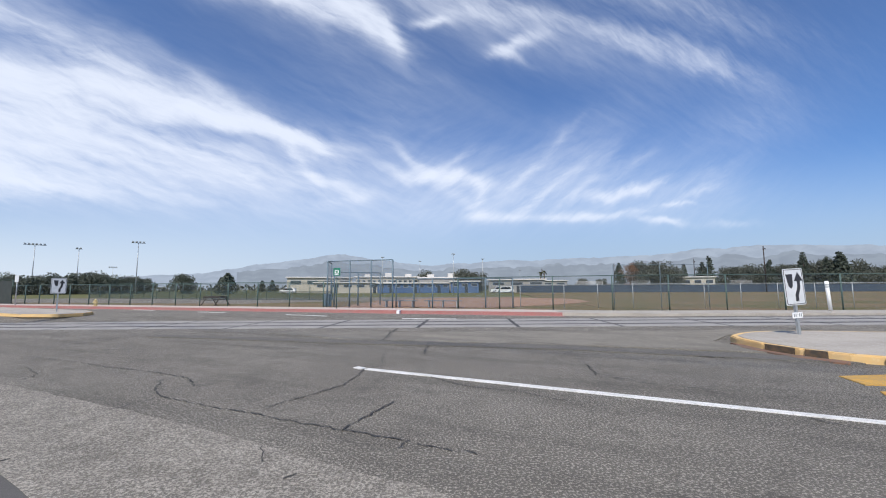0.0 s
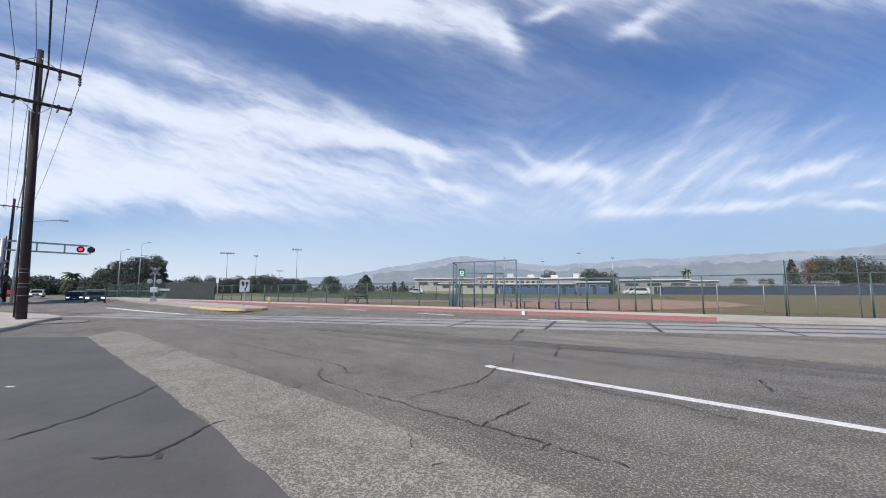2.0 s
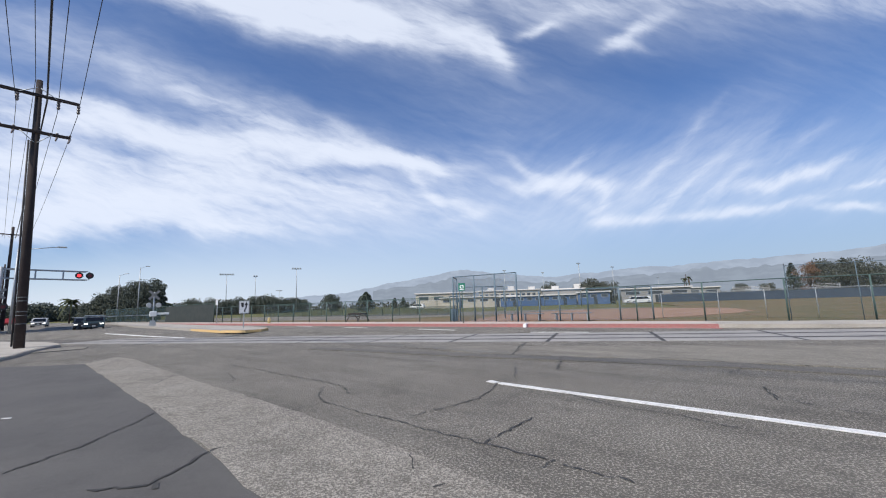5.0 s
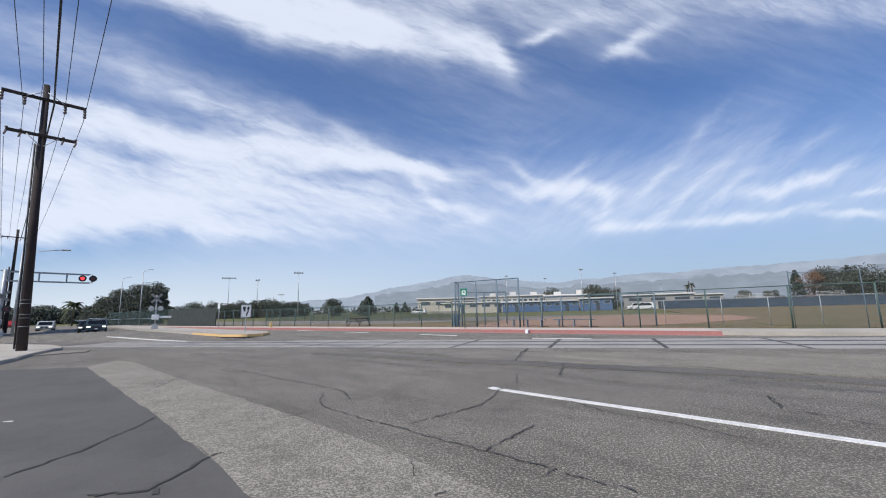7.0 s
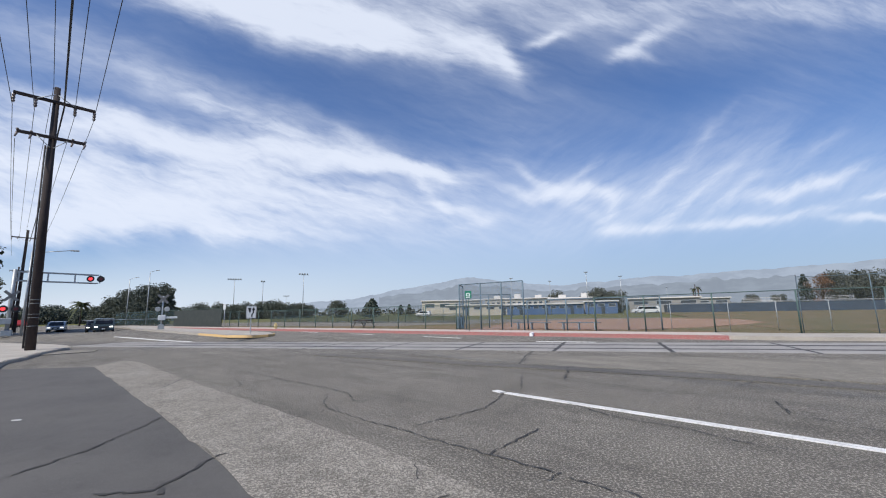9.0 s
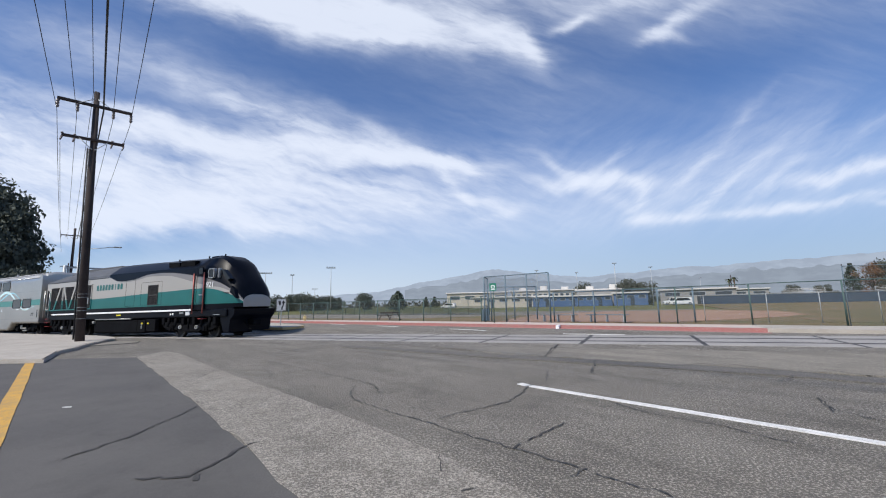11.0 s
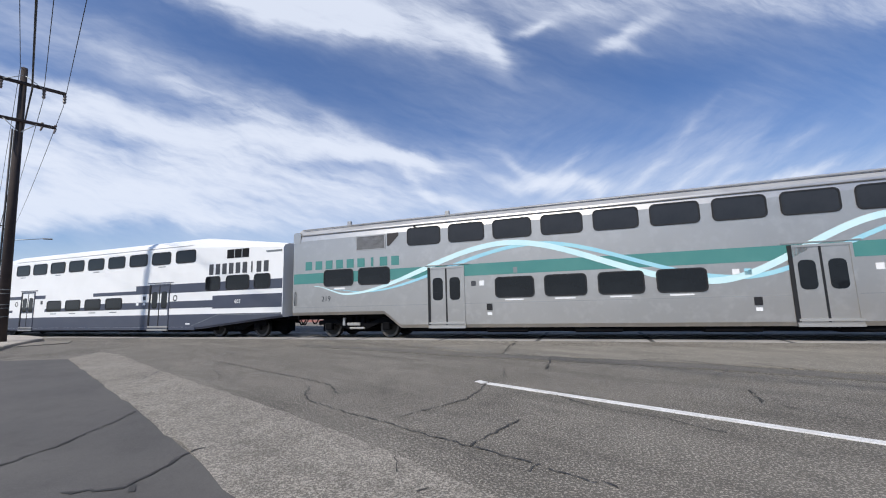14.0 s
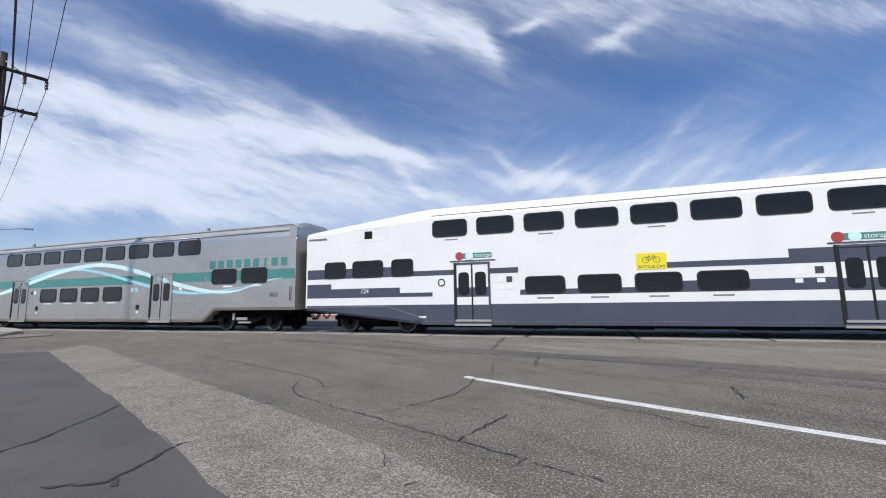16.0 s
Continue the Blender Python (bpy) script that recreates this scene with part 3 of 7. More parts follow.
def coach_door(car, x0, x1, z0, z1, leaf_mat, frame_mat, dark):
    """A pair of sliding leaves with narrow lights, a header and steps."""
    bm = ring(bmesh.new(), [(x0, z0), (x1, z0), (x1, z1), (x0, z1)], [(x0 + 0.07, z0 + 0.1), (x1 - 0.07, z0 + 0.1), (x1 - 0.07, z1 - 0.07), (x0 + 0.07, z1 - 0.07)], -SIDE - 0.03, -SIDE + 0.01)
    door = part("door", bm, frame_mat, car)
    xm = (x0 + x1) / 2
    for a, b in ((x0 + 0.07, xm - 0.03), (xm + 0.03, x1 - 0.07)):
        if dark:
            for zz0, zz1, m in ((z0 + 0.1, 1.08, COACH_BLUE), (1.08, 1.36, COACH_WHITE), (1.36, 1.7, COACH_BLUE), (1.7, 2.15, COACH_WHITE), (2.15, z1 - 0.07, COACH_WHITE if x0 < 0 else COACH_BLUE)):
                part("door_leaf", box(bmesh.new(), a, b, -SIDE - 0.008, -SIDE + 0.02, zz0, zz1), m, door)
        else:
            part("door_leaf", box(bmesh.new(), a, b, -SIDE - 0.008, -SIDE + 0.02, z0 + 0.1, z1 - 0.07), leaf_mat, door)
        c = (a + b) / 2
        part("door_light", prism(bmesh.new(), rounded(c - 0.2, c + 0.2, 1.42, 2.25, 0.13), -SIDE - 0.02, -SIDE - 0.004), GLASS, door)
    part("seal", box(bmesh.new(), xm - 0.03, xm + 0.03, -SIDE - 0.014, -SIDE + 0.02, z0 + 0.1, z1 - 0.07), GASKET, door)
    part("post", box(bmesh.new(), x0 - 0.02, x0 + 0.08, -SIDE - 0.034, -SIDE + 0.02, z0 + 0.1, z1), GASKET, door)
    part("step", box(bmesh.new(), x0 + 0.03, x1 + 0.02, -SIDE - 0.06, -SIDE + 0.02, z0 + 0.13, z0 + 0.2), STEEL_FRAME, door)
    part("step", box(bmesh.new(), x0, x1, -SIDE - 0.06, -SIDE + 0.02, z0 - 0.02, z0 + 0.05), STEEL_FRAME, door)
    part("drip_rail", box(bmesh.new(), x0 - 0.15, x1 + 0.2, -SIDE - 0.03, -SIDE + 0.02, z1 + 0.05, z1 + 0.08), frame_mat, door)
    return door


def name_bars(car, x0, x1, z0, z1, mat, y):
    """The operator's name as nine plain blocks."""
    n, w = 9, (x1 - x0) / 9
    for i in range(n):
        a = x0 + i * w
        k = 0.22 if i == 6 else 0.66
        c = a + w / 2
        bm = box(bmesh.new(), c - w * k / 2, c + w * k / 2, y, y + 0.003, z0, z1)
        part("name_block", bm, mat, car)


def end_gear(car, x, s):
    """Diaphragm, coupler and hoses at one end."""
    bm = bmesh.new()
    for k in range(4):
        box(bm, min(x + s * k * 0.07, x + s * (k * 0.07 + 0.045)), max(x + s * k * 0.07, x + s * (k * 0.07 + 0.045)), -0.62 + 0.02 * (k % 2), 0.62, 1.2, 3.5)
    part("diaphragm", bm, GASKET, car, "black rubber gangway diaphragm")
    bm = box(bmesh.new(), min(x - s * 0.5, x + s * 0.3), max(x - s * 0.5, x + s * 0.3), -0.16, 0.16, 0.72, 0.98, 0.04)
    box(bm, min(x - s * 0.1, x + s * 0.05), max(x - s * 0.1, x + s * 0.05), -1.1, 1.1, 0.78, 0.92, 0.02)
    for y in (-0.5, -0.35, 0.4):
        tube(bm, (x, y, 0.85), (x + s * 0.22, y, 0.5), 0.03)
        tube(bm, (x + s * 0.22, y, 0.5), (x + s * 0.28, y, 0.55), 0.03)
    part("coupler", bm, UNDERBODY, car)


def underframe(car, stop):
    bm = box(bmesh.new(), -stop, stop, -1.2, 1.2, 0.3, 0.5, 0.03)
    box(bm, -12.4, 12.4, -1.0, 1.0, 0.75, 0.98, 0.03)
    # full-length box added to fill the gap with the same painted shade
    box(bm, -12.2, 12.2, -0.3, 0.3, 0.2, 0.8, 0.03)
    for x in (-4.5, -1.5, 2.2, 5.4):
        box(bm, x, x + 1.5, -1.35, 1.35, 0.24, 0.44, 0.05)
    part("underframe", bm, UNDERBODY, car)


def silver_coach(number, name_end, pale_upper):
    """A silver double-deck coach with teal stripe and swooshes; name_end: +1 or -1."""
    car = thing("passenger_coach", "silver double-deck railway coach with teal stripe and pale swooshes on rails", "train coach", group="coaches of the train")
    secs = []
    for x, b, t, sh in ((-12.9, 0.95, 4.62, 3.95), (-12.78, 0.95, 4.78, 4.1), (-8.5, 0.95, 4.82, 4.12), (-7.8, 0.42, 4.82, 4.12), (7.8, 0.42, 4.82, 4.12), (8.5, 0.95, 4.82, 4.12), (12.78, 0.95, 4.78, 4.1), (12.9, 0.95, 4.62, 3.95)):
        secs.append(coach_section(x, b, t, sh))
    bm = skin(secs, None, lambda i, x: 1 if i in (3, 4, 5, 6, 7) else 0)
    body = part("body", mesh_of("body", bm, [SILVER, SILVER_DARK]), None, car)
    y = -SIDE
    for a, b in ((-12.9, -12.55), (12.55, 12.9)):
        part("end_cap", prism(bmesh.new(), rounded(a - 0.015, b + 0.015, 4.02, 4.5, 0.1), y - 0.012, y + 0.2), SILVER, car)
    part("stripe", box(bmesh.new(), -12.86, 12.86, y - 0.004, y + 0.01, 2.27, 2.7), TEAL, car, "teal painted stripe")
    part("roof_rail", tube(bmesh.new(), (-12.6, y + 0.02, 4.36), (12.6, y + 0.02, 4.36), 0.02, n=6), STEEL_FRAME, car)
    part("roof_rail", tube(bmesh.new(), (-12.6, y + 0.2, 4.64), (12.6, y + 0.2, 4.64), 0.025, n=6), SILVER_DARK, car)
    part("belt_seam", box(bmesh.new(), 7.9, 12.8, y - 0.006, y + 0.01, 3.33, 3.345), SILVER_DARK, car)
    part("belt_seam", box(bmesh.new(), -12.8, 12.8, y - 0.006, y + 0.01, 1.27, 1.285), SILVER_DARK, car)
    for a in (-10.4, -6.0, 7.4):
        part("antenna", box(bmesh.new(), a, a + 0.18, y + 0.3, y + 0.42, 4.6, 4.86, 0.02), SILVER_DARK, car)
    for a in (-7.2, 7.3):
        part("marker_lamp", box(bmesh.new(), a, a + 0.1, y - 0.04, y, 4.26, 4.34, 0.01), GASKET, car)
    if name_end > 0:
        sweeps = [([(-12.4, 1.9), (-10.8, 1.7), (0.3, 3.34), (9.2, 1.76), (12.2, 2.3)], 0.2, SWOOSH), ([(-10.6, 1.6), (-2.0, 3.22), (7.6, 1.74), (11.0, 2.02)], 0.15, SWOOSH_BLUE)]
    else:
        sweeps = [([(-11.8, 2.15), (-10.2, 1.78), (-3.6, 3.38), (2.6, 1.76), (7.0, 3.42), (10.6, 1.95), (12.0, 2.2)], 0.19, SWOOSH), ([(-10.9, 1.98), (-9.4, 1.84), (-2.6, 3.28), (3.3, 1.84), (8.0, 3.34), (11.2, 2.05)], 0.13, SWOOSH_BLUE)]
    for k, (pts, width, m) in enumerate(sweeps):
        part("swoosh", ribbon(wave(pts), width, y - 0.008 + 0.0015 * k, pts[0][0], pts[-1][0], 130), m, car, "pale painted swoosh")
    for i in range(9):
        x = -7.49 + 1.699 * i
        window_on(car, x + 0.02, x + 1.39, 3.55, 4.24, pale_upper)
    for i in range(4):
        x = -4.09 + 1.705 * i
        window_on(car, x + 0.02, x + 1.38, 1.45, 2.17, GLASS)
    for a in (8.3, 10.0, -11.32, -9.66):
        window_on(car, a, a + 1.42, 2.12, 2.8, GLASS)
    coach_door(car, -6.62, -5.2, 0.42, 2.66, SILVER, SILVER, False)
    coach_door(car, 4.44, 5.88, 0.42, 2.68, SILVER, SILVER, False)
    vx = 9.1 * name_end
    gr = part("air_grille", ring(bmesh.new(), rounded(vx - 0.68, vx + 0.68, 3.5, 4.12, 0.05), rounded(vx - 0.63, vx + 0.63, 3.55, 4.07, 0.04), y - 0.012, y), SILVER_DARK, car) if name_end < 0 else None
    if gr:
        bm = box(bmesh.new(), vx - 0.65, vx + 0.65, y - 0.004, y + 0.01, 3.53, 4.09)
        part("backing", bm, SILVER_DARK, gr)
        bm = bmesh.new()
        for k in range(14):
            box(bm, vx - 0.63, vx + 0.63, y - 0.012, y - 0.003, 3.56 + k * 0.037, 3.575 + k * 0.037)
        part("slats", bm, SLAT, gr)
        part("air_grille", prism(bmesh.new(), [(vx + 0.75, 3.62), (vx + 0.85, 3.62), (vx + 1.25, 4.0), (vx + 1.25, 4.12), (vx + 0.75, 4.12)], y - 0.01, y), SLAT, car)
    bar = (8.05, 12.55) if name_end > 0 else (-12.35, -7.75)
    name_bars(car, bar[0], bar[1], 2.84, 3.2, TEAL, y - 0.007)
    for x in (11.8, -11.2):
        lettering("car_number", number, 0.3, LETTER_DARK, car, x, 1.6, y - 0.006)
    for x in (-4.4, 3.5):
        part("door_control", box(bmesh.new(), x, x + 0.2, y - 0.02, y, 1.02, 1.25), GASKET, car)
        part("notice", box(bmesh.new(), x + 0.02, x + 0.18, y - 0.008, y, 0.85, 0.95), LETTER_WHITE, car)
    for i in range(4):
        x = -4.09 + 1.705 * i
        part("sill_label", box(bmesh.new(), x + 0.35, x + 1.0, y - 0.006, y, 1.35, 1.40), LETTER_WHITE, car)
    for x in (-3.4, 7.85):
        part("door_number", box(bmesh.new(), x, x + 0.14, y - 0.006, y, 2.3, 2.5), LETTER_GREY, car)
    for x, m in ((3.05, LETTER_WHITE), (3.35, SWOOSH_BLUE), (-4.95, LETTER_DARK), (-4.65, LETTER_WHITE), (6.3, LETTER_WHITE)):
        part("door_notice", box(bmesh.new(), x, x + 0.18, y - 0.008, y, 1.9, 2.08), m, car)
    for x in (-12.75, 12.68):
        part("grab_iron", tube(bmesh.new(), (x, y - 0.05, 1.35), (x, y - 0.05, 1.95), 0.018), GASKET, car)
    for x in (9.0, 10.6, -10.8):
        part("sill_label", box(bmesh.new(), x, x + 0.5, y - 0.006, y, 1.98, 2.05), LETTER_WHITE, car)
    underframe(car, 7.6)
    for x in (-9.95, 9.95):
        bogie(car, x, 2.7, True)
    for x, s in ((-12.9, -1), (12.9, 1)):
        end_gear(car, x, s)
    return car


def white_coach(number, name_at_front, bicycle):
    """A white double-deck coach with stepped dark blue bands and sloping roof ends."""
    car = thing("passenger_coach", "white double-deck railway coach with stepped dark blue bands on rails", "train coach", group="coaches of the train")
    secs = []
    for x, b, t, sh in ((-12.95, 0.9, 4.2, 3.95), (-12.6, 0.88, 4.25, 4.0), (-8.0, 0.40, 4.82, 4.28), (-7.5, 0.37, 4.86, 4.32), (7.5, 0.37, 4.86, 4.32), (8.0, 0.40, 4.82, 4.28), (12.6, 0.88, 4.25, 4.0), (12.95, 0.9, 4.2, 3.95)):
        secs.append(coach_section(x, b, t, sh))
    part("body", mesh_of("body", skin(secs, None, lambda i, x: 1 if i in (0, 10, 11) else 0), [COACH_WHITE, COACH_BLUE]), None, car)
    y = -SIDE

    def band(x0, x1, z0, z1):
        part("blue_band", box(bmesh.new(), x0, x1, y - 0.004, y + 0.008, z0, z1), COACH_BLUE, car, "dark blue painted band")
    for q in ((3.54, 12.92, 2.15, 2.58), (0.13, 3.54, 2.15, 2.33), (-12.88, -4.18, 2.17, 2.36), (-12.88, -8.2, 2.362, 2.56),
              (-4.14, 0.81, 1.40, 1.58), (0.81, 8.86, 1.40, 1.74), (8.86, 12.92, 1.34, 1.94), (-12.88, -11.73, 1.4, 1.96), (-11.73, -8.68, 1.4, 1.76), (-8.68, -7.36, 1.4, 1.55)):
        band(*q)
    for m in (1, -1):
        part("skirt", prism(bmesh.new(), [(0, 0.5), (7.6 * m, 0.5), (8.1 * m, 0.5), (12.9 * m, 0.98), (12.9 * m, 1.1), (0, 1.1)], y - 0.004, y + 0.008), COACH_BLUE, car, "dark blue skirt")
        part("skirt_trim", prism(bmesh.new(), [(7.6 * m, 0.55), (7.6 * m, 0.57), (9.2 * m, 1.06), (12.9 * m, 1.06), (12.9 * m, 1.04), (9.2 * m, 1.04)], y - 0.01, y), LETTER_GREY, car)
    part("skirt_edge", box(bmesh.new(), -7.8, 7.8, y - 0.002, y + 0.1, 0.37, 0.495), COACH_BLUE, car)
    part("roof_seam", box(bmesh.new(), -7.4, 7.4, y + 0.0, y + 0.03, 4.44, 4.447), BARRIER, car)
    for i in range(9):
        x = -7.35 + 1.705 * i
        window_on(car, x + 0.02, x + 1.36, 3.6, 4.22, GLASS)
    for i in range(4):
        x = -3.98 + 1.72 * i
        window_on(car, x + 0.02, x + 1.34, 1.43, 2.02, GLASS)
    for a, b in ((-12.04, -11.07), (-10.75, -9.4), (-9.03, -8.13), (8.38, 9.3), (9.66, 11.05), (11.33, 12.25)):
        window_on(car, a, b, 2.18, 2.84, GLASS)
    coach_door(car, -6.5, -5.18, 0.36, 2.6, COACH_WHITE, COACH_BLUE, True)
    coach_door(car, 4.6, 6.02, 0.36, 2.62, COACH_WHITE, COACH_BLUE, True)
    vg = part("air_grille", box(bmesh.new(), 9.66, 10.98, y - 0.01, y + 0.02, 3.64, 4.05), GRILLE, car)
    for a in (10.1, 10.55):
        part("mullion", box(bmesh.new(), a, a + 0.04, y - 0.02, y, 3.64, 4.05), STEEL_FRAME, vg)
    part("air_grille", box(bmesh.new(), -10.22, -9.88, y - 0.01, y + 0.02, 3.72, 4.02), GRILLE, car)
    name_bars(car, 8.5, 12.2, 2.92, 3.42, LETTER_DARK, y - 0.007)
    lettering("car_number", number, 0.24, LETTER_WHITE, car, 10.4 if number == "603" else -10.2, 1.64, y - 0.008)
    for x in (-7.0, 6.4):
        part("emblem", ring(bmesh.new(), [(x + 0.15 * math.cos(i * math.tau / 16), 1.9 + 0.15 * math.sin(i * math.tau / 16)) for i in range(16)], [(x + 0.1 * math.cos(i * math.tau / 16), 1.9 + 0.1 * math.sin(i * math.tau / 16)) for i in range(16)], y - 0.008, y), LETTER_DARK, car)
    for x in (-4.9, -4.6, 3.6, 4.1):
        part("notice", box(bmesh.new(), x, x + 0.2, y - 0.008, y, 1.85, 2.05), LETTER_DARK if x in (-4.6, 4.1) else LETTER_WHITE, car)
        part("notice", box(bmesh.new(), x + 0.02, x + 0.2, y - 0.009, y, 1.6, 1.72), LETTER_WHITE, car)
    for wx in (-3.98, -2.26, -0.54, 1.18):
        part("sill_label", box(bmesh.new(), wx + 0.4, wx + 0.95, y - 0.006, y, 1.26, 1.31), LETTER_GREY, car)
    for wx in (-7.35, -3.94, -0.53, 4.585):
        part("sill_label", box(bmesh.new(), wx + 0.5, wx + 1.0, y - 0.006, y, 3.46, 3.5), LETTER_GREY, car)
    part("hatch_seam", ring(bmesh.new(), rounded(-10.7, -9.2, 3.6, 4.12, 0.03), rounded(-10.69, -9.21, 3.61, 4.11, 0.03), y - 0.004, y), BARRIER, car)
    for wx in (-7.9, 7.2):
        part("lifting_label", box(bmesh.new(), wx, wx + 0.28, y - 0.008, y, 0.62, 0.68), LETTER_WHITE, car)
    part("end_lamp_rail", box(bmesh.new(), -12.85, -12.0, y - 0.04, y, 3.82, 3.86), LETTER_GREY, car)
    part("end_lamp_rail", box(bmesh.new(), 12.0, 12.85, y - 0.04, y, 3.82, 3.86), LETTER_GREY, car)
    if bicycle:
        for x in (-6.3, 4.7):
            sg = part("storage_sign", box(bmesh.new(), x + 0.05, x + 1.2, y - 0.008, y, 2.75, 2.94), TEAL, car, "green storage sign with red roundel")
            for cx, m in ((x, BARRIER_RED), (x + 0.38, SWOOSH)):
                part("roundel", prism(bmesh.new(), [(cx + 0.15 * math.cos(i * math.tau / 16), 2.845 + 0.15 * math.sin(i * math.tau / 16)) for i in range(16)], y - 0.014, y), m, sg)
            lettering("lettering", "storage", 0.2, LETTER_WHITE, sg, x + 0.87, 2.845, y - 0.009)
        pl = part("placard", prism(bmesh.new(), rounded(-0.45, 0.42, 2.12, 2.64, 0.05), y - 0.01, y), BICYCLE_YELLOW, car, "yellow placard with a bicycle")
        lettering("lettering", "BICYCLE CAR", 0.125, LETTER_DARK, pl, -0.015, 2.21, y - 0.011)
        bm = bmesh.new()
        for cx in (-0.17, 0.14):
            ring(bm, [(cx + 0.1 * math.cos(i * math.tau / 14), 2.42 + 0.1 * math.sin(i * math.tau / 14)) for i in range(14)], [(cx + 0.085 * math.cos(i * math.tau / 14), 2.42 + 0.085 * math.sin(i * math.tau / 14)) for i in range(14)], y - 0.014, y - 0.01)
        for a, b in (((-0.17, 2.42), (-0.07, 2.54)), ((-0.07, 2.54), (0.08, 2.54)), ((0.14, 2.42), (0.07, 2.58)), ((-0.03, 2.42), (0.08, 2.54)), ((-0.17, 2.42), (-0.03, 2.42)), ((-0.03, 2.42), (-0.08, 2.57))):
            tube(bm, (a[0], y - 0.012, a[1]), (b[0], y - 0.012, b[1]), 0.007, n=5)
        part("bicycle_symbol", bm, LETTER_DARK, pl)
    underframe(car, 7.4)
    for x in (-9.95, 9.95):
        bogie(car, x, 2.6, False)
    for x, s in ((-12.95, -1), (12.95, 1)):
        end_gear(car, x, s)
    return car


def locomotive():
    """A streamlined diesel locomotive; its x runs from the rear coupling to the nose."""
    car = thing("locomotive", "black, grey and teal diesel locomotive with raked nose on rails", "locomotive")
    # x, half width, teal top, grey top, shoulder, roof
    rear = [(0.35, 1.25, 3.3, 3.72, 3.78, 3.9), (0.6, 1.45, 3.3, 3.75, 3.85, 4.12), (1.25, 1.47, 3.2, 3.74, 3.86, 4.26), (1.6, 1.47, 2.5, 3.72, 3.86, 4.36), (3.45, 1.47, 2.46, 3.73, 3.88, 4.42), (3.75, 1.47, 2.46, 3.74, 3.9, 4.52), (6.9, 1.47, 2.44, 3.76, 3.93, 4.57),
            (8.9, 1.47, 2.46, 3.78, 3.95, 4.6)]
    front = [(9.25, 1.47, 2.47, 3.7, 3.95, 4.6), (9.8, 1.47, 2.48, 3.52, 3.95, 4.6), (10.65, 1.47, 2.5, 3.45, 3.95, 4.59), (11.9, 1.47, 2.54, 3.52, 3.94, 4.57), (13.4, 1.47, 2.58, 3.72, 3.93, 4.54),
            (15.5, 1.47, 2.62, 3.68, 3.9, 4.5), (17.5, 1.47, 2.66, 3.42, 3.88, 4.46), (18.4, 1.45, 2.66, 3.26, 3.9, 4.52), (18.95, 1.41, 2.62, 3.1, 3.86, 4.5), (19.6, 1.34, 2.5, 2.9, 3.5, 4.2), (20.2, 1.22, 2.3, 2.6, 2.95, 3.5), (20.62, 1.08, 2.1, 2.35, 2.6, 2.9), (20.9, 0.88, 1.88, 1.98, 2.1, 2.25)]
    rows = []
    keys = rear + front
    for i, (p, q) in enumerate(zip(keys, keys[1:])):
        a, b = keys[max(0, i - 1)], keys[min(len(keys) - 1, i + 2)]
        n = 1 if p[0] < 3.8 else 4
        for j in range(n):
            k = j / n
            vals = []
            for c in range(6):
                ma, mb = (q[c] - a[c]) / max(1e-6, q[0] - a[0]) * (q[0] - p[0]), (b[c] - p[c]) / max(1e-6, b[0] - p[0]) * (q[0] - p[0])
                vals.append(p[c] + (q[c] - p[c]) * k if n == 1 or c == 0 else (2 * k ** 3 - 3 * k ** 2 + 1) * p[c] + (k ** 3 - 2 * k ** 2 + k) * ma + (3 * k ** 2 - 2 * k ** 3) * q[c] + (k ** 3 - k ** 2) * mb)
            rows.append(vals)
    rows.append(list(keys[-1]))
    secs = []
    for x, w, zt, zg, sh, rf in rows:
        drop = 0.02 + 0.16 * min(1, max(0, (x - 9) / 6)) + 0.22 * min(1, max(0, (x - 15.5) / 2.5)) - 0.3 * min(1, max(0, (x - 18.6) / 1.8))
        zw = max(zt + 0.02, zg - drop)
        b0 = 1.5 if x < 20.5 else 1.6
        half = [(w - 0.02, b0), (w, 1.8), (w, zt), (w - 0.005 if x < 18 else w * 0.985, zw), (w - 0.01 if x < 18 else w * 0.97, zg), (w * 0.97 if x < 18 else w * 0.86, sh), (w * 0.62, sh + (rf - sh) * 0.72), (w * 0.36, rf)]
        secs.append([(x, -a, z) for a, z in half] + [(x, a, z) for a, z in half[::-1]])

    def row(i, x):
        i = i if i < 8 else 14 - i
        if i in (0,):
            return 3
        if i == 1:
            return 1
        if i == 2:
            return 0
        if i == 3:
            return 0 if x < 8.8 else 4
        return 2 if x < 8.8 else 3
    hull = mesh_of("body", skin(secs, None, row), [LOCO_GREY, TEAL_LOCO, LOCO_ROOF, LOCO_BLACK, TAUPE])
    for p in hull.polygons:
        p.use_smooth = True
    hull.set_sharp_from_angle(angle=radians(24))
    part("body", hull, None, car)
    y = -SIDE
    part("sill_stripe", box(bmesh.new(), 1.7, 17.5, y - 0.03, y + 0.05, 1.47, 1.56), LETTER_WHITE, car, "white sill stripe")
    part("frame", box(bmesh.new(), 0.5, 20.3, -1.4, 1.4, 1.12, 1.5, 0.04), LOCO_BLACK, car)
    # openings with upright slats at the rear
    for a, b in ((1.4, 3.0), (3.2, 4.85), (5.25, 5.92), (6.04, 6.88)):
        g = part("air_intake", box(bmesh.new(), a, b, y - 0.012, y + 0.02, 1.86, 3.4), GRILLE, car)
        bm = bmesh.new()
        n = int((b - a) / 0.085)
        for k in range(n):
            xx = a + 0.04 + k * 0.085
            box(bm, xx, xx + 0.03, y - 0.03, y - 0.012, 1.88, 3.38)
        part("slats", bm, SLAT, g)
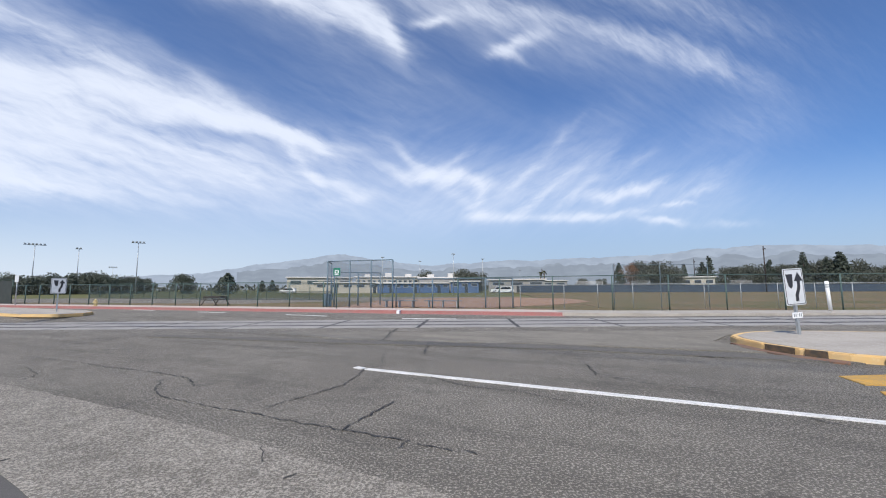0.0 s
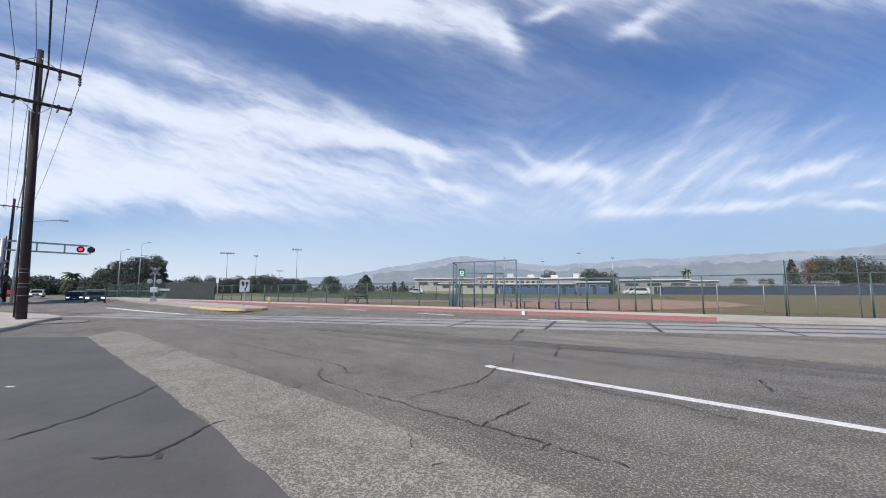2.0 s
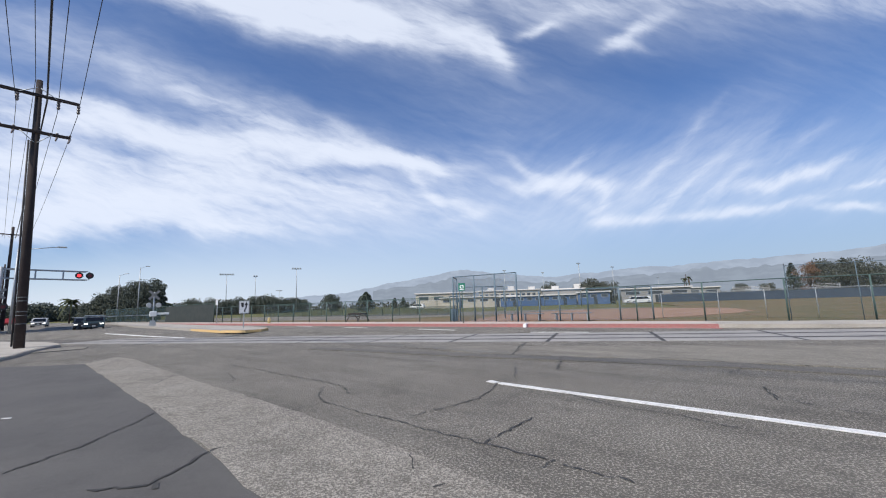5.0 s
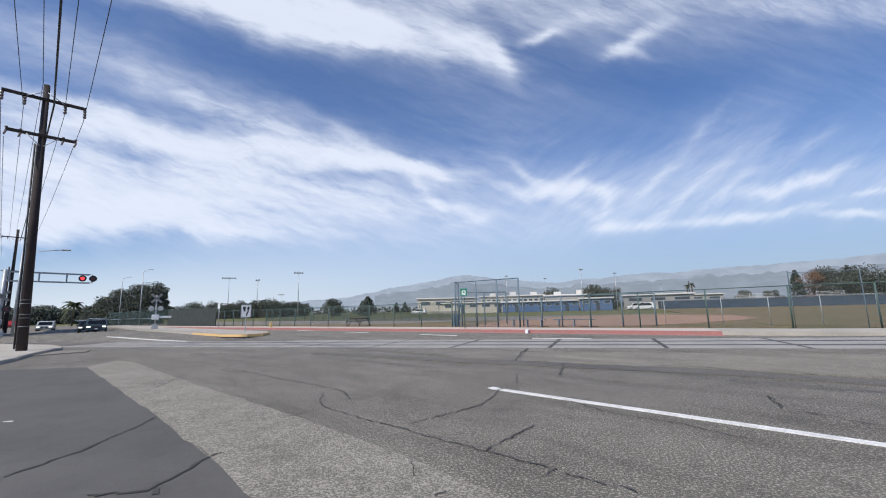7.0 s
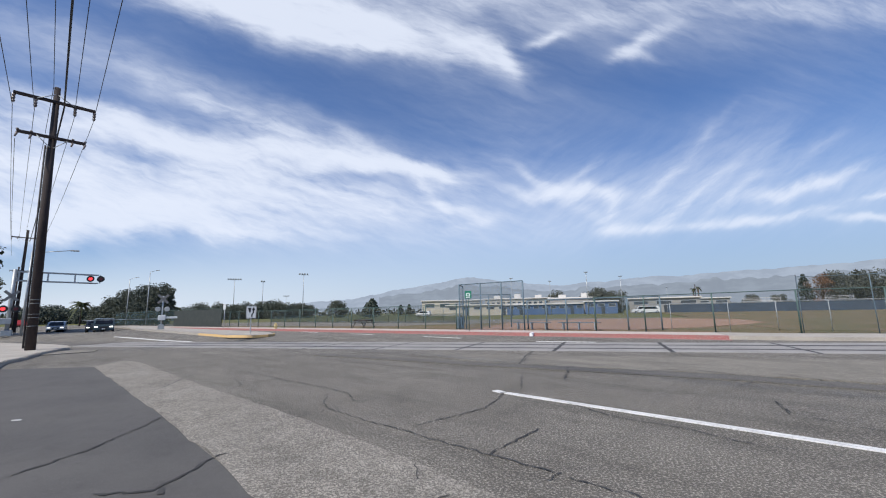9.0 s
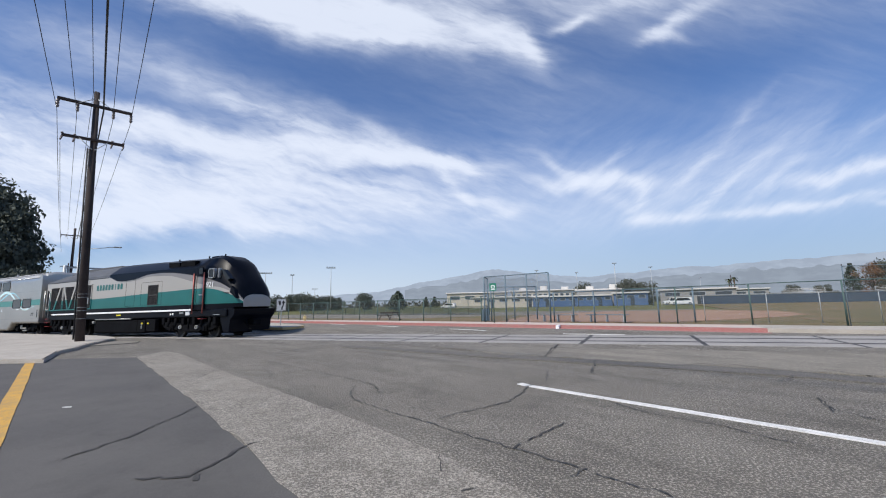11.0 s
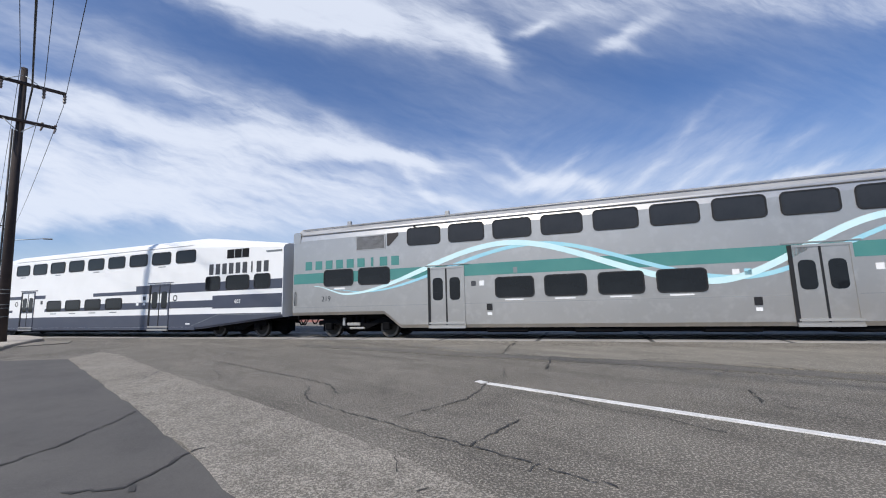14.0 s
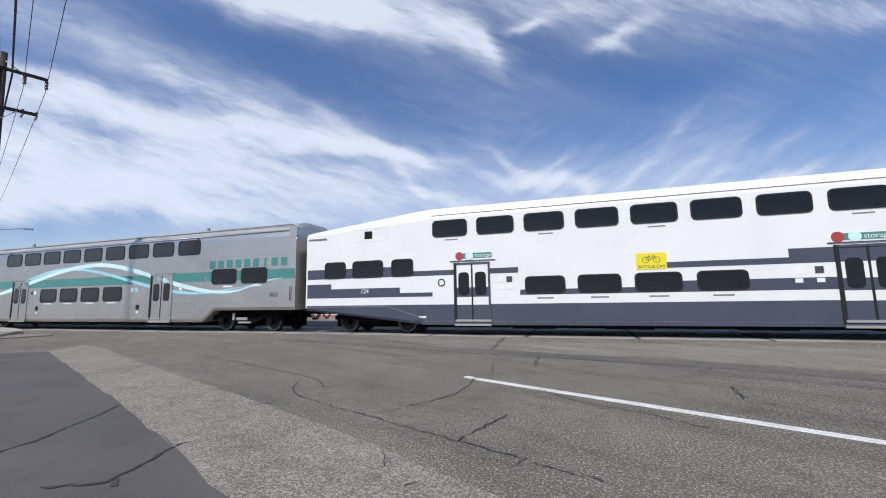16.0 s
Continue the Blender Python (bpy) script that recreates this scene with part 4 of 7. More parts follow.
        for x0, x1, z0, z1, m in ((a - 0.07, a, 1.79, 2.48, TEAL_LOCO), (b, b + 0.07, 1.79, 2.48, TEAL_LOCO), (a, b, 1.79, 1.86, TEAL_LOCO), (a - 0.07, a, 2.48, 3.47, LOCO_GREY), (b, b + 0.07, 2.48, 3.47, LOCO_GREY), (a, b, 3.4, 3.47, LOCO_GREY)):
            part("intake_frame", box(bmesh.new(), x0, x1, y - 0.04, y, z0, z1), m, g)
    for (xa, za), (xb, zb) in (((2.0, 1.86), (2.75, 3.4)), ((3.25, 3.4), (3.95, 1.86)), ((4.15, 1.86), (4.8, 3.4))):
        for k0, k1, m in ((0.0, 0.42, TEAL_LOCO), (0.42, 1.0, LOCO_GREY)) if za < zb else ((0.0, 0.58, LOCO_GREY), (0.58, 1.0, TEAL_LOCO)):
            p, q = (xa + (xb - xa) * k0, za + (zb - za) * k0), (xa + (xb - xa) * k1, za + (zb - za) * k1)
            part("brace", prism(bmesh.new(), [(p[0] - 0.09, p[1]), (p[0] + 0.09, p[1]), (q[0] + 0.09, q[1]), (q[0] - 0.09, q[1])], y - 0.06, y - 0.02), m, car)
    part("cabinet_panel", box(bmesh.new(), 6.32, 6.62, y - 0.034, y - 0.02, 2.15, 2.55), LETTER_GREY, car)
    part("rear_door", ring(bmesh.new(), rounded(0.68, 1.15, 1.86, 3.35, 0.05), rounded(0.75, 1.08, 1.93, 3.28, 0.05), y - 0.02, y + 0.03), LOCO_GREY, car)
    part("door_panel", box(bmesh.new(), 0.76, 1.07, y - 0.006, y + 0.03, 1.94, 3.27), GRILLE, car)
    for xx in (0.5, 1.25):
        part("handrail", tube(bmesh.new(), (xx, y - 0.06, 1.2), (xx, y - 0.06, 3.3), 0.025), STEEL_FRAME, car)
    # side door, grille, roof gear
    part("panel_seam", ring(bmesh.new(), rounded(10.95, 11.95, 1.86, 3.5, 0.06), rounded(10.97, 11.93, 1.88, 3.48, 0.05), y - 0.004, y), GASKET, car)
    g = part("air_grille", ring(bmesh.new(), [(13.36, 1.88), (14.34, 1.88), (14.34, 3.06), (13.36, 3.06)], [(13.4, 1.92), (14.3, 1.92), (14.3, 3.02), (13.4, 3.02)], y - 0.03, y), SLAT, car)
    part("backing", box(bmesh.new(), 13.4, 14.3, y - 0.008, y + 0.01, 1.92, 3.02), GRILLE, g)
    bm = bmesh.new()
    for k in range(11):
        box(bm, 13.43 + k * 0.08, 13.455 + k * 0.08, y - 0.02, y - 0.008, 1.93, 3.01)
    box(bm, 13.4, 14.3, y - 0.024, y - 0.008, 2.43, 2.5)
    part("slats", bm, SLAT, g)
    for a, b in ((14.95, 15.95), (16.1, 17.35)):
        part("roof_grille", prism(bmesh.new(), [(a, 4.02), (b, 3.98), (b, 4.26), (a, 4.3)], -1.3, -0.95), UNDERBODY, car)
    for a, b, h in ((1.9, 3.3, 4.47), (4.1, 8.4, 4.66), (17.7, 18.6, 4.54)):
        part("roof_hatch", box(bmesh.new(), a, b, -0.6, 0.6, h - 0.3, h, 0.05), LOCO_ROOF if a < 8 else LOCO_BLACK, car)
    for xx in (14.6, 17.4, 18.8):
        part("roof_fitting", tube(bmesh.new(), (xx, -0.5, 4.3), (xx, -0.5, 4.6), 0.04), LOCO_BLACK, car)
    name_bars(car, 7.45, 10.6, 2.97, 3.32, TEAL_LOCO, y - 0.006)
    # cab
    part("cab_door", ring(bmesh.new(), rounded(17.85, 18.45, 1.86, 3.35, 0.05), rounded(17.87, 18.43, 1.88, 3.33, 0.05), y - 0.006, y + 0.02), GASKET, car)
    part("door_handle", box(bmesh.new(), 18.15, 18.4, y - 0.04, y, 2.28, 2.33), STEEL_FRAME, car)
    for xx, top in ((17.68, 3.5), (18.55, 3.52)):
        part("handrail", tube(bmesh.new(), (xx, y - 0.07, 1.3), (xx, y - 0.05, top), 0.035), COPPER_RAIL, car, "copper-red handrail")
    dw = part("door_window", ring(bmesh.new(), rounded(17.98, 18.36, 3.42, 3.82, 0.07), rounded(18.01, 18.33, 3.45, 3.79, 0.06), y - 0.012, y + 0.06), LOCO_BLACK, car)
    part("pane", prism(bmesh.new(), rounded(18.0, 18.34, 3.44, 3.80, 0.06), y - 0.004, y + 0.06), GLASS, dw)
    for xx in (17.6, 18.5):
        part("rail_recess", box(bmesh.new(), xx - 0.06, xx + 0.06, y - 0.012, y + 0.02, 1.55, 3.45), LOCO_BLACK, car)
    part("horn", tube(bmesh.new(), (17.45, -1.2, 3.98), (17.8, -1.2, 4.0), 0.03, 0.06), STEEL_FRAME, car)
    part("nose_seam", box(bmesh.new(), 19.2, 20.2, -1.3, -1.2, 2.36, 2.375), LOCO_BLACK, car)
    for xx in (4.9, 6.5):
        part("hood_seam", box(bmesh.new(), xx, xx + 0.02, y - 0.006, y + 0.02, 3.5, 3.74), GASKET, car)
    part("hood_trim", box(bmesh.new(), 0.7, 8.9, y - 0.01, y + 0.02, 3.75, 3.775), GASKET, car)
    part("panel_seam", ring(bmesh.new(), rounded(12.6, 14.7, 1.9, 3.25, 0.05), rounded(12.615, 14.685, 1.915, 3.235, 0.05), y - 0.004, y), GASKET, car)
    for xx in (12.85, 13.45):
        part("data_plate", box(bmesh.new(), xx, xx + 0.14, -1.47, -1.4, 0.78, 0.86), BICYCLE_YELLOW, car)
    cw = part("cab_window", ring(bmesh.new(), rounded(18.73, 19.19, 3.19, 3.71, 0.08), rounded(18.765, 19.155, 3.225, 3.675, 0.06), -1.42, -1.2), STEEL_FRAME, car)
    part("pane", prism(bmesh.new(), rounded(18.77, 19.15, 3.23, 3.67, 0.06), -1.40, -1.2), GLASS, cw)
    part("mirror_frame", ring(bmesh.new(), rounded(19.44, 19.54, 3.2, 3.7, 0.03), rounded(19.465, 19.515, 3.225, 3.675, 0.02), -1.36, -1.2), STEEL_FRAME, car)
    part("windscreen", prism(bmesh.new(), [(19.55, 3.6), (19.75, 3.62), (20.3, 3.1), (20.1, 3.02)], -1.27, -1.0), GLASS, car)
    num = lettering("fleet_number", "921", 0.40, LETTER_WHITE, car, 18.92, 2.84, -1.43)
    num.matrix_basis = pose(18.92, -1.425, 2.84, 84, 0, 4.5)
    hl = part("headlamp_housing", prism(bmesh.new(), [(20.25, 2.38), (20.75, 2.05), (20.6, 2.5), (20.35, 2.7)], -1.22, -0.9), LOCO_BLACK, car)
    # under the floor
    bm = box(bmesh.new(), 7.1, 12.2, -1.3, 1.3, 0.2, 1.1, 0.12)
    # long boxes beside the tank: added near-black fill for the shade under the floor
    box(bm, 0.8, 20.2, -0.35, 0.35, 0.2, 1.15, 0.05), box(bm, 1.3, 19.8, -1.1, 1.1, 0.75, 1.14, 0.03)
    part("fuel_tank_and_fill", bm, UNDERBODY, car)
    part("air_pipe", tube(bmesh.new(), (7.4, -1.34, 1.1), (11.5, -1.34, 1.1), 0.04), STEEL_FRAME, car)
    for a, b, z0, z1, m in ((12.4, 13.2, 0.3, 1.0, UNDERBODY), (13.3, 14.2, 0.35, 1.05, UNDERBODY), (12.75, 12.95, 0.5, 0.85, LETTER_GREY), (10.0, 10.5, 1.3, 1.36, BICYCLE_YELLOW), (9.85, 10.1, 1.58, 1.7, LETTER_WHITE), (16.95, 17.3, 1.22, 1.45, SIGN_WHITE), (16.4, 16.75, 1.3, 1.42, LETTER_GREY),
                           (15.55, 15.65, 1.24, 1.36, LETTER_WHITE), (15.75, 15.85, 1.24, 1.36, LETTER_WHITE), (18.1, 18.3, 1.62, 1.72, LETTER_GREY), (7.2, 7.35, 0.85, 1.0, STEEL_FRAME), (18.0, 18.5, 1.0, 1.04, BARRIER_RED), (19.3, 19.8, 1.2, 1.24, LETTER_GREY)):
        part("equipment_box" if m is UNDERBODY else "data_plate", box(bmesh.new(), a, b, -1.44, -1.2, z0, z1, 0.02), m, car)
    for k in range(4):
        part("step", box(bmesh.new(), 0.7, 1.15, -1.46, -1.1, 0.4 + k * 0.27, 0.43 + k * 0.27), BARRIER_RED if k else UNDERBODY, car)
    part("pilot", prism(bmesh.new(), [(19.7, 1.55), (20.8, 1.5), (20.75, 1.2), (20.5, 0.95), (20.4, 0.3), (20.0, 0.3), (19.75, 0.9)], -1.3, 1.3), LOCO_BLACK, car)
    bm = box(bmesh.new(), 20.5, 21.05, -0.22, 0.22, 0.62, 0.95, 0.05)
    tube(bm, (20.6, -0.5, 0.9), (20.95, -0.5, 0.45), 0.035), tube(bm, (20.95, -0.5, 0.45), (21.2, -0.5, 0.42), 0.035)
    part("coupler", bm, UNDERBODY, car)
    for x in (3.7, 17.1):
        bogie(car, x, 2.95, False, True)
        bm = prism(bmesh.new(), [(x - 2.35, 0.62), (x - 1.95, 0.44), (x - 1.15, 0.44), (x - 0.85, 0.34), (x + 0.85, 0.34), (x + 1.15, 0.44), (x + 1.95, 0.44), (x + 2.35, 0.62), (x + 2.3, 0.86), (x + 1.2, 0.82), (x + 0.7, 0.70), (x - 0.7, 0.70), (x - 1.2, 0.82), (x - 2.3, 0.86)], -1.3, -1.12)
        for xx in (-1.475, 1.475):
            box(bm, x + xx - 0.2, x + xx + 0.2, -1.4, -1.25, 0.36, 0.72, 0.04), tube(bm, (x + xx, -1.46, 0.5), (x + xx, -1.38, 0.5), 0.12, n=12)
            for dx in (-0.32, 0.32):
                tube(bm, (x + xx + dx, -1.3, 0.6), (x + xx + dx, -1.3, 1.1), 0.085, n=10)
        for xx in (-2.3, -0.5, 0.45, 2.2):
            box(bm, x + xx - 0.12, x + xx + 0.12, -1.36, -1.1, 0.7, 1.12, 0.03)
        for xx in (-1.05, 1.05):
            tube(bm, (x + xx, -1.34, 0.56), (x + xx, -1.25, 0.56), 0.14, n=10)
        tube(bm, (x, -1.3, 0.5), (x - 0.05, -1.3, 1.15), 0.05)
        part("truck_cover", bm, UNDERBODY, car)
        for xx in (-0.72, 0.72):
            bm = bmesh.new()
            ring(bm, [(x + xx + 0.12 * math.cos(i * math.tau / 12), 0.58 + 0.1 * math.sin(i * math.tau / 12)) for i in range(12)], [(x + xx + 0.07 * math.cos(i * math.tau / 12), 0.58 + 0.055 * math.sin(i * math.tau / 12)) for i in range(12)], -1.36, -1.3)
            part("jacking_eye", bm, STEEL_FRAME, car)
    return car


loco = locomotive()
coach_a = silver_coach("272", -1, GLASS_PALE)
coach_b = silver_coach("219", -1, GLASS_PALE)
coach_c = white_coach("603", True, False)
coach_d = white_coach("124", True, True)
coach_e = silver_coach("663", 1, GLASS_PALE)
TRAIN = [(loco, 0.0)] + [(c, -13.2 - 26.4 * i) for i, c in enumerate((coach_a, coach_b, coach_c, coach_d, coach_e))]


# ---- ground, road, track ----
rnd = random.Random(7)


def strip_sheet(ys_zs, x0, x1, nx=1):
    bm = bmesh.new()
    rows = [[bm.verts.new((x0 + (x1 - x0) * i / nx, y, z)) for i in range(nx + 1)] for y, z in ys_zs]
    for a, b in zip(rows, rows[1:]):
        for i in range(nx):
            bm.faces.new((a[i], a[i + 1], b[i + 1], b[i]))
    return bm


bm = bmesh.new()
GX, GY = [-4500, -165, -158, -148, -50, -44, 68, 75, 4500], [-4500, -70, -58, 19.0, 21.5, 58.0, 61.0, 4500]
grid = [[bm.verts.new((x, y, -0.7 if (-160 < x < 70 and -60 < y < 20) or (-150 < x < -46 and -60 < y < 60) else -0.03)) for x in GX] for y in GY]
for ra, rb in zip(grid, grid[1:]):
    for i in range(len(GX) - 1):
        bm.faces.new((ra[i], ra[i + 1], rb[i + 1], rb[i]))
solid("ground", bm, GRASS, "dry green field grass reaching to the hills", "ground", kind="structure")


def soft(a, b, v):
    k = min(1, max(0, (v - a) / (b - a)))
    return k * k * (3 - 2 * k)


def road_z(x, y):
    """The road's height: level, but for the gentle climb along the rails."""
    k = soft(10.5, 13.4, y) * (1 - soft(17.4, 19.5, y))
    edge = 28 + (-44 - x) * 0.464
    dip = -0.38 * (1 - soft(-58, -46, x)) * (1 - soft(edge - 1.4, edge - 0.4, y))
    return dip + k * (0.03 + 0.0074 * min(25, max(-40, x))) + (1 - k) * (0.0 if y < 15 else 0.05)


bm = bmesh.new()
ROAD_YS = [-60, 0, 4, 8, 10.5, 11, 11.5, 12, 12.5, 13, 13.4, 15, 17.4, 17.9, 18.4, 19, 19.5, 25, 27, 28, 29, 30, 31, 32, 33, 34, 35, 36, 37, 38, 39, 40, 41, 62]
ROAD_XS = [-160, -100, -60, -57, -54, -51, -48, -45, -40, -30, -20, -10, 0, 10, 25, 70]
grid = [[bm.verts.new((x, y, road_z(x, y))) for x in ROAD_XS] for y in ROAD_YS]
for ra, rb in zip(grid, grid[1:]):
    for i in range(len(ROAD_XS) - 1):
        bm.faces.new((ra[i], ra[i + 1], rb[i + 1], rb[i])).smooth = True
ROAD = bm
road = solid("road", ROAD, ASPHALT, "weathered grey asphalt road with cracks and worn patches", "road", kind="structure")


def far_kerb(x):
    return 18.25 if x > 8 else 18.25 + (8 - x) * 0.268


def fence_line(x):
    return 21.3 if x > 8 else 21.3 + (8 - x) * 0.305 if x > -20 else 29.84 + (-20 - x) * 0.27


def ground_patch(name, pts, mat, z, label):
    bm = slab(bmesh.new(), pts, z - 0.05, z)
    for v in bm.verts:
        v.co.z += road_z(v.co.x, v.co.y)
    return solid(name, bm, mat, label, "road surface", kind="structure")


def wobbly(pts, amp, step=0.35):
    """A closed outline with an uneven edge."""
    out = []
    for (xa, ya), (xb, yb) in zip(pts, pts[1:] + pts[:1]):
        n = max(1, int(math.hypot(xb - xa, yb - ya) / step))
        for i in range(n):
            k = i / n
            out.append((xa + (xb - xa) * k + (rnd.uniform(-amp, amp) if i else 0), ya + (yb - ya) * k + (rnd.uniform(-amp, amp) if i else 0)))
    return out


ground_patch("road_patch", wobbly([(-13.5, 7.35), (-5.72, 3.98), (-3.3, 2.88), (-0.6, 1.55), (6, -1.5), (6, -14), (-40, -14), (-40, -4), (-17.6, 5.6)], 0.02), ASPHALT_NEW, 0.004, "smooth darker asphalt shoulder")
ground_patch("road_patch", wobbly([(-14.6, 8.8), (-13.3, 8.45), (-7.6, 6.0), (-4.8, 4.9), (-2.6, 3.95), (-0.9, 3.12), (3.0, 1.3), (6, -0.1), (6, -1.5), (-0.6, 1.55), (-3.3, 2.88), (-5.72, 3.98), (-13.5, 7.35)], 0.03), ASPHALT_WORN, 0.007, "pale worn gravelly asphalt band")
ground_patch("road_patch", wobbly([(-6, 12.3), (-3.0, 10.6), (2.2, 9.7), (6.3, 8.6), (6.3, 10.4), (7.4, 11.5), (9, 12.0), (12, 11.9), (12, 12.3)], 0.08), ASPHALT_PALE, 0.022, "pale worn asphalt beside the track")
ground_patch("road_patch", wobbly([(-9, 11.2), (-3.2, 9.9), (2.0, 9.0), (7.0, 7.35), (7.0, 7.9), (2.2, 9.6), (-3.0, 10.5), (-9, 11.7)], 0.04), TYRE_STREAK, 0.026, "dark tyre-polished streak on asphalt")


def crack(pts, width, mat=TAR, z=0.011, rough=0.05):
    """A wandering crack as a thin ribbon lying on the road."""
    path = []
    for (xa, ya), (xb, yb) in zip(pts, pts[1:]):
        n = max(2, int(math.hypot(xb - xa, yb - ya) / 0.07))
        for i in range(n):
            k = i / n
            path.append((xa + (xb - xa) * k + rnd.gauss(0, rough * 0.32), ya + (yb - ya) * k + rnd.gauss(0, rough * 0.32)))
    path.append(pts[-1])
    bm = bmesh.new()
    prev = None
    for (xa, ya), (xb, yb) in zip(path, path[1:]):
        l = math.hypot(xb - xa, yb - ya) or 1
        w = width * rnd.uniform(0.18, 0.8) / 2
        nx, ny = -(yb - ya) / l * w, (xb - xa) / l * w
        zz = z + road_z(xa, ya) + (0.016 if ya > 7.6 else 0)
        cur = (bm.verts.new((xa + nx, ya + ny, zz)), bm.verts.new((xa - nx, ya - ny, zz)))
        if prev:
            bm.faces.new((prev[0], prev[1], cur[1], cur[0]))
        prev = cur
    return part("crack", bm, mat, road)


crack([(-4.94, 2.08), (-5.0, 2.34), (-5.07, 2.73), (-5.45, 3.51), (-5.75, 3.99)], 0.055)
crack([(-3.57, 3.17), (-3.58, 2.93), (-3.47, 2.68), (-3.45, 2.45), (-3.38, 2.31), (-3.63, 2.2), (-3.81, 2.07)], 0.060)
crack([(-3.38, 2.39), (-3.24, 2.23)], 0.120)
crack([(-9.29, 8.18), (-9.51, 9.34), (-9.51, 10.49), (-9.49, 11.69)], 0.050)
crack([(-8.66, 7.79), (-7.3, 7.35), (-6.24, 6.89), (-5.08, 6.5), (-4.15, 6.07), (-3.63, 5.49)], 0.040)
crack([(-4.47, 5.95), (-4.08, 5.29), (-3.76, 5.01), (-2.9, 4.61), (-2.4, 4.42), (-1.78, 4.15), (-1.48, 4.04), (-1.09, 3.9), (-0.69, 3.73), (-0.42, 3.65)], 0.035)
crack([(-3.76, 5.01), (-3.84, 4.56), (-3.92, 4.34)], 0.025)
crack([(-2.18, 4.6), (-1.87, 5.15), (-1.62, 5.64), (-1.56, 6.22), (-1.59, 6.79)], 0.035)
crack([(-1.09, 3.9), (-0.95, 4.29), (-0.75, 4.95)], 0.035)
crack([(-0.73, 8.36), (-0.76, 9.35), (-0.76, 9.98), (-0.63, 10.3)], 0.060)
crack([(-1.99, 10.39), (-2.12, 12.19), (-2.1, 13.54)], 0.080)
crack([(-1.58, 8.39), (-1.41, 7.35)], 0.030)
crack([(0.33, 10.0), (0.75, 9.56), (1.6, 10.24), (2.47, 9.6), (3.18, 9.08), (3.61, 8.61)], 0.050)
crack([(-1.0, 13.67), (0.57, 12.01), (1.77, 11.25), (2.99, 10.08), (3.9, 8.95)], 0.050)
crack([(2.21, 7.16), (2.18, 6.79), (2.1, 6.3)], 0.030)
crack([(-0.42, 3.65), (-0.49, 3.51), (-0.54, 3.34)], 0.030)
crack([(-0.34, 3.58), (-0.01, 3.44), (0.14, 3.4), (0.21, 3.31)], 0.030)
crack([(-7.94, 5.0), (-7.93, 5.37), (-9.27, 7.2)], 0.030)
crack([(-6.48, 5.72), (-6.77, 6.24), (-7.7, 6.86)], 0.030)
crack([(-0.87, 6.51), (-0.44, 6.23), (0.13, 5.63), (0.77, 5.37), (1.21, 5.01), (1.62, 4.86)], 0.030)
crack([(-1.68, 3.5), (-1.47, 3.11)], 0.020)
crack([(-1.2, 2.87), (-1.13, 3.03)], 0.030)
crack([(-3.43, 8.82), (-4.81, 9.23), (-6.87, 9.79)], 0.050)
crack([(2.11, 8.27), (2.59, 9.08)], 0.035)
crack([(-12.77, 6.03), (-13.52, 7.39)], 0.030)
crack([(-9.57, 8.52), (-9.87, 9.48), (-9.94, 11.06)], 0.040)
crack([(-2.02, 12.55), (-1.97, 10.87)], 0.040)
crack([(2.22, 7.16), (2.16, 6.51), (2.6, 5.9), (3.4, 5.5)], 0.030)
crack([(4.2, 8.9), (4.6, 8.1), (5.6, 7.7), (6.3, 7.0)], 0.035)
crack([(3.6, 4.4), (4.1, 3.6), (4.9, 3.2)], 0.030)

# track: rails, concrete panels, seals
track = thing("railway_track", "street-level railway track with concrete crossing panels", "railway track", TRACK_TURN, kind="structure")
for dy in (-0.7175, 0.7175):
    bm = bmesh.new()
    box(bm, -400, 300, TRACK_Y + dy - 0.036, TRACK_Y + dy + 0.036, 0.0, RAIL_Z, 0.008)
    part("rail", bm, RAIL_STEEL, track)
    for s in (-1, 1):
        y0 = TRACK_Y + dy + s * 0.036
        part("flange_seal", box(bmesh.new(), -60, 60, min(y0, y0 + s * 0.13), max(y0, y0 + s * 0.13), -0.05, 0.036), RUBBER, track)
px = [1.7 + 3.43 * k for k in range(-9, 8)]
PANEL_MESH = {}
for a, b in zip(px, px[1:]):
    for y0, y1 in ((13.75, TRACK_Y - 0.87), (TRACK_Y - 0.565, TRACK_Y + 0.565), (TRACK_Y + 0.87, 17.35)):
        key = round(y1 - y0, 3)
        if key not in PANEL_MESH:
            PANEL_MESH[key] = mesh_of("panel", box(bmesh.new(), 0.06, 3.37, 0, y1 - y0, 0, 0.03, 0.012), PANEL_CONCRETE)
        part("panel", PANEL_MESH[key], PANEL_CONCRETE, track, "", pose(a, y0, 0.006 + rnd.uniform(-0.003, 0.003)))
for a in px:
    part("joint_seal", box(bmesh.new(), a - 0.09, a + 0.07, 13.7, 17.4, -0.05, 0.032), RUBBER, track)
for x0, x1 in ((-400, -30), (29, 300)):
    part("ballast", box(bmesh.new(), x0, x1, 13.4, 17.7, -0.1, 0.015), ASPHALT_PALE, track)

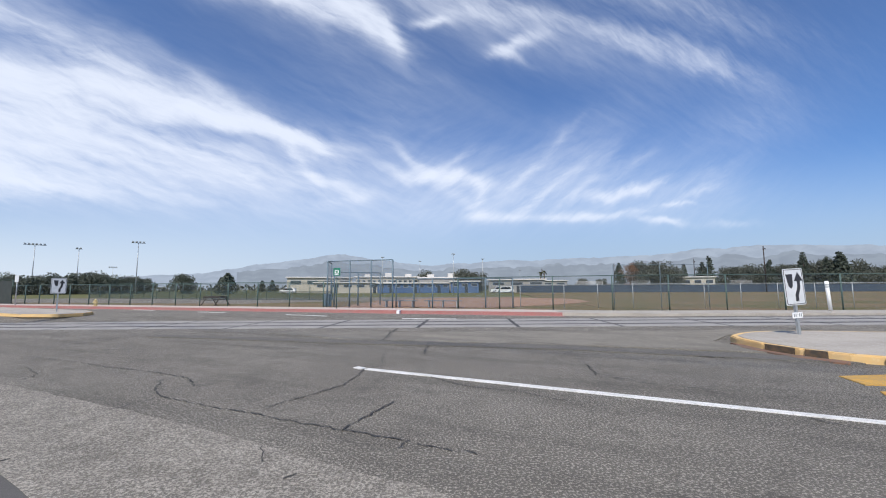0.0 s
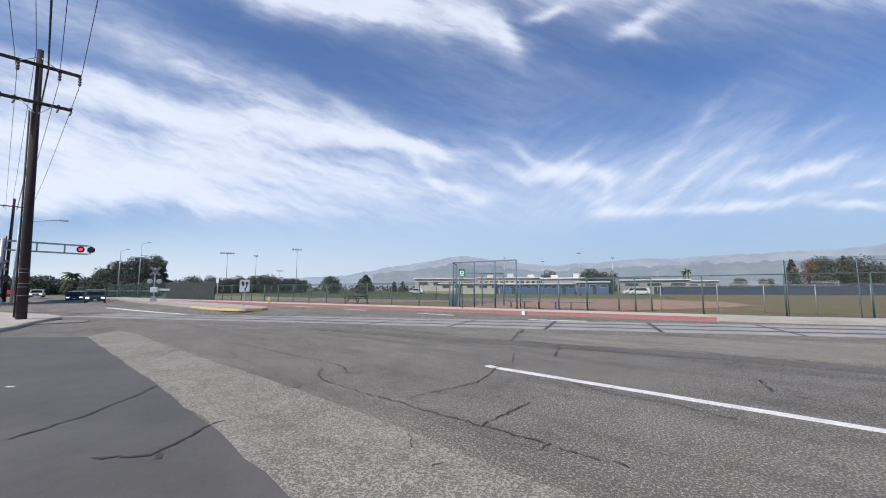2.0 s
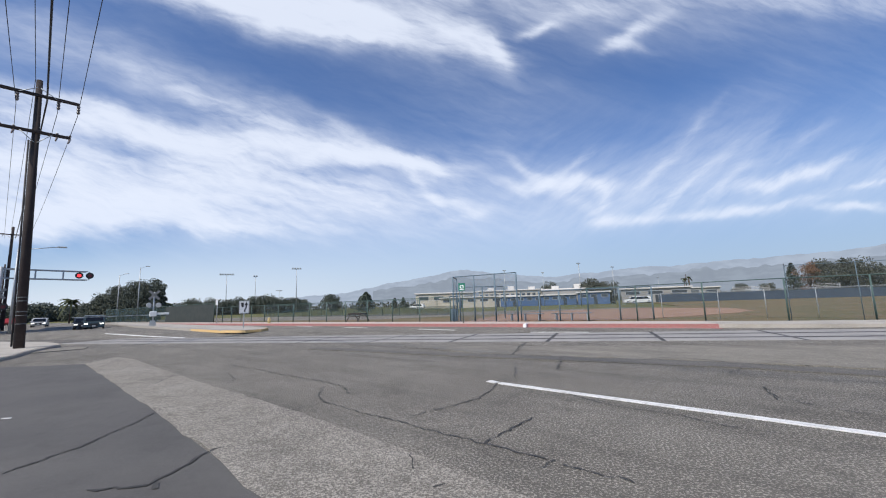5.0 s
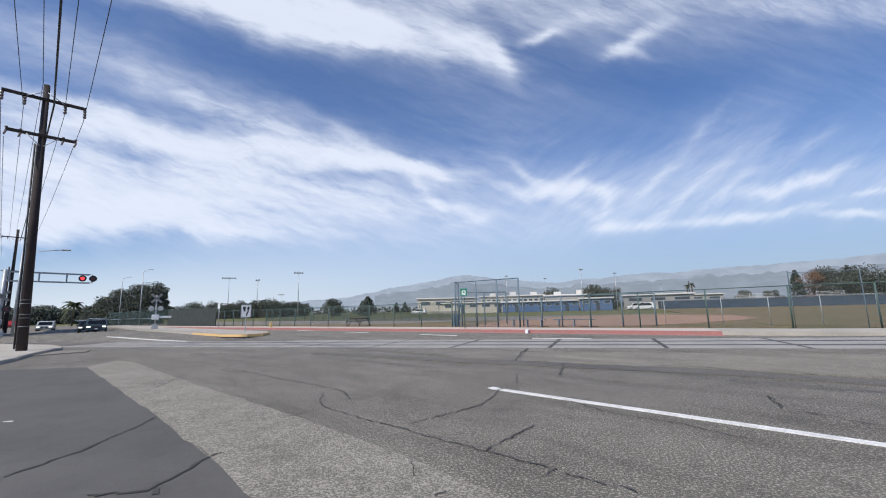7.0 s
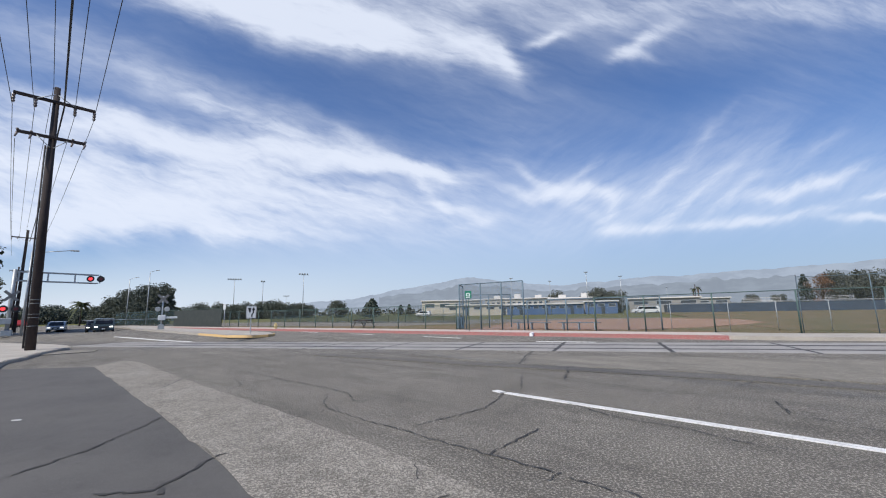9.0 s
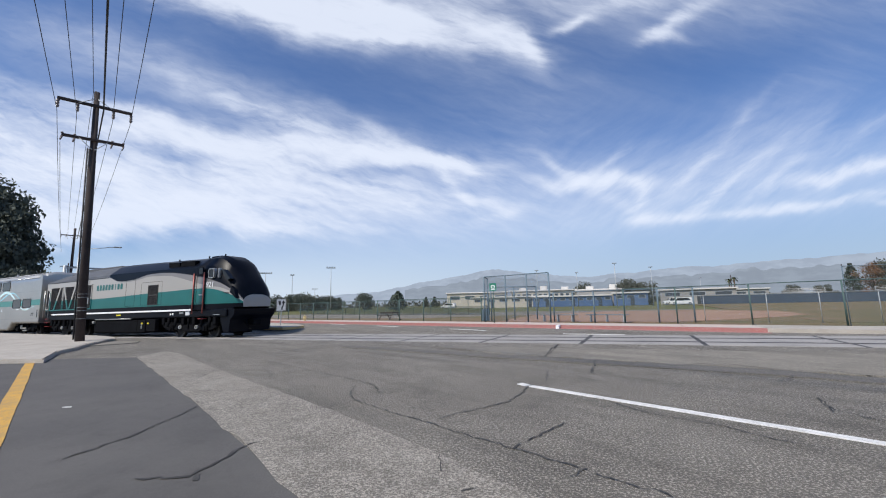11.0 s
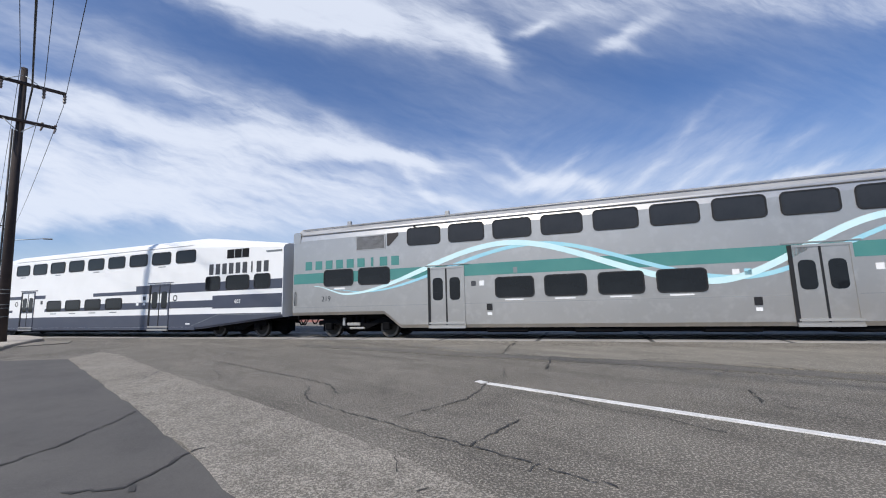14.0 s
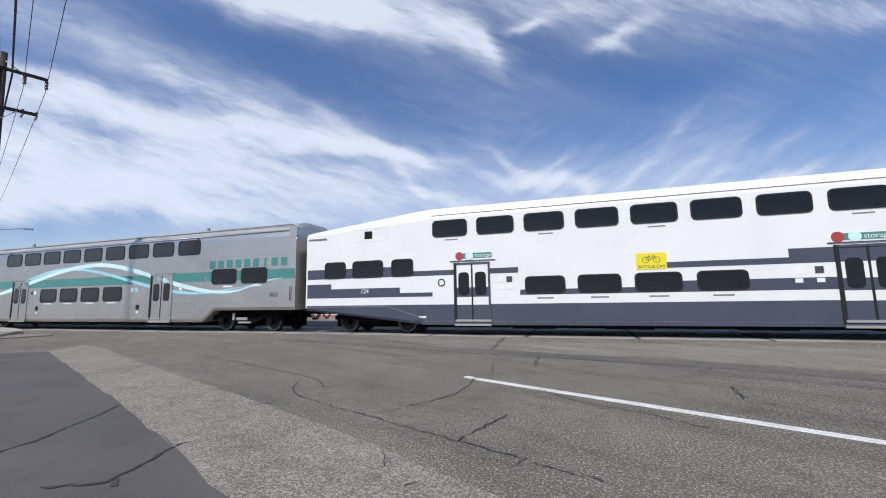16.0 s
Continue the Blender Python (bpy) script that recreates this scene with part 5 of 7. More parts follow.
# far pavement: kerb, red paint, walk
kerb = thing("kerb", "concrete kerb, part painted red, along the far road", "kerb", kind="structure")
walkway = []
xs = [32, 20, 12, 8, 4.75, -3, -10, -18, -26, -34, -42, -50, -62]
for a, b in zip(xs, xs[1:]):
    red = a <= 4.75
    ya, yb = far_kerb(a), far_kerb(b)
    part("kerb_stone", slab(bmesh.new(), [(a, ya), (b, yb), (b, yb + 0.16), (a, ya + 0.16)], 0.0, 0.2), RED_KERB if red else CONCRETE, kerb)
    if red:
        part("gutter", slab(bmesh.new(), [(a, ya - 0.45), (b, yb - 0.45), (b, yb), (a, ya)], 0.0, 0.056), RED_KERB, kerb, "faded red painted gutter")
    n = max(1, int(abs(a - b) / 2))
    for k in range(n):
        p, q = a + (b - a) * k / n, a + (b - a) * (k + 1) / n - 0.01 * (1 if b > a else -1)
        part("paving_slab", slab(bmesh.new(), [(p, far_kerb(p) + 0.165), (q, far_kerb(q) + 0.165), (q, far_kerb(q) + 2.5), (p, far_kerb(p) + 2.5)], 0.0, 0.195 + rnd.uniform(-0.004, 0.004)), PINK_WALK if red else CONCRETE, kerb)
part("kerb_mark", box(bmesh.new(), -3.35, -3.2, far_kerb(-3.3) - 0.5, far_kerb(-3.3) + 0.16, 0.0, 0.212), LETTER_WHITE, kerb)

# field beyond the fence
solid("verge", slab(bmesh.new(), [(60, 20.6), (8, 20.7), (-20, 29), (-62, 40.5), (-62, 44), (-20, 36), (8, 60), (60, 60)], -0.1, 0.06), DRY_GRASS, "sparse dry brownish grass of the sports field", "grass", kind="structure")
solid("verge", slab(bmesh.new(), [(9, 26), (30, 24), (150, 40), (150, 122), (15, 122)], -0.1, 0.075), DRY_GRASS, "sparse dry brownish grass of the sports field", "grass", kind="structure")
solid("infield", slab(bmesh.new(), wobbly([(-8.5, 27.6), (-3, 27.2), (2, 26.5), (7, 31), (12, 38), (13, 48), (7, 56), (-3, 54), (-9, 44)], 0.4, 2), -0.1, 0.09), INFIELD, "reddish brown clay baseball infield", "sports field", kind="structure")

# ---- painted lines ----


def line(x0, y0, x1, y1, w, mat, z, label, cat="road marking"):
    l = math.hypot(x1 - x0, y1 - y0)
    nx, ny = -(y1 - y0) / l * w / 2, (x1 - x0) / l * w / 2
    n = max(1, int(l / 0.5))
    low = [(x0 + (x1 - x0) * i / n - nx * rnd.uniform(0.9, 1.08), y0 + (y1 - y0) * i / n - ny * rnd.uniform(0.9, 1.08)) for i in range(n + 1)]
    high = [(x0 + (x1 - x0) * i / n + nx * rnd.uniform(0.9, 1.08), y0 + (y1 - y0) * i / n + ny * rnd.uniform(0.9, 1.08)) for i in range(n + 1)]
    bm = slab(bmesh.new(), low + high[::-1], z - 0.05, z)
    for v in bm.verts:
        v.co.z += road_z(v.co.x, v.co.y) - (0.05 if v.co.y > 15 else 0)
    return solid("road_line", bm, mat, label, cat, kind="structure")


line(-1.55, 6.78, 7.14, 3.00, 0.115, WHITE_LINE, 0.013, "solid white painted lane line")
line(-1.77, 6.93, -1.61, 6.81, 0.12, WHITE_LINE, 0.013, "worn white end of the lane line")
line(-8.9, 20.2, -6.5, 19.2, 0.12, WHITE_LINE, 0.062, "white painted lane dash")
line(-15.4, 22.9, -13.2, 22.0, 0.12, WHITE_LINE, 0.062, "white painted lane dash")
line(-21.5, 25.5, -19.4, 24.6, 0.12, WHITE_LINE, 0.062, "white painted lane dash")
line(-2.6, 17.9, -0.2, 17.5, 0.12, WHITE_LINE, 0.062, "white painted lane dash")
line(-33.2, 19.2, -23.1, 17.6, 0.13, WHITE_LINE, 0.062, "white painted stop line before the rails")
line(-7.6, 3.21, -7.5, 3.26, 0.025, WHITE_LINE, 0.013, "small white paint mark")
line(-17.8, 6.6, -5.0, 1.55, 0.2, YELLOW_LINE, 0.012, "yellow painted edge line")
ground_patch("road_marking", [(5.7, 6.4), (6.5, 6.52), (9.5, 6.0), (9.5, 5.3), (5.55, 5.85)], YELLOW_LINE, 0.012, "faded yellow painted median nose")
ground_patch("road_marking", [(5.4, 5.5), (8.0, 5.0), (8.0, 4.7), (5.2, 5.2)], YELLOW_LINE, 0.012, "faded yellow painted median stripe")


# ---- traffic islands, corner ----
def island(name, pts, mat_top, mat_edge, label, edge=0.16, h=0.15, base=0.0, scuffed=False):
    isl = thing(name, label, "traffic island", kind="structure")
    c = Vector((sum(p[0] for p in pts) / len(pts), sum(p[1] for p in pts) / len(pts)))
    inner = []
    for p in pts:
        d = Vector(p) - c
        inner.append(tuple(c + d * (1 - edge / d.length)))
    part("top", slab(bmesh.new(), inner, base, base + h + 0.005), mat_top, isl)
    n = len(pts)
    for i in range(n):
        j = (i + 1) % n
        m = mat_edge(pts[i], pts[j])
        bm = slab(bmesh.new(), [pts[i], pts[j], inner[j], inner[i]], base, base + h)
        bmesh.ops.bevel(bm, geom=[e for e in bm.edges if all(v.co.z > base + 0.1 for v in e.verts)], offset=0.025, segments=2, affect="EDGES")
        part("kerb_stone", bm, m, isl)
    return isl


nose = [(6.52 + 0.02, 9.9), (6.75, 10.45), (7.25, 10.95), (7.9, 11.35), (8.9, 11.6), (11.5, 11.2), (16, 9.6), (22, 7.4), (22, 3.2), (16, 4.6), (12.0, 5.6), (9.0, 6.55), (7.6, 7.05), (6.95, 7.55), (6.6, 8.2), (6.45, 9.0)]
isl_right = island("traffic_island", nose, CONCRETE, lambda a, b: YELLOW_KERB, "concrete median island with scuffed yellow kerb")
for x0, y0, x1, y1 in ((6.42, 8.85, 6.55, 8.25), (6.62, 8.1, 6.78, 7.8), (7.25, 7.24, 9.4, 6.38)):
    bm = slab(bmesh.new(), wobbly([(x0 - 0.014, y0 - 0.014), (x1 - 0.014, y1 - 0.02), (x1 + 0.03, y1 + 0.05), (x0 + 0.03, y0 + 0.03)], 0.01, 0.12), 0.03, 0.152)
    part("scuff", bm, SCUFF, isl_right)
ground_patch("road_patch", wobbly([(6.2, 8.9), (6.45, 10.0), (6.6, 9.2), (6.5, 8.3), (6.9, 7.5), (6.7, 7.3), (6.3, 8.0)], 0.05, 0.2), RUST_DIRT, 0.03, "rusty dirt swept against the kerb")
ksl = [(-19.4, 18.6), (-19.0, 19.4), (-19.6, 20.6), (-21.5, 22.2), (-43, 31), (-70, 43), (-72, 41), (-44, 28), (-33, 23.6), (-27, 21.0), (-21.5, 18.7)]
isl_left = island("traffic_island", ksl, CONCRETE, lambda a, b: YELLOW_KERB if max(a[0], b[0]) > -22.5 else CONCRETE, "long concrete island with yellow painted nose", base=0.05)
corner = [(-17.5, 7.1), (-18.5, 8.0), (-20.2, 9.15), (-21.5, 10.3), (-22.6, 11.3), (-24.2, 12.0), (-26.5, 12.5), (-45, 13.0), (-45, 2), (-30, -2), (-19, 4.2)]
corner_walk = island("pavement", [(-14.9, 5.75)] + corner[0:], CONCRETE, lambda a, b: CONCRETE, "pale concrete pavement corner with kerb", h=0.11)
tagged(corner_walk, category="pavement")
ground_patch("gutter_apron", [(-20.1, 9.1), (-21.4, 10.3), (-22.5, 11.3), (-21.0, 11.5), (-19.6, 10.6)], ASPHALT_PALE, 0.03, "concrete gutter apron at the corner")


# ---- signs and posts ----
def keep_right_sign(x, y, base, top, w, h, turn, label, lean=0.0):
    s = thing("road_sign", label, "road sign", pose(x, y, base, 0, lean, turn))
    part("post", box(bmesh.new(), -0.03, 0.03, -0.03, 0.03, 0, top - 0.1), GALV, s)
    part("plate", prism(bmesh.new(), rounded(-w / 2, w / 2, top - h, top, 0.04), -0.045, -0.035), SIGN_WHITE, s)
    part("border", ring(bmesh.new(), rounded(-w / 2 + 0.02, w / 2 - 0.02, top - h + 0.02, top - 0.02, 0.035), rounded(-w / 2 + 0.035, w / 2 - 0.035, top - h + 0.035, top - 0.035, 0.03), -0.048, -0.04), SIGN_BLACK, s)
    k, c = h / 0.8, top - h
    part("island_symbol", prism(bmesh.new(), [(-0.2 * k, c + 0.68 * k), (-0.02 * k, c + 0.68 * k), (-0.04 * k, c + 0.42 * k), (-0.09 * k, c + 0.36 * k), (-0.15 * k, c + 0.42 * k)], -0.05, -0.044), SIGN_BLACK, s)
    pts = [(0.0, 0.08), (0.08, 0.08), (0.08, 0.2), (0.15, 0.36), (0.16, 0.52), (0.24, 0.52), (0.12, 0.72), (0.01, 0.52), (0.085, 0.52), (0.075, 0.38), (0.0, 0.22)]
    part("arrow", prism(bmesh.new(), [(a * k, c + b * k) for a, b in pts], -0.05, -0.044), SIGN_BLACK, s)
    return s


ks = keep_right_sign(8.5, 10.56, 0.15, 1.66, 0.6, 0.92, 13, "white sign with black curved arrow on a leaning post", -3.5)
for dx in (-0.1, 0.06):
    part("tag", box(bmesh.new(), dx - 0.07, dx + 0.07, -0.05, -0.035, 0.42, 0.56), LETTER_WHITE, ks)
    for k in range(2):
        part("tag_bar", box(bmesh.new(), dx - 0.04 + 0.05 * k, dx - 0.015 + 0.05 * k, -0.054, -0.048, 0.45, 0.53), LETTER_GREY, ks)
keep_right_sign(-22.0, 20.9, 0.2, 1.82, 0.62, 0.84, 50, "white sign with black curved arrow on the island nose")
bol = thing("marker_post", "white plastic marker post beside the road", "marker post", pose(17.3, 19.7, 0.19, 0, -3, 0))
part("post", tube(bmesh.new(), (0, 0, 0), (0, 0, 1.42), 0.075, 0.075, 12), BOLLARD, bol)
for z in (1.12, 1.22):
    part("band", tube(bmesh.new(), (0, 0, z), (0, 0, z + 0.05), 0.078, n=12), LETTER_GREY, bol)
gs = thing("bus_stop_sign", "green bus stop sign on a slim post on the pavement", "sign", pose(-7.35, 23.4, 0.19))
part("post", tube(bmesh.new(), (0, 0, 0), (0, 0, 2.3), 0.03), GREEN_POST, gs)
part("plate", box(bmesh.new(), -0.21, 0.21, -0.05, -0.035, 1.95, 2.4), SIGN_GREEN, gs)
part("symbol", ring(bmesh.new(), rounded(-0.12, 0.12, 2.08, 2.28, 0.05), rounded(-0.07, 0.07, 2.12, 2.24, 0.03), -0.056, -0.05), LETTER_WHITE, gs)
part("symbol", box(bmesh.new(), -0.14, 0.14, -0.056, -0.05, 2.0, 2.04), LETTER_WHITE, gs)
hy = thing("fire_hydrant", "yellow fire hydrant on the pavement", "fire hydrant", pose(-26.8, 28.25, 0.19) @ Matrix.Scale(0.72, 4))
bm = tube(bmesh.new(), (0, 0, 0), (0, 0, 0.08), 0.2, n=12)
tube(bm, (0, 0, 0.08), (0, 0, 0.5), 0.14, n=12), tube(bm, (0, 0, 0.5), (0, 0, 0.56), 0.18, n=12), tube(bm, (0, 0, 0.56), (0, 0, 0.72), 0.15, 0.05, n=12)
part("barrel", bm, HYDRANT, hy)
for a, b in (((-0.24, 0, 0.4), (0.24, 0, 0.4)), ((0, -0.25, 0.36), (0, 0, 0.36))):
    part("nozzle", tube(bmesh.new(), a, b, 0.07), HYDRANT, hy)
ps = thing("parking_sign", "small white sign on a post beside the pavement", "sign", pose(-36.0, 30.8, 0.1))
part("post", tube(bmesh.new(), (0, 0, 0), (0, 0, 2.5), 0.035), GALV, ps)
part("plate", box(bmesh.new(), -0.16, 0.16, -0.06, -0.04, 1.95, 2.5), SIGN_WHITE, ps)


# ---- fences ----
def fence(name, pts, height, post_mat, mesh_mat, step, label, z=0.12, r=0.035, screen=None, mid=False):
    f = thing(name, label, "fence", kind="structure")
    for (xa, ya), (xb, yb) in zip(pts, pts[1:]):
        l = math.hypot(xb - xa, yb - ya)
        n = max(1, round(l / step))
        for i in range(n + 1):
            k = i / n
            if i == 0 and (xa, ya) != pts[0]:
                continue
            part("post", tube(bmesh.new(), (0, 0, -0.1), (0, 0, height), r, n=6), post_mat, f, "", pose(xa + (xb - xa) * k, ya + (yb - ya) * k, z))
        for zz in ((height,) + ((height * 0.5,) if mid else ())):
            part("rail", tube(bmesh.new(), (xa, ya, z + zz), (xb, yb, z + zz), r * 0.7, n=6), post_mat, f)
        bm = bmesh.new()
        vs = [bm.verts.new(p) for p in ((xa, ya, z), (xb, yb, z), (xb, yb, z + height), (xa, ya, z + height))]
        bm.faces.new(vs)
        part("mesh", bm, mesh_mat, f)
        if screen:
            dx, dy = (yb - ya) / l * 0.05, -(xb - xa) / l * 0.05
            bm = bmesh.new()
            bm.faces.new([bm.verts.new(p) for p in ((xa - dx, ya - dy, z), (xb - dx, yb - dy, z), (xb - dx, yb - dy, z + height * screen[1]), (xa - dx, ya - dy, z + height * screen[1]))])
            part("screen", bm, screen[0], f)
    return f


fence("fence", [(38, 22.6), (17.3, 22.3), (8.29, 22.4), (2.35, 24.7), (-0.2, 25.4)], 1.92, GREEN_POST, MESH_WIRE, 3.1, "tall green chain-link fence behind the pavement", 0.1, 0.035)
fence("fence", [(-9.4, 27.0), (-20.3, 30.3), (-35.0, 34.3), (-43.8, 37.1)], 1.75, GREEN_POST, MESH_WIRE, 2.6, "low green chain-link fence behind the pavement", 0.1, 0.04)
fence("fence", [(13.4, 22.35), (8.4, 22.45)], 2.5, BLUE_POST, MESH_WIRE, 2.5, "taller thin chain-link bays above the fence", 0.1, 0.018)
fence("fence", [(36, 24.8), (19, 25.0), (10.6, 25.3), (6.6, 26.1), (4.0, 27.4)], 1.5, GALV, MESH_WIRE, 2.05, "galvanised inner fence of the ball field", 0.08, 0.018)
fence("fence", [(3.4, 26.6), (-0.2, 26.2), (-1.9, 26.6), (-4.5, 27.6)], 1.9, BLUE_POST, MESH_DENSE, 1.45, "blue-grey chain-link fence beside the backstop", 0.1, 0.045)
bs = fence("backstop", [(-9.6, 29.2), (-9.15, 27.0), (-7.5, 26.65), (-5.95, 26.25), (-4.45, 25.9)], 3.15, BLUE_POST, MESH_DENSE, 1.6, "tall blue-grey chain-link baseball backstop", 0.1, 0.05, mid=False)
fence("backstop", [(-9.3, 29.0), (-6.4, 31.4)], 2.5, BLUE_POST, MESH_WIRE, 2.2, "inner panel of the blue-grey backstop", 0.1, 0.05)
part("pad", box(bmesh.new(), -9.5, -8.95, 27.3, 27.4, 0.15, 1.0, 0.03), BLUE_POST, bs)
fence("fence", [(-43.8, 37.1), (-59.3, 42.1)], 2.3, GREEN_POST, MESH_WIRE, 3.0, "fence with dark slatted screen beside the road", 0.1, 0.04, (SCREEN_GREY, 0.95))
fence("fence", [(-59.3, 42.1), (-89.9, 52.0)], 2.3, GREEN_POST, MESH_WIRE, 4.0, "tall fence with green windscreen", 0.1, 0.05, (SCREEN_GREEN, 0.95))
fence("fence", [(-15, 46.0), (-30, 50), (-60, 62)], 2.0, GREEN_POST, MESH_WIRE, 3.0, "fence with green windscreen across the field", 0.05, 0.04, (SCREEN_GREEN, 0.55))
fence("fence", [(150, 108), (60, 110), (16.5, 116)], 2.15, GALV, MESH_WIRE, 6.0, "outfield fence with dark blue windscreen", 0.05, 0.05, (SCREEN_BLUE, 0.92))
for k, (bx, by) in enumerate(((-4.2, 27.2), (-1.2, 26.6))):
    b = thing("bench", "low metal players' bench behind the fence", "bench", pose(bx, by, 0.1, 0, 0, -18), "benches")
    part("seat", box(bmesh.new(), -1.3, 1.3, -0.14, 0.14, 0.42, 0.46, 0.01), BLUE_POST, b)
    for xx in (-1.0, 0.0, 1.0):
        part("leg", box(bmesh.new(), xx - 0.03, xx + 0.03, -0.12, 0.12, 0, 0.42), GALV, b)
pt = thing("picnic_table", "dark picnic table on the grass", "table", pose(-20.3, 32.3, 0.06, 0, 0, -15))
part("tabletop", box(bmesh.new(), -0.9, 0.9, -0.4, 0.4, 0.62, 0.75, 0.01), POLE_WOOD, pt)
for s in (-1, 1):
    part("seat", box(bmesh.new(), -0.9, 0.9, s * 0.7 - 0.12, s * 0.7 + 0.12, 0.42, 0.46, 0.01), POLE_WOOD, pt)
    for xx in (-0.7, 0.7):
        part("leg", tube(bmesh.new(), (xx, s * 0.75, 0), (xx, s * 0.2, 0.72), 0.035, n=6), POLE_WOOD, pt)


# ---- utility poles and wires ----
LINE_WAY = Vector((-0.928, 0.373, 0)).normalized()
ACROSS = Vector((0.373, 0.928, 0)).normalized()


def utility_pole(x, y, h, r, label, arms, base=0.1, lean=0.0):
    p = thing("utility_pole", label, "utility pole", pose(x, y, base) @ Matrix.Rotation(radians(-lean), 4, (-0.915, 0.40, 0)), "utility poles")
    part("pole", tube(bmesh.new(), (0, 0, -0.2), (0, 0, h - base), r, r * 0.62, 14), POLE_WOOD, p)
    for z, half, lower in arms:
        a, b = -ACROSS * half, ACROSS * half
        m = Matrix.Rotation(math.atan2(ACROSS.y, ACROSS.x), 4, "Z")
        arm = part("crossarm", box(bmesh.new(), -half, half, -0.2, -0.07, z - 0.06, z + 0.06, 0.01), POLE_WOOD, p, "", m)
        for s in (-1, 1):
            part("brace", tube(bmesh.new(), (s * half * 0.45, -0.2, z - 0.04), (s * 0.05, -0.2, z - (0.5 if lower else -0.32)), 0.018, n=6), GALV, arm)
        for f in ((-0.98, -0.48, 0.48, 0.98) if not lower else (-0.98, -0.6, 0.6, 0.98)):
            bm = bmesh.new()
            if lower:
                tube(bm, (f * half, -0.14, z + 0.06), (f * half, -0.14, z + 0.12), 0.05), tube(bm, (f * half, -0.14, z - 0.06), (f * half - 0.05, -0.3, z - 0.3), 0.05, 0.03)
            else:
                for k in range(3):
                    tube(bm, (f * half, -0.14, z - 0.1 - k * 0.13), (f * half, -0.14, z - 0.2 - k * 0.13), 0.07, 0.045)
            part("insulator", bm, PORCELAIN, arm)
    return p


up = utility_pole(-22.4, 9.8, 11.9, 0.18, "tall dark wooden utility pole with two crossarms on the pavement", [(11.05, 1.35, False), (9.35, 1.12, True)], 0.1, 1.3)
for k, z in enumerate((1.0, 1.35, 1.5, 1.95, 2.1)):
    part("band", tube(bmesh.new(), (0, 0, z), (0, 0, z + 0.02), 0.182, n=14), LETTER_GREY, up)
bm = bmesh.new()
for dx, dy in ((-0.2, -0.15), (-0.26, -0.05)):
    tube(bm, (dx, dy, 0.1), (dx * 0.8, dy, 9.0), 0.035, n=6)
part("riser_cable", bm, WIRE, up)
utility_pole(-66.5, 27.4, 12.6, 0.2, "distant wooden utility pole with one crossarm", [(11.5, 1.3, True)])
utility_pole(-112, 45.6, 12.4, 0.2, "distant wooden utility pole with one crossarm", [(11.5, 1.3, True)])


def wire(a, b, sag, r=0.012):
    """One sagging cable, swept as a single tube."""
    bm = bmesh.new()
    a, b = Vector(a), Vector(b)
    n, k = 16, 5
    q = (b - a).to_track_quat("Z", "Y")
    rows = []
    for i in range(n + 1):
        c = a.lerp(b, i / n) - Vector((0, 0, sag * 4 * (i / n) * (1 - i / n)))
        rows.append([bm.verts.new(c + q @ Vector((r * math.cos(j * math.tau / k), r * math.sin(j * math.tau / k), 0))) for j in range(k)])
    for ra, rb in zip(rows, rows[1:]):
        for j in range(k):
            bm.faces.new((ra[j], ra[(j + 1) % k], rb[(j + 1) % k], rb[j])).smooth = True
    bm.faces.new(rows[0][::-1]), bm.faces.new(rows[-1])
    return bm


P0, P1 = Vector((-22.4, 9.8, 0)), Vector((-66.5, 27.4, 0))
LEFT = Vector((-0.40, -0.915, 0))
P0 = P0 + LEFT * 0.25
P2 = P0 - LINE_WAY * 46 + LEFT * 2.2
for off, z0, z1, r in ((-1.32, 10.6, 11.1, 0.012), (-0.65, 10.6, 11.1, 0.011), (0.65, 10.6, 11.1, 0.012), (1.32, 10.6, 11.1, 0.012), (-0.15, 11.9, 12.2, 0.012), (0.28, 11.0, 11.2, 0.035), (-1.1, 9.1, 9.3, 0.011)):
    solid("power_line", wire(P0 + ACROSS * off + Vector((0, 0, z0)), P1 + ACROSS * off + Vector((0, 0, z1)), 0.5, r), WIRE, "thin black overhead wire between the utility poles", "power line", "overhead wires")
    if z0 > 9.5:
        solid("power_line", wire(P0 + ACROSS * off + Vector((0, 0, z0)), P2 + ACROSS * off + Vector((0, 0, z1)), 0.5, r), WIRE, "thin black overhead wire between the utility poles", "power line", "overhead wires")


# ---- level crossing gear ----
SIGN_BACK = material("bare_sign_back", (0.20, 0.205, 0.21), 0.6, 0.2, second=(0.16, 0.165, 0.17), scale=5)


def crossbuck(parent, z, y=-0.12, mat=SIGN_BACK):
    for a in (45, -45):
        part("crossbuck_board", box(bmesh.new(), -0.6, 0.6, -0.012, 0.012, -0.11, 0.11), mat, parent, "", pose(0, y, z, 0, a, 0))


def lamp_pair(parent, z, y, left_lit, at=None):
    for s, lit in ((-1, left_lit), (1, False)):
        bg = part("lamp_backing", tube(bmesh.new(), (s * 0.38, y, z), (s * 0.38, y - 0.02, z), 0.3, n=18), BLACK, parent, "", at)
        part("lamp", tube(bmesh.new(), (s * 0.38, y - 0.02, z), (s * 0.38, y - 0.06, z), 0.15, n=16), RED_LIGHT if lit else RED_LENS, bg, "lit red flashing lamp" if lit else "")
        part("hood", tube(bmesh.new(), (s * 0.38, y - 0.03, z + 0.15), (s * 0.38, y - 0.2, z + 0.13), 0.05, 0.03), BLACK, bg)


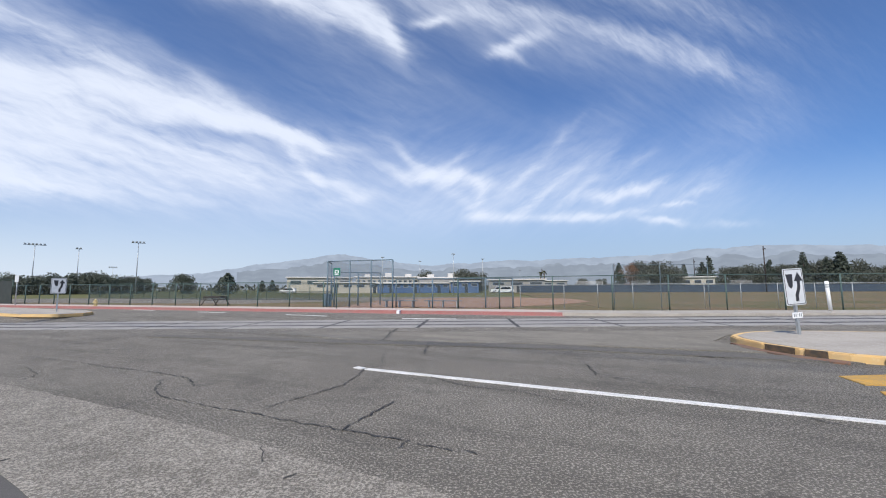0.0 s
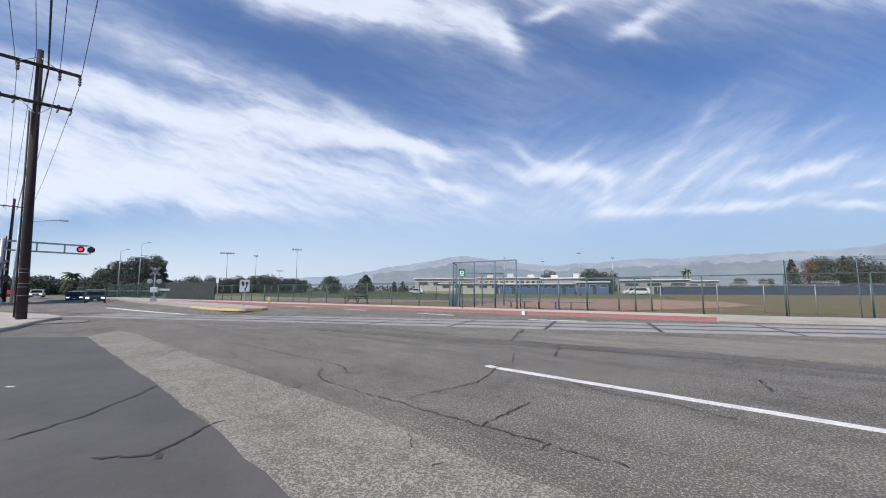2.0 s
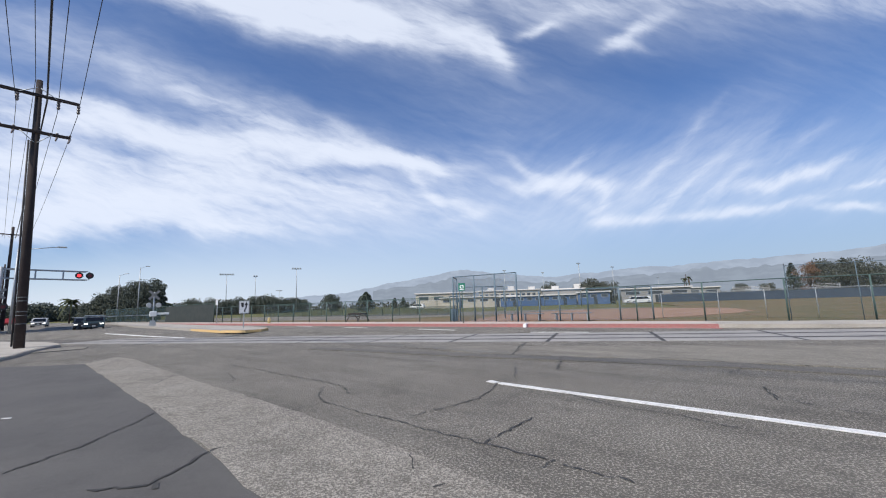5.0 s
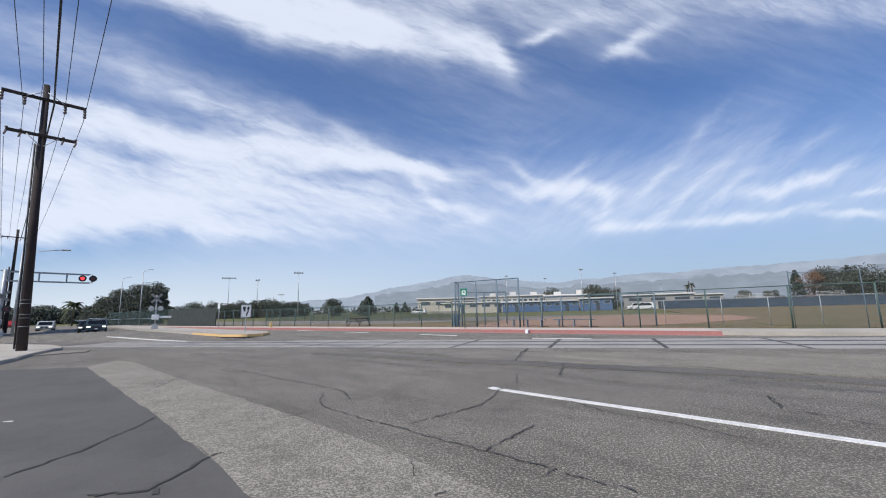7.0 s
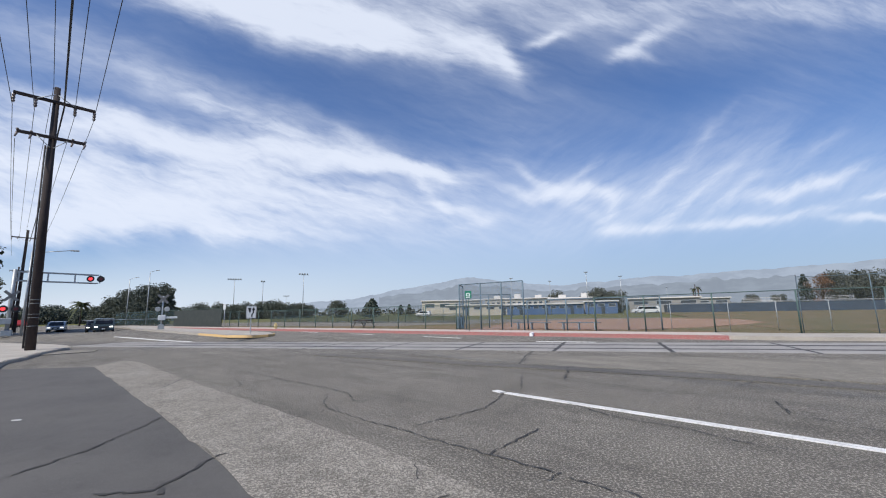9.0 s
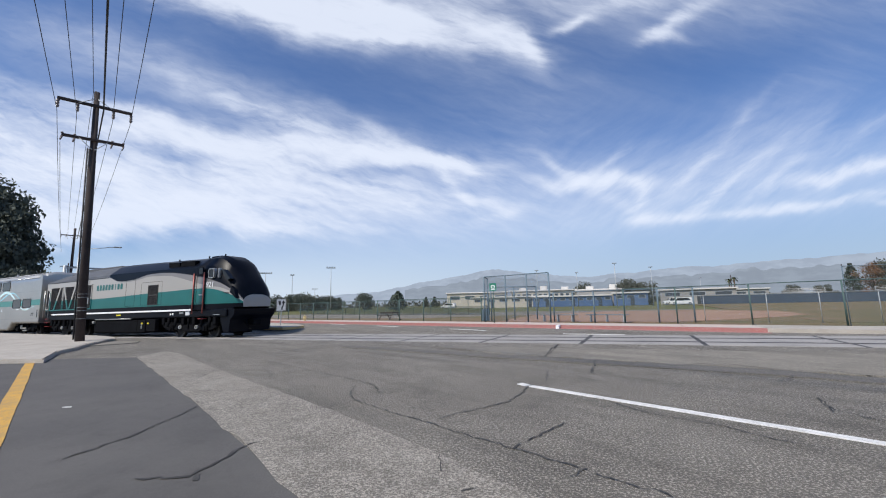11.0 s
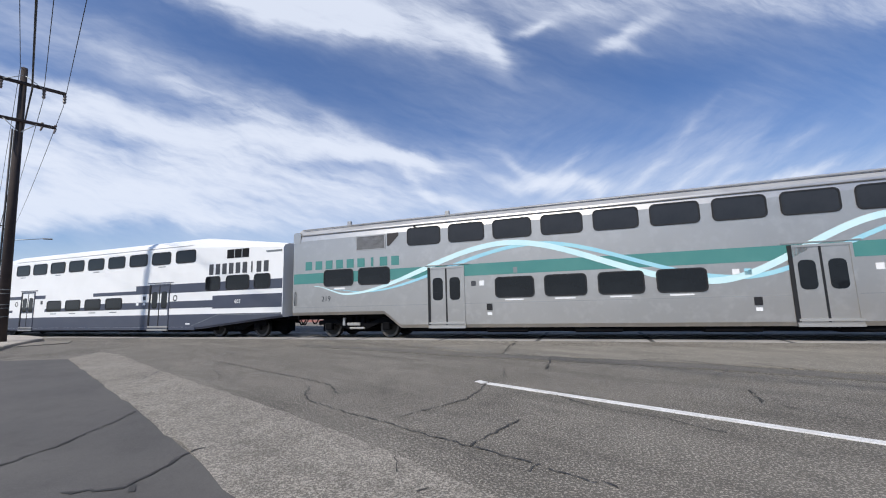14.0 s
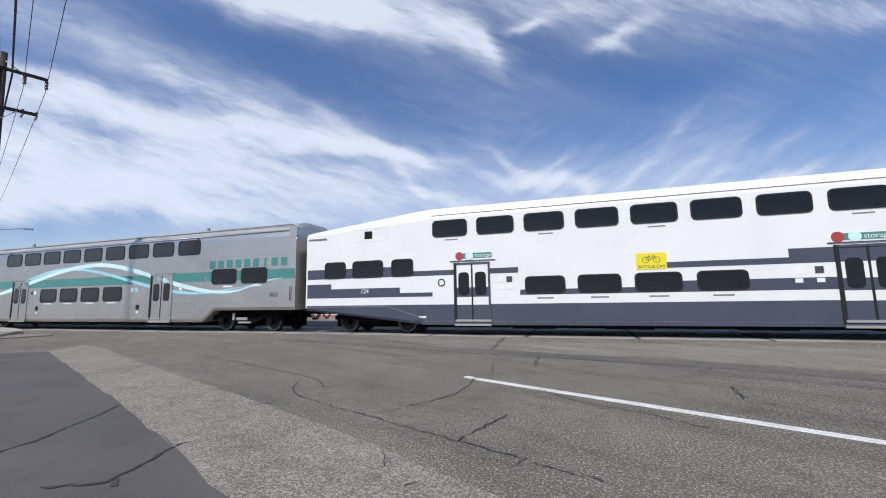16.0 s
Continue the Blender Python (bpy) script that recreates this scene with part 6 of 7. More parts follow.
gx, gy = -47.0, 18.9
gan = thing("crossing_signal", "grey cantilever railway crossing signal with red flashing lamps", "crossing signal", pose(gx, gy, 0.05, 0, 0, 65))
part("mast", tube(bmesh.new(), (0, 0, 0), (0, 0, 5.7), 0.15, 0.13, 12), GALV, gan)
part("base", box(bmesh.new(), -0.35, 0.35, -0.35, 0.35, 0, 0.5, 0.05), GALV, gan)
crossbuck(gan, 3.4, -0.25)
lamp_pair(gan, 2.3, -0.2, True)
part("gate_box", box(bmesh.new(), -0.9, 0.2, -0.4, 0.1, 1.0, 1.5, 0.04), GALV, gan)
# the arm reaches over the road
AL = 5.7
arm_at = Matrix.Rotation(radians(11), 4, "Z")
for z in (4.75, 5.55):
    part("arm_beam", box(bmesh.new(), 0, AL, -0.06, 0.06, z - 0.05, z + 0.05, 0.01), GALV, gan, "", arm_at)
    part("arm_beam", box(bmesh.new(), 0, AL, 0.5, 0.6, z - 0.05, z + 0.05, 0.01), GALV, gan, "", arm_at)
for k in range(4):
    part("arm_strut", box(bmesh.new(), 0.2 + k * 1.86, 0.3 + k * 1.86, -0.05, 0.05, 4.75, 5.55), GALV, gan, "", arm_at)
lamp_pair(gan, 5.15, -0.2, True, arm_at @ pose(AL - 0.2, 0, 0, 0, 0, -14))
xb = thing("crossing_gate", "railway crossing mast with crossbuck, lamps and lowered gate arm", "crossing gate", pose(-40.7, 27.6, 0.2, 0, 0, 55))
part("mast", tube(bmesh.new(), (0, 0, 0), (0, 0, 3.3), 0.07, n=10), GALV, xb)
part("base", prism(bmesh.new(), [(-0.3, 0), (0.3, 0), (0.2, 0.5), (-0.2, 0.5)], -0.25, 0.25), GALV, xb)
crossbuck(xb, 3.0)
for s in (-1, 1):
    lb = part("lamp_housing", tube(bmesh.new(), (s * 0.38, 0.02, 2.0), (s * 0.38, -0.14, 2.0), 0.24, 0.2, 14), GALV, xb)
part("lamp_bar", box(bmesh.new(), -0.4, 0.4, -0.04, 0.04, 1.97, 2.03), GALV, xb)
part("gate_box", box(bmesh.new(), -0.3, 0.3, -0.5, -0.1, 0.9, 1.4, 0.04), SIGN_WHITE, xb)
for k in range(9):
    part("arm_piece", box(bmesh.new(), -0.3 - 0.62 * (k + 1), -0.3 - 0.62 * k, -0.33, -0.28, 1.02, 1.08), SIGN_BACK if k % 2 else GALV, xb)
part("counterweight", box(bmesh.new(), 0.3, 1.3, -0.36, -0.26, 1.05, 1.25, 0.03), SIGN_WHITE, xb)


def street_light(x, y, h, reach, turn, label, mat=GALV, base=0.05):
    s = thing("street_lamp", label, "street lamp", pose(x, y, base, 0, 0, turn), "street lamps")
    part("pole", tube(bmesh.new(), (0, 0, 0), (0, 0, h), 0.1, 0.06, 8), mat, s)
    if reach:
        part("arm", tube(bmesh.new(), (0, 0, h - 0.1), (reach, 0, h + 0.25), 0.035, n=6), mat, s)
        part("head", box(bmesh.new(), reach - 0.1, reach + 0.55, -0.13, 0.13, h + 0.18, h + 0.3, 0.04), mat, s)
    else:
        part("head", box(bmesh.new(), -0.4, 0.4, -0.2, 0.2, h - 0.05, h + 0.15, 0.04), mat, s)
    return s


street_light(-46.4, 19.6, 7.3, 2.6, 50, "grey street lamp with curved arm beside the crossing")


def by_sight(az, r):
    return r * math.sin(radians(az)), r * math.cos(radians(az))


for az, el, h in ((-11.3, 4.44, 9), (-6.0, 3.89, 9), (-1.2, 4.9, 9), (3.0, 4.15, 9), (8.2, 2.5, 8), (-59.1, 4.39, 9), (-57.3, 5.27, 10)):
    x, y = by_sight(az, (h - 1.35) / math.tan(radians(el)))
    street_light(x, y, h, 1.2 if az < -50 else 0, 20, "slim grey lamp post beyond the field", GALV, 0.0)
for az, el, h, n in ((-48.5, 4.61, 18, 6), (-45.2, 4.4, 17, 2), (-42.3, 2.5, 14, 4), (-40.2, 5.4, 18, 4)):
    x, y = by_sight(az, (h - 1.35) / math.tan(radians(el)))
    fl = thing("floodlight_mast", "tall grey sports floodlight mast", "floodlight", pose(x, y, 0, 0, 0, -az), "floodlight masts")
    part("mast", tube(bmesh.new(), (0, 0, 0), (0, 0, h), 0.2, 0.1, 8), GALV, fl)
    part("bar", box(bmesh.new(), -n * 0.5, n * 0.5, -0.08, 0.08, h - 0.25, h - 0.1), GALV, fl)
    for k in range(n):
        part("floodlight", box(bmesh.new(), -n * 0.5 + 1.0 * k + 0.1, -n * 0.5 + 1.0 * k + 0.75, -0.4, 0.2, h - 0.1, h + 0.45, 0.1), GALV, fl)
for az, el, h in ((20.5, 3.2, 11), (36.2, 4.6, 12), (29.5, 3.4, 11), (47.0, 2.8, 11), (25.3, 2.9, 10), (11.2, 2.7, 10)):
    x, y = by_sight(az, (h - 1.35) / math.tan(radians(el)))
    utility_pole(x, y, h, 0.17, "far wooden utility pole behind the field", [(h - 0.8, 1.1, True)], 0.0)


# ---- trees ----
def leaf_cloud(bm, centre, rad, n, size, rg, squash=1.0):
    """Many small tilted leaf blades about a centre, thinner towards the rim."""
    for _ in range(n):
        while True:
            p = Vector((rg.uniform(-1, 1), rg.uniform(-1, 1), rg.uniform(-1, 1)))
            if 0.25 < p.length < 1:
                break
        p = Vector((p.x * rad, p.y * rad, p.z * rad * squash)) + Vector(centre)
        s = size * rg.uniform(0.6, 1.4)
        q = Euler((rg.uniform(0, 6.3), rg.uniform(0, 6.3), rg.uniform(0, 6.3))).to_matrix()
        bm.faces.new([bm.verts.new(p + q @ Vector(v)) for v in ((-s, 0, 0), (0, -s * 0.6, s * 0.12), (s, 0, 0), (0, s * 0.6, -s * 0.12))])


def broad_tree(x, y, h, r, leaf, seed, label, blobs=26, per=60, low=0.25, cat="tree", base=0.0):
    rg = random.Random(seed)
    t = thing("tree", label, cat, pose(x, y, base), "trees")
    bm = tube(bmesh.new(), (0, 0, -0.1), (0, 0, h * 0.45), h * 0.03, h * 0.018, 8)
    lb = bmesh.new()
    for k in range(blobs):
        a, z = rg.uniform(0, math.tau), h * (low + (0.93 - low) * rg.random())
        reach = r * math.sqrt(max(0.12, 1 - ((z / h - 0.5) / 0.52) ** 2)) * rg.uniform(0.3, 0.85)
        c = (reach * math.cos(a), reach * math.sin(a), z)
        if k % 4 == 0:
            tube(bm, (0, 0, h * 0.3), c, h * 0.012, h * 0.004, 5)
        leaf_cloud(lb, c, r * rg.uniform(0.28, 0.45), int(per * 1.7), max(0.13, r * 0.04), rg, 0.8)
    part("trunk", bm, BARK, t)
    part("crown", mesh_of("crown", lb, leaf, False), leaf, t)
    return t


def conifer(x, y, h, r, seed, label, leaf=LEAF_CONIFER, tiers=16):
    rg = random.Random(seed)
    t = thing("tree", label, "tree", pose(x, y, 0), "trees")
    part("trunk", tube(bmesh.new(), (0, 0, -0.1), (0, 0, h * 0.97), h * 0.02, h * 0.004, 7), BARK, t)
    lb = bmesh.new()
    for k in range(tiers):
        z = h * (0.12 + 0.86 * k / tiers)
        rr = r * (1 - k / tiers) ** 0.8 + 0.2
        for j in range(5):
            a = rg.uniform(0, math.tau)
            leaf_cloud(lb, (rr * 0.6 * math.cos(a), rr * 0.6 * math.sin(a), z), rr * 0.5, 22, max(0.15, r * 0.1), rg, 0.6)
    part("crown", mesh_of("crown", lb, leaf, False), leaf, t)
    return t


def palm(x, y, h, spread, seed, label):
    rg = random.Random(seed)
    t = thing("palm_tree", label, "palm tree", pose(x, y, 0), "palms")
    part("trunk", tube(bmesh.new(), (0, 0, -0.1), (0, 0, h), h * 0.035, h * 0.025, 8), BARK, t)
    lb = bmesh.new()
    for k in range(34):
        a, up = rg.uniform(0, math.tau), rg.uniform(-0.6, 1.1)
        prev = None
        for i in range(6):
            k2 = i / 5
            d = spread * k2
            p = Vector((d * math.cos(a), d * math.sin(a), h + spread * (up * k2 - 0.9 * k2 * k2)))
            w = spread * 0.11 * (1 - 0.8 * k2) + 0.02
            n = Vector((-math.sin(a) * w, math.cos(a) * w, -w * 0.5))
            cur = (lb.verts.new(p - n), lb.verts.new(p + n))
            if prev:
                lb.faces.new((prev[0], prev[1], cur[1], cur[0]))
            prev = cur
    part("fronds", mesh_of("fronds", lb, LEAF_PALM, False), LEAF_PALM, t)
    return t


broad_tree(-71.6, 19.9, 18.0, 6.3, LEAF_DARK, 3, "tall dark dense tree beside the railway", 120, 170, 0.04)
broad_tree(-58.5, 20.5, 6.5, 2.4, LEAF_DARK, 31, "dark bushy tree below the tall tree", 30, 90, 0.1)
for i, (az, el, r, rad) in enumerate(((-62.0, 0.9, 160, 5), (-66, 1.0, 170, 7), (-64.8, 0.9, 180, 7), (-60.8, 1.7, 112, 3), (-59.7, 2.4, 110, 3.4), (-58.6, 3.1, 108, 3.6), (-57.4, 3.5, 106, 3.8), (-56.3, 3.95, 105, 3.2), (-55.7, 3.8, 104, 2.0), (-55.3, 2.6, 106, 1.6))):
    x, y = by_sight(az, r)
    broad_tree(x, y, 1.35 + r * math.tan(radians(el)), rad, LEAF_DARK, 40 + i, "dark green broad tree behind the screen fence", 55, 100, 0.05)
TREES_WEST = [(-52.3, 1.4, 170, 5), (-50.9, 1.2, 190, 6), (-49.6, 1.55, 180, 5), (-47.8, 1.3, 185, 7), (-46.3, 1.2, 190, 7), (-44.6, 1.75, 185, 7), (-43.4, 1.75, 180, 6), (-42.2, 1.55, 185, 5), (-40.5, 1.4, 190, 5), (-39.4, 1.2, 195, 4), (-35.7, 1.65, 160, 4.5)]
TREES_EAST = [                                      (-5.0, 2.6, 150, 4.2), (-5.9, 2.1, 155, 3), (0.6, 2.6, 140, 5.2), (2.2, 2.2, 142, 4), (-0.8, 2.1, 143, 4), (24.0, 3.2, 120, 6.2), (26.0, 3.1, 122, 6), (27.3, 2.5, 124, 4), (34.2, 2.3, 150, 6), (35.2, 2.4, 152, 6), (32.8, 2.3, 150, 5), (30.2, 2.4, 150, 4), (37.6, 2.2, 160, 6), (38.8, 2.6, 160, 6), (40.2, 2.4, 160, 7), (41.4, 2.7, 155, 6), (43.0, 2.5, 155, 6), (44.5, 2.0, 160, 6), (46.5, 1.9, 165, 7), (16.5, 1.2, 180, 4), (19, 1.1, 180, 4)]
for i, (az, el, r, rad) in enumerate(TREES_WEST + TREES_EAST):
    r *= 1.25 if az > 15 else 1.0
    x, y = by_sight(az, r)
    broad_tree(x, y, 1.35 + r * math.tan(radians(el)), rad, LEAF_DARK if az < -30 else LEAF_OLIVE, 80 + i, "rounded dark green tree far behind the field", 40, 90, 0.04)
x, y = by_sight(22.4, 146)
broad_tree(x, y, 9.6, 3.4, LEAF_BROWN, 200, "tree with browning reddish leaves", 30, 50, 0.15)
for i, (az, el, r, rad) in enumerate(((-31.0, 2.15, 130, 3.2), (-31.6, 1.6, 132, 2.2), (-25.8, 1.25, 200, 2), (-27, 1.2, 200, 2), (21.1, 3.4, 118, 2.4), (31.0, 3.95, 140, 2.8), (30.3, 3.2, 142, 2.6), (28.4, 3.0, 140, 2.2), (36.6, 3.2, 150, 2.8), (39.4, 3.9, 150, 2.8), (42.2, 3.7, 150, 4.4), (41.2, 3.3, 150, 2.4), (25.1, 3.6, 121, 1.8))):
    r *= 1.25 if az > 15 else 1.0
    x, y = by_sight(az, r)
    conifer(x, y, 1.35 + r * math.tan(radians(el)), rad, 300 + i, "dark pointed conifer far behind the field")
for i, (az, el, r, sp) in enumerate(((-62.9, 1.75, 118, 2.3), (-54.2, 1.2, 140, 1.8), (-47.2, 1.3, 200, 2.0), (11.0, 2.2, 240, 1.6), (11.5, 2.4, 240, 1.6))):
    x, y = by_sight(az, r)
    palm(x, y, 1.35 + r * math.tan(radians(el)) - sp * 0.25, sp, 400 + i, "palm tree with drooping fronds")

# ---- school buildings ----
WALL_CREAM = material("cream_stucco", (0.50, 0.46, 0.38), 0.9, second=(0.44, 0.41, 0.34), scale=0.3)
WALL_GREY = material("grey_stucco", (0.30, 0.29, 0.27), 0.9, second=(0.26, 0.25, 0.235), scale=0.3)
WALL_BLUE = material("blue_painted_wall", (0.06, 0.11, 0.22), 0.8, second=(0.075, 0.125, 0.23), scale=0.3)
ROOF_WHITE = material("white_roof_edge", (0.6, 0.58, 0.55), 0.8, second=(0.55, 0.53, 0.5), scale=0.5)
WINDOW_DARK = material("dark_window", (0.05, 0.06, 0.07), 0.2)


def block(az0, az1, r, top, wall, label, eave=0.5, windows=0, units=0, deep=14):
    """A long low school wing that faces the field."""
    (xa, ya), (xb, yb) = by_sight(az0, r), by_sight(az1, r)
    l = math.hypot(xb - xa, yb - ya)
    b = thing("school_building", label, "building", pose(xa, ya, 0, 0, 0, math.degrees(math.atan2(yb - ya, xb - xa))), "school buildings")
    part("wall", box(bmesh.new(), 0, l, 0, deep, 0, top - 0.4), wall, b)
    part("roof", box(bmesh.new(), -eave, l + eave, -eave, deep + eave, top - 0.4, top, 0.05), ROOF_WHITE, b)
    for k in range(windows):
        x0 = l * (k + 0.2) / windows
        w = part("window", box(bmesh.new(), x0, x0 + l / windows * 0.65, -0.06, 0.02, top * 0.52, top * 0.78), GALV, b)
        part("pane", box(bmesh.new(), x0 + 0.1, x0 + l / windows * 0.65 - 0.1, -0.09, -0.05, top * 0.55, top * 0.75), WINDOW_DARK, w)
    for k in range(max(1, windows // 3)):
        x0 = l * (k + 0.5) / max(1, windows // 3)
        part("door", box(bmesh.new(), x0, x0 + 1.0, -0.08, 0.02, 0, 2.1), WINDOW_DARK, b)
    for k in range(units):
        x0 = l * (k + 0.4) / units
        part("roof_unit", box(bmesh.new(), x0, x0 + 2.4, 3, 5, top, top + 1.0 + 0.4 * (k % 2), 0.08), ROOF_WHITE, b)
    return b


block(-24.0, -15.5, 150, 5.7, WALL_CREAM, "cream stucco school wing with flat roof", windows=4)
block(-20.5, -10.0, 132, 3.6, WALL_CREAM, "low cream school wing with white eaves", windows=6)
block(-15.0, -6.3, 150, 5.9, WALL_CREAM, "cream school wing with clerestory windows", windows=12, units=3)
block(-6.2, -0.2, 138, 5.3, WALL_GREY, "grey school hall with flat roof", units=2)
block(-1.6, 2.4, 122, 3.7, WALL_BLUE, "low blue-painted school wing", windows=3)
block(-12.0, -1.8, 126, 3.3, WALL_BLUE, "low blue-painted school wing with covered walk", windows=9)
block(3.8, 11.6, 130, 4.3, WALL_GREY, "grey school wing with white roof", windows=3)
block(11.0, 14.5, 170, 4.6, WALL_GREY, "far grey shed with white roof", windows=2)
block(28.0, 31.5, 160, 5.0, WALL_CREAM, "far pale building behind the trees", windows=3)
for i, (az, r) in enumerate(((16.8, 126), (18.0, 128), (23.6, 130), (34.0, 142))):
    x, y = by_sight(az, r)
    bl = thing("bleachers", "white metal bleachers beyond the outfield fence", "bleachers", pose(x, y, 0, 0, 0, -az), "bleachers")
    for k in range(4):
        part("plank", box(bmesh.new(), -2.5, 2.5, k * 0.6, k * 0.6 + 0.3, 2.2 + k * 0.35, 2.26 + k * 0.35), BARRIER, bl)
    for s in (-2.3, 0, 2.3):
        part("frame", prism(bmesh.new(), [(s - 0.04, 0), (s + 0.04, 0), (s + 0.04, 3.4), (s - 0.04, 3.4)], 0, 1.9), GALV, bl)

# ---- hills ----
HILL_EL = [(-80, 1.0), (-60, 1.0), (-45, 1.2), (-34, 2.0), (-28, 3.2), (-24.7, 3.6), (-21, 4.3), (-17.4, 4.85), (-14.5, 4.5), (-12.7, 4.2), (-8, 3.6), (-4.7, 3.3), (0, 3.6), (5, 3.9), (10, 3.9), (14.3, 4.0), (20, 4.1), (24.8, 4.1), (29, 4.5), (33.6, 4.7), (38.5, 4.6), (45.4, 3.9), (60, 3.6), (80, 3.2)]


def hill_material(name, dark, haze_glow, k):
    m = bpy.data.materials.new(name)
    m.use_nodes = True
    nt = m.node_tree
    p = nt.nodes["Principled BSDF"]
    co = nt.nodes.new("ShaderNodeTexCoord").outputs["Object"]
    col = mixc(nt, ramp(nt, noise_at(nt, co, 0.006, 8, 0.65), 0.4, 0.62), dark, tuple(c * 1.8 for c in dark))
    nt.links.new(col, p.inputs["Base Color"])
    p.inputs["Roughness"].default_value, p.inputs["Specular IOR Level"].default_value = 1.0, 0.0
    # distance haze is put in as a faint glow of the slopes
    p.inputs["Emission Color"].default_value, p.inputs["Emission Strength"].default_value = (*haze_glow, 1), k
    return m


def hill_range(r, lift, seed, mat, a0, a1, label, rough):
    bm = bmesh.new()
    rows = [[], [], []]
    n = int((a1 - a0) * 4)
    for i in range(n + 1):
        az = a0 + (a1 - a0) * i / n
        el = HILL_EL[-1][1]
        for (pa, pe), (qa, qe) in zip(HILL_EL, HILL_EL[1:]):
            if pa <= az <= qa:
                el = pe + (qe - pe) * (az - pa) / (qa - pa)
        el = el * lift + rough * noise.noise((az * 0.35 + seed, seed, 0)) + rough * 0.5 * noise.noise((az * 1.3, seed, 3))
        for j, (k, rr) in enumerate(((0, r - 700), (0.55, r - 300), (1.0, r))):
            x, y = by_sight(az, rr)
            wob = 1 + 0.12 * noise.noise((az * 0.9, seed + j, 9)) if j == 1 else 1
            rows[j].append(bm.verts.new((x, y, -5 + (rr * math.tan(radians(max(0.2, el))) + 5) * k * wob)))
    for a, b in zip(rows, rows[1:]):
        for i in range(n):
            bm.faces.new((a[i], a[i + 1], b[i + 1], b[i])).smooth = True
    return solid("hills", bm, mat, label, "hills", kind="structure")


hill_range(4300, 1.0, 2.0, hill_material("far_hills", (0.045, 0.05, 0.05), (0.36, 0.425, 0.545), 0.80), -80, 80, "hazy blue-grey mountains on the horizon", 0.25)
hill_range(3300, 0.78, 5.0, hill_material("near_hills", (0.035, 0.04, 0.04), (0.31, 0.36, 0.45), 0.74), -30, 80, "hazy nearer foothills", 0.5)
# far woods that close the plain
rg = random.Random(5)
lb = bmesh.new()
for k in range(420):
    az = -78 + 156 * k / 420
    x, y = by_sight(az, 420 + rg.uniform(-40, 60))
    leaf_cloud(lb, (x, y, 2.0), rg.uniform(3, 6), 14, 1.5, rg, 0.7)
tagged(new("far_woods", mesh_of("far_woods", lb, LEAF_OLIVE, False)), "low belt of distant trees and roofs", "trees", kind="stuff")


# ---- road vehicles ----
def vehicle(label, paint, l, w, h, suv, lit, at):
    v = thing("car", label, "car", at, "waiting cars")
    z0, zb = 0.28, h * 0.56
    half = [(-l / 2, z0 + 0.1), (-l / 2 + 0.05, zb * 0.9), (-l / 2 + 0.9, zb), (-l / 2 + 1.6, h - 0.06), (l / 2 - (0.5 if suv else 1.2), h), (l / 2 - (0.1 if suv else 0.4), zb), (l / 2, zb * 0.8), (l / 2, z0 + 0.1), (l / 2 - 0.3, z0), (-l / 2 + 0.3, z0)]
    bm = bmesh.new()
    prism(bm, half, -w / 2, w / 2)
    bmesh.ops.bevel(bm, geom=[e for e in bm.edges], offset=0.06, segments=2, affect="EDGES")
    part("body", bm, paint, v)
    # windscreen faces -x, the way it drives
    bm = bmesh.new()
    a, b = Vector((-l / 2 + 0.93, 0, zb + 0.06)), Vector((-l / 2 + 1.56, 0, h - 0.14))
    n = Vector((-0.03, 0, 0.03))
    bm.faces.new([bm.verts.new(p) for p in (a + n + Vector((0, -w * 0.42, 0)), a + n + Vector((0, w * 0.42, 0)), b + n + Vector((0, w * 0.38, 0)), b + n + Vector((0, -w * 0.38, 0)))])
    part("windscreen", bm, GLASS, v)
    for s in (-1, 1):
        part("side_glass", prism(bmesh.new(), [(-l / 2 + 1.1, zb + 0.04), (-l / 2 + 1.65, h - 0.16), (l / 2 - 1.2, h - 0.14), (l / 2 - 0.6, zb + 0.04)], s * w / 2 - 0.01, s * w / 2 + 0.01), GLASS, v)
        part("headlight", box(bmesh.new(), -l / 2 - 0.02, -l / 2 + 0.08, s * w * 0.36 - 0.17, s * w * 0.36 + 0.17, zb * 0.68, zb * 0.84, 0.02), HEADLIGHT if lit else SIGN_WHITE, v, "lit headlight" if lit else "")
        part("mirror", box(bmesh.new(), -l / 2 + 1.2, -l / 2 + 1.35, s * (w / 2 + 0.1) - 0.09, s * (w / 2 + 0.1) + 0.09, zb + 0.02, zb + 0.16, 0.02), paint, v)
        for x in (-l / 2 + 0.85, l / 2 - 0.85):
            wh = part("wheel", tube(bmesh.new(), (x, s * (w / 2 - 0.2), 0.33), (x, s * (w / 2 + 0.01), 0.33), 0.33, n=18), BLACK, v)
            part("rim", tube(bmesh.new(), (x, s * (w / 2 + 0.0), 0.33), (x, s * (w / 2 + 0.02), 0.33), 0.2, n=12), GALV, wh)
    part("grille", box(bmesh.new(), -l / 2 - 0.015, -l / 2 + 0.05, -w * 0.2, w * 0.2, zb * 0.5, zb * 0.8), BLACK, v)
    part("plate", box(bmesh.new(), -l / 2 - 0.03, -l / 2, -0.15, 0.15, 0.42, 0.54), SIGN_WHITE, v)
    return v


